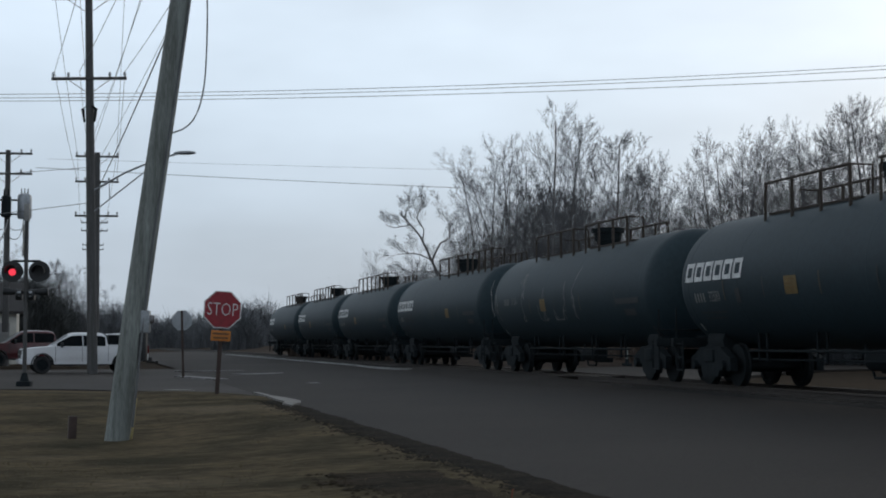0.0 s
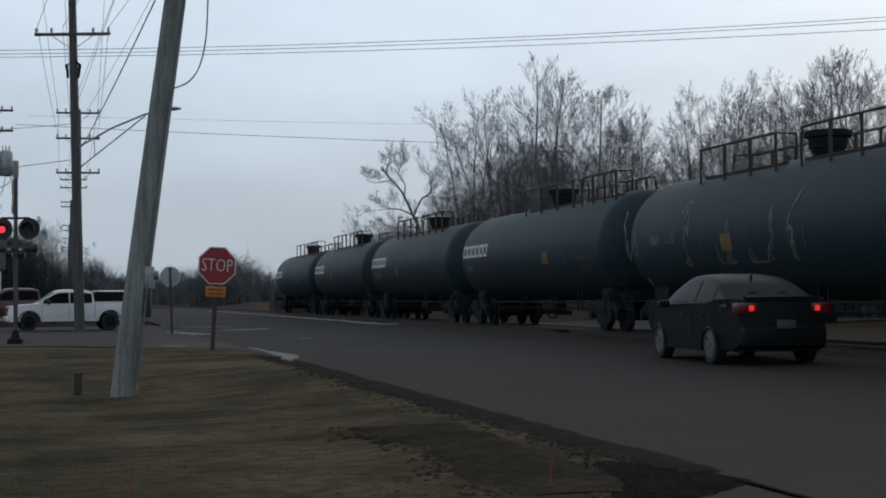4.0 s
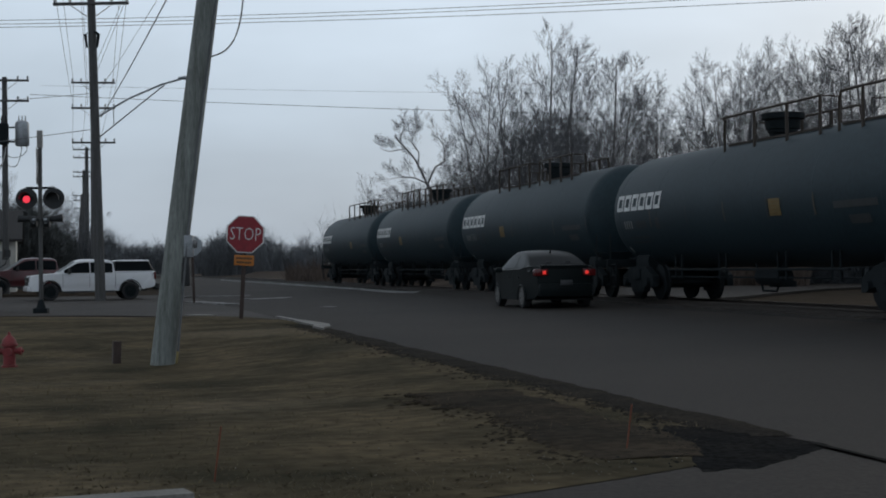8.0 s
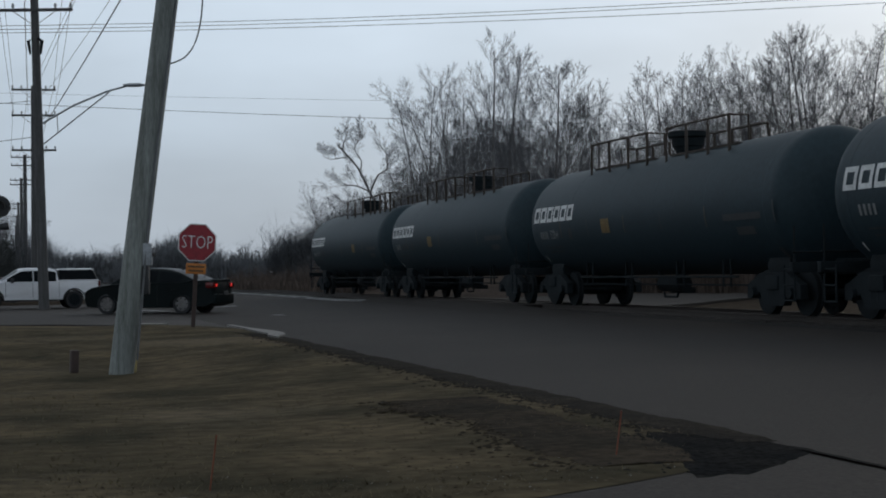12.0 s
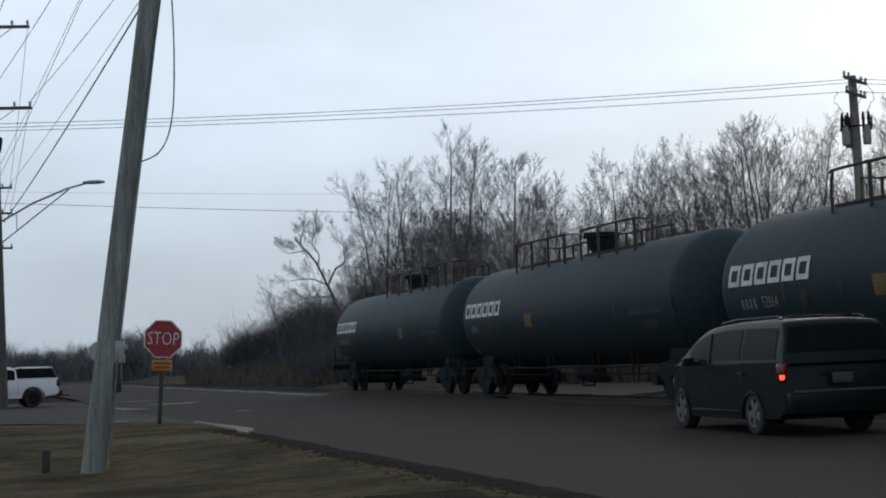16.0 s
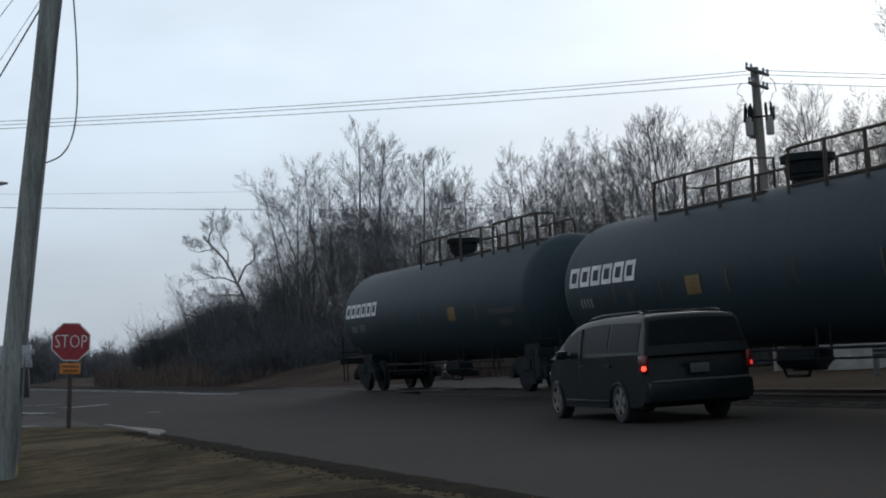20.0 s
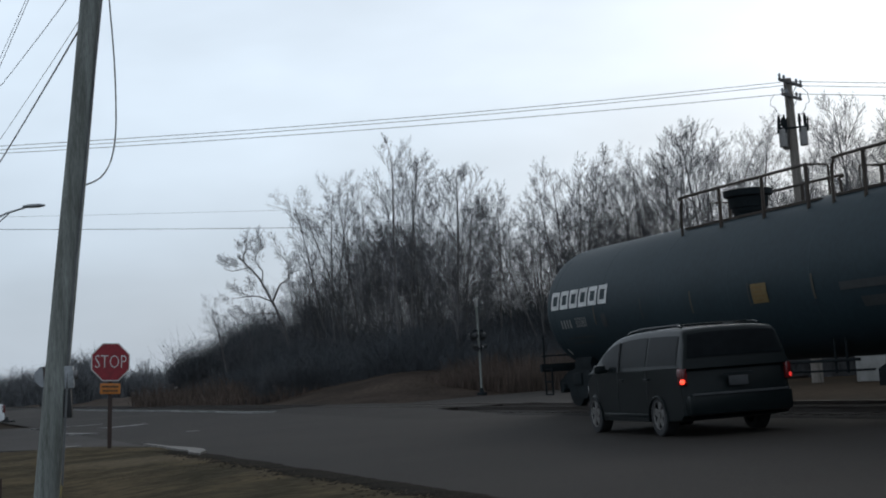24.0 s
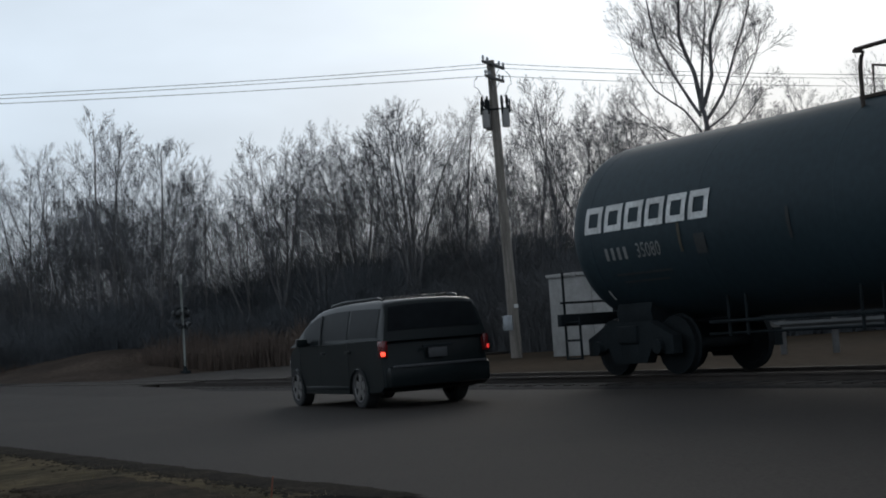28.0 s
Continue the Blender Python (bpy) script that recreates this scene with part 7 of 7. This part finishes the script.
def plant(kind, x, y, h, turn, lean=0.0, zbase=-0.1):
    s = h / HTOP[kind]
    m = pose(x, y, zbase, 0, lean, 0) @ pose(0, 0, 0, 0, 0, turn)
    c = KINDS[kind] if kind not in PLACED else copy_thing(KINDS[kind], m)
    PLACED.add(kind)
    c.matrix_basis = m @ Matrix.Diagonal((s, s, s, 1))
    return c


# azimuth in degrees right of +y, distance, height, kind, turn, lean
for az, d, h, kind, turn, lean in (
        (0.5, 128, 9.3, "slim_b", 60, -8), (1.5, 132, 7.6, "vase_b", 10, 0), (3.4, 130, 9.6, "vase", 200, 0), (3.0, 134, 8.6, "vase_b", 120, 0),
        (4.55, 126, 18.4, "fan", 10, 0), (5.4, 124, 17.4, "fan_b", 80, 0), (4.1, 130, 12.0, "vase_b", 150, -3), (6.1, 122, 13.6, "vase", 95, 0),
        (7.0, 112, 18.7, "tall", 30, 0), (7.75, 114, 17.4, "slim_b", 210, 1), (6.5, 118, 13.0, "oval", 15, 0), (7.4, 116, 13.0, "fan_b", 120, 0),
        (8.85, 107, 15.7, "oval", 120, 0), (9.3, 112, 13.6, "oval", 200, 0), (8.3, 116, 12.5, "vase_b", 260, 0), (9.5, 114, 11.6, "slim_b", 300, 2),
        (10.55, 108, 14.3, "slim", 40, -4), (11.3, 108, 13.6, "slim_b", 190, -3), (10.1, 114, 11.0, "vase_b", 75, 0),
        (12.2, 104, 13.6, "vase_b", 75, -2), (13.25, 100, 15.3, "vase", 140, 0), (13.9, 102, 13.2, "fan", 15, 2), (14.6, 98, 13.6, "vase_b", 230, 0),
        (15.5, 98, 13.6, "fan_b", 100, 0), (16.3, 98, 14.6, "vase", 330, 0), (17.1, 100, 13.2, "slim_b", 200, 2), (18.0, 98, 15.9, "oval", 20, 0), (18.1, 94, 15.4, "vase", 66, 0),
        (19.0, 98, 13.4, "slim", 120, 2), (19.9, 98, 15.7, "tall_b", 66, 0), (20.6, 96, 14.0, "vase_b", 10, 0), (21.5, 94, 13.4, "slim_b", 290, -2), (22.0, 92, 13.0, "fan", 45, 0),
        (22.8, 96, 16.4, "slim", 45, -3), (23.4, 92, 13.6, "fan_b", 155, 0), (24.1, 96, 17.0, "tall_b", 155, -4), (24.9, 94, 15.0, "vase", 260, 0), (25.7, 96, 16.4, "slim_b", 20, -3),
        (26.6, 92, 14.6, "fan", 100, 0), (27.6, 94, 14.0, "vase_b", 190, 0), (28.4, 96, 13.0, "slim", 280, 0), (30.0, 92, 13.0, "vase", 330, 0), (31.2, 94, 14.5, "fan_b", 75, 0),
        (32.4, 92, 15.0, "slim_b", 10, 0), (33.8, 90, 15.0, "vase_b", 170, 0), (35.5, 88, 14.0, "fan", 210, 0), (37.5, 88, 14.5, "oval", 60, 0), (39.5, 88, 14.0, "vase", 10, 0), (41.5, 88, 15, "slim", 170, 0)):
    a = radians(az)
    plant(kind, d * math.sin(a), d * math.cos(a), h * 1.02, turn, lean)
# lower growth filling the wood between them
for az, d, h, kind in ((3.9, 134, 11.5, "vase"), (6.3, 124, 13.6, "fan"), (7.3, 122, 13.5, "oval"), (8.1, 120, 13.0, "vase"), (9.2, 120, 13.4, "fan"), (9.9, 118, 11.5, "vase_b"),
                       (11.9, 112, 11.5, "oval"), (12.8, 110, 12.0, "fan_b"), (15.0, 106, 11.5, "oval"), (17.4, 104, 12.0, "vase_b"), (19.4, 102, 11.5, "vase"), (21.2, 102, 12.0, "oval"), (23.2, 102, 12.0, "vase_b"), (25.3, 102, 12.0, "fan")):
    plant(kind, d * math.sin(radians(az)), d * math.cos(radians(az)), h, 97 * az)


def crooked_tree(label, x, y, turn, limbs, seed, habit, r, scale=1.0):
    """A tree with named main limbs: points (across, up) with the limb's thickness, twigs all along."""
    ob = thing("bare_tree", pose(x, y, -0.1, 0, 0, turn), label, "tree", "bare trees behind the track")
    rng = random.Random(seed)
    bt, bw = Wood(), Wood()
    for thick, twigs, reach, pts in limbs:
        pts = rounded([Vector((a * scale + rng.uniform(-0.22, 0.22) * (k > 0), rng.uniform(-0.4, 0.4) * (k > 0), b * scale + rng.uniform(-0.2, 0.2) * (k > 0))) for k, (a, b) in enumerate(pts)], 2)
        rr = [max(r * thick * (1 - 0.72 * k / (len(pts) - 1)), 0.02) for k in range(len(pts))]
        bt.limb(pts, rr, 8)
        for k in range(twigs):
            v = 0.25 + 0.75 * (k + rng.random()) / twigs
            i = min(int(v * (len(pts) - 1)), len(pts) - 2)
            f = v * (len(pts) - 1) - i
            along_ = (pts[i + 1] - pts[i]).normalized()
            side = along_.cross(Vector((rng.uniform(-1, 1), rng.uniform(-1, 1), rng.uniform(-1, 1)))).normalized()
            ang = radians(rng.uniform(28, 55))
            d = (along_ * math.cos(ang) + side * math.sin(ang) + Vector((0, 0, 0.22))).normalized()
            sprout(bt, bw, pts[i].lerp(pts[i + 1], f), d, reach * rng.uniform(0.6, 1.2), max(0.015, rr[i] * 0.30), 1, rng, habit)
    bt.part("trunk", M_BARK, ob)
    bw.part("crown", M_TWIG, ob)
    return ob


# an open single tree leaning at the end of the wood
crooked_tree("single crooked bare tree leaning at the end of the wood", 126 * math.sin(radians(2.75)), 126 * math.cos(radians(2.75)), 0, (
    (1.0, 6, 1.3, ((0.5, -0.3), (0.2, 3.5), (-0.6, 6.6), (-1.3, 9.0), (-2.4, 11.2), (-3.5, 12.4), (-4.5, 13.2))),
    (0.55, 7, 1.6, ((-1.3, 9.0), (-0.5, 10.3), (0.1, 11.0), (0.0, 12.2), (-0.5, 13.0))),
    (0.40, 7, 1.7, ((-2.2, 10.9), (-2.0, 11.9), (-2.5, 13.0), (-2.2, 14.2))),
    (0.42, 6, 1.5, ((-1.2, 8.8), (-2.4, 9.6), (-3.6, 9.7), (-4.6, 9.3))),
    (0.42, 6, 1.4, ((-0.9, 7.8), (-2.0, 8.0), (-3.2, 7.7), (-4.3, 8.1))),
    (0.30, 6, 1.4, ((-3.2, 12.1), (-3.9, 12.0), (-4.8, 11.8), (-5.4, 12.3))),
    (0.30, 5, 1.3, ((-3.8, 12.7), (-3.9, 13.6), (-3.6, 14.2)))), 91, "slim", 0.16, 0.90)
# the big single tree beyond the pole
crooked_tree("large spreading bare tree beyond the utility pole", 92 * math.sin(radians(29.1)), 92 * math.cos(radians(29.1)), -29, (
    (1.0, 0, 1, ((0.2, -0.3), (0.1, 5.0), (0.0, 9.5), (0.1, 12.2), (0.0, 13.6))),
    (0.46, 20, 3.0, ((0.0, 13.2), (-0.5, 15.4), (-0.9, 17.8), (-0.8, 20.5), (-1.2, 23.6))),
    (0.42, 20, 3.0, ((0.0, 13.4), (0.6, 15.2), (0.9, 17.6), (1.6, 20.0), (1.8, 22.8))),
    (0.30, 18, 2.8, ((-0.1, 13.0), (-1.1, 15.0), (-2.1, 17.2), (-2.6, 19.4), (-3.0, 21.6))),
    (0.30, 18, 2.8, ((0.1, 12.6), (1.2, 14.4), (2.2, 16.6), (2.9, 19.2), (3.1, 21.0))),
    (0.22, 12, 2.6, ((-0.1, 12.0), (-1.2, 13.4), (-2.5, 14.8), (-3.6, 16.6), (-4.1, 18.4))),
    (0.20, 11, 2.4, ((0.1, 12.2), (1.3, 13.2), (2.4, 14.6), (3.3, 16.4), (3.7, 17.6))),
    (0.17, 10, 2.1, ((-0.1, 11.0), (-1.3, 12.0), (-2.8, 12.8), (-4.1, 14.4))),
    (0.22, 7, 1.7, ((-0.1, 10.2), (-1.1, 10.8), (-2.5, 12.2), (-3.4, 13.0))),
    (0.24, 8, 2.0, ((0.1, 11.6), (1.2, 12.0), (2.6, 12.8), (3.5, 14.2))),
    (0.30, 13, 3.0, ((0.0, 13.6), (0.2, 16.0), (0.5, 19.0), (0.6, 24.2)))), 78, "vase", 0.35)
# trees at the junction and behind the buildings
for x, y, h, kind, turn in ((-28.0, 118.8, 9.0, "vase", 0), (-30.5, 126, 7.0, "vase_b", 70), (-37, 132, 9.5, "fan", 140), (-42, 134, 9.0, "oval", 30), (-47, 138, 9.5, "vase_b", 200), (-33, 128, 9.0, "fan_b", 80), (-22.8, 116, 7.6, "oval", 15), (-25.0, 117, 6.8, "oval", 130), (-21.2, 118, 6.4, "vase_b", 60), (-23.8, 119, 7.0, "oval", 250)):
    plant(kind, x, y, h, turn)


def thicket(name, label, spots, mat, count, seed, stem=(0.012, 0.03), forks=2, category="brush", lean=0.25):
    """Uncountable stems: spots gives place and height for a random pair."""
    rng = random.Random(seed)
    vs, fs = [], []
    for _ in range(count):
        x, y, h, *low = spots(rng)
        z0 = low[0] if low else -0.1
        h *= rng.uniform(0.6, 1.0)
        w = rng.uniform(*stem)
        lx, ly = rng.gauss(0, lean) * h, rng.gauss(0, lean) * h
        a = rng.uniform(0, math.pi)
        c, s = math.cos(a) * w, math.sin(a) * w
        i = len(vs)
        vs += [(x - c, y - s, z0), (x + c, y + s, z0), (x + lx * 0.45 + c * 0.8, y + ly * 0.45 + s * 0.8, z0 + h * 0.55), (x + lx * 0.45 - c * 0.8, y + ly * 0.45 - s * 0.8, z0 + h * 0.55), (x + lx, y + ly, z0 + h)]
        fs += [(i, i + 1, i + 2, i + 3), (i + 3, i + 2, i + 4)]
        for k in range(forks):
            u = rng.uniform(0.3, 0.9)
            bx, by, bz = x + lx * u * u, y + ly * u * u, z0 + h * u
            ll = h * rng.uniform(0.18, 0.4)
            dx, dy = rng.gauss(0, 0.6) * ll, rng.gauss(0, 0.6) * ll
            j = len(vs)
            vs += [(bx - c * 0.7, by - s * 0.7, bz), (bx + c * 0.7, by + s * 0.7, bz), (bx + dx, by + dy, bz + ll * rng.uniform(0.3, 0.9))]
            fs.append((j, j + 1, j + 2))
    me = bpy.data.meshes.new(name)
    me.from_pydata(vs, [], fs)
    me.materials.append(mat)
    ob = new(name, me)
    return tagged(ob, label, category, "", "stuff")


def belt(az0, az1, d0, d1, h0, h1, low=None, wide=0.0, grow=0.0):
    """Spots in a sector seen from the start, nearer ones lower."""
    def spot(rng):
        a = radians(rng.uniform(az0, az1))
        u = rng.random()
        d = d0(math.degrees(a)) + (d1 - 0) * u
        h = (h0 + (h1 - h0) * u) * (0.8 + 0.35 * noise.noise((math.degrees(a) * 0.9, u * 2, 0)))
        h *= 1 + grow * rise(math.degrees(a), 6.0, 13.0)
        if wide:
            h *= 1 + wide * (1 - rise(math.degrees(a), 4.0, 10.0))
        if low:
            h *= 0.12 + 0.88 * rise(math.degrees(a), *low)
        return d * math.sin(a), d * math.cos(a), max(h, 0.4)
    return spot


def clumps(count, az0, az1, dist, depth, h0, h1, wide, seed, low=None, grow=0.0):
    """Spots gathered in rounded bushes: each bush is a dome of stems."""
    rng0 = random.Random(seed)
    bushes = []
    for _ in range(count):
        a = rng0.uniform(az0, az1)
        d = dist(a) + depth * rng0.random()
        h = rng0.uniform(h0, h1) * (0.55 + 0.9 * abs(noise.noise((a * 0.35, seed, 0))))
        h *= 1 + grow * rise(a, 6.0, 13.0)
        if low:
            h *= 0.15 + 0.85 * rise(a, *low)
        bushes.append((d * math.sin(radians(a)), d * math.cos(radians(a)), h, h * rng0.uniform(*wide)))

    def spot(rng):
        x, y, h, w = rng.choice(bushes)
        q, t = rng.random() ** 0.6, rng.uniform(0, 2 * math.pi)
        return x + w * q * math.cos(t), y + w * q * math.sin(t), max(0.4, h * math.sqrt(max(0.02, 1 - q * q)))
    return spot


thicket("brush_belt", "dense dark leafless brush behind the track", belt(-1.2, 44, lambda a: 116 - max(0, a - 4) * 1.5 if a < 24 else 86, 22, 5.0, 7.4, (-2.0, 3.8), 0.1, 0.42), M_BRUSH, 66000, 5, (0.012, 0.026), 7, lean=0.42)
thicket("saplings", "thin grey saplings between the trees", belt(1.5, 44, lambda a: 112 - max(0, a - 4) * 1.4 if a < 24 else 86, 20, 6.5, 11.0, (0.5, 4.0)), M_TWIG, 4200, 15, (0.006, 0.013), 11, lean=0.16)
thicket("brush_slope", "dark rounded brush at the end of the wood", clumps(125, -1.0, 4.4, lambda a: 140, 26, 8.6, 13.4, (0.24, 0.42), 61, (-6.0, 1.6)), M_BRUSH, 27000, 6, (0.010, 0.024), 8, lean=0.22)
thicket("brush_front", "dark rounded bushes below the trees", clumps(260, 2.0, 44, lambda a: 102 - max(0, a - 4) * 1.1 if a < 24 else 80, 14, 5.2, 6.6, (0.35, 0.7), 62, None, 0.25), M_BRUSH, 62000, 16, (0.009, 0.022), 8, lean=0.34)
thicket("reed_bed", "tan dry reeds at the foot of the brush", belt(5, 16, lambda a: 92 - max(0, a - 5) * 1.2, 7, 2.2, 3.4, (4.5, 10.0)), M_REED, 9000, 7, (0.014, 0.03), 1, "reeds", 0.12)
thicket("reed_edge", "low tan dry grass beside the far track", belt(-3, 12, lambda a: 100 + max(0, -a) * 4, 18, 1.6, 2.9), M_REED, 7000, 8, (0.015, 0.04), 1, "reeds", 0.25)
# these two stand far off and carry the haze in their colour
thicket("far_wood", "wood along the horizon, greyed by haze in its colour", clumps(110, -22, 1, lambda a: 330, 80, 9.5, 17.0, (0.4, 0.8), 63), M_FARHAZE, 30000, 9, (0.04, 0.11), 6, "wood", 0.15)
thicket("far_clump", "leafless trees in the distance, haze put into their colour", clumps(9, -5.7, -4.7, lambda a: 250, 20, 10.5, 13.0, (0.25, 0.4), 66), M_FARHAZE, 5000, 12, (0.03, 0.09), 6, "wood", 0.15)
thicket("far_hedge", "dark bare hedge trees behind the junction", clumps(26, -15.5, -10.6, lambda a: 130 - (a + 14) * 3, 12, 5.5, 8.0, (0.35, 0.6), 64), M_BRUSH, 14000, 10, (0.014, 0.035), 6, "hedge", 0.2)
thicket("evergreen_hedge", "dark dense evergreens beside the garage", clumps(26, -12.9, -11.2, lambda a: 112, 6, 6.2, 8.2, (0.15, 0.24), 65), M_EVERGREEN, 24000, 11, (0.03, 0.07), 6, "hedge", 0.12)


def lawn_grass():
    def spot(rng):
        while True:
            p, s = rng.uniform(-9, 4.7), 7.6 + 27 * rng.random() ** 1.7
            if s > 7.75 + 2.1 * max(0.0, (p - 1) / 4) ** 1.5 and noise.noise((p * 0.35, s * 0.35, 2)) > -0.25:
                break
        q = RAILS @ Vector((p, s, 0))
        return q.x, q.y, 0.035 + 0.035 * rng.random(), lawn_z(p, s) - 0.03
    thicket("grass_blades", "short dry grass blades on the lawn", spot, M_GRASS, 42000, 12, (0.0025, 0.005), 1, "grass", 0.8)


lawn_grass()


# ---------------------------------------------------------------- what moves
# the train: where the wordmark of its last car stands along the track, by time
TAIL = [(0.0, 117.9), (3.0, 107.25), (8.0, 90.0), (9.5, 84.5), (11.0, 79.2), (13.0, 72.3), (16.0, 61.8), (17.0, 58.35), (20.0, 48.0), (22.5, 39.3), (25.0, 30.65), (28.0, 20.5)]
VAN_S = [(0.0, -62.9), (9.0, -14.9), (12.0, 4.7), (13.0, 12.6), (13.5, 15.9), (14.5, 19.4), (15.5, 21.0), (15.8, 21.5), (16.3, 22.3), (17.0, 23.0), (18.0, 23.25), (28.0, 23.3)]
SEDAN_ROWS = [(0.0, 11.8, -8.0, -4), (2.0, 11.95, 10.0, -4), (3.0, 12.05, 18.4, -4), (3.5, 12.1, 22.0, -4), (4.5, 12.15, 28.6, -4), (5.5, 12.3, 33.5, -3), (6.0, 12.35, 35.5, -3), (7.0, 12.45, 38.3, -2.5), (8.0, 12.47, 40.3, -2), (8.5, 12.47, 41.6, -0.5), (9.0, 12.40, 43.35, 2),
              (9.5, 12.2, 45.4, 7), (10.0, 11.7, 47.4, 14.5), (10.5, 10.65, 49.1, 25), (11.0, 9.15, 50.4, 36), (11.5, 7.05, 51.7, 47), (12.0, 4.62, 52.7, 57), (12.5, 1.9, 53.6, 69), (13.5, -4.6, 54.3, 85), (15.5, -20.0, 54.3, 90), (28.0, -130.0, 54.3, 90)]


def along(rows, t):
    """Smooth value between timed rows."""
    ts = [r[0] for r in rows]
    i = max(0, min(len(ts) - 2, sum(t >= a for a in ts) - 1))
    u = (t - ts[i]) / (ts[i + 1] - ts[i])
    return [a + (b - a) * u for a, b in zip(rows[i][1:], rows[i + 1][1:])]


def spin(wheel, rolled, radius, x, y, z):
    """Turn a wheel about its axle by the way rolled, in steps below a quarter turn."""
    rows, t = [], 0.0
    last = rolled(0.0)
    rows.append((0.0, pose(x, y, z)))
    k = 0
    while t < 28.0 - 1e-6:
        t = min(28.0, t + (1 / 10))
        d = rolled(t)
        if abs(d - last) / radius > 0.9 or t >= 28.0 - 1e-6:
            rows.append((t, pose(x, y, z, -math.degrees((d - rolled(0.0)) / radius), 0, 0)))
            last = d
    walk(wheel, rows)


def motions():
    for k, car in TRAIN:
        walk(car, [(t, RAILS @ pose(TRACK_P, s - 6.95 - 17.0 * k, RAIL_Z)) for t, s in TAIL])
        for w in [c for c in car.children if c.name.startswith("wheelset")]:
            spin(w, lambda t: along(TAIL, t)[0], 0.46, *w.location)
    walk(VAN, [(t, RAILS @ pose(11.7, s, road_z(11.7) - 0.005, 0, -0.7, -5)) for t, s in VAN_S])
    for w in VAN_WHEELS:
        spin(w, lambda t: along(VAN_S, t)[0], VAN_R, *w.location)
    walk(SEDAN, [(t, RAILS @ pose(p, s, road_z(p) - 0.005, 0, 0, a)) for t, p, s, a in SEDAN_ROWS])

    def rolled(t):
        total, prev = 0.0, SEDAN_ROWS[0]
        for r in SEDAN_ROWS[1:]:
            d = math.hypot(r[1] - prev[1], r[2] - prev[2])
            if t <= r[0]:
                return total + d * (t - prev[0]) / (r[0] - prev[0])
            total, prev = total + d, r
        return total
    for w in SEDAN_WHEELS:
        spin(w, rolled, SEDAN_R, *w.location)


motions()
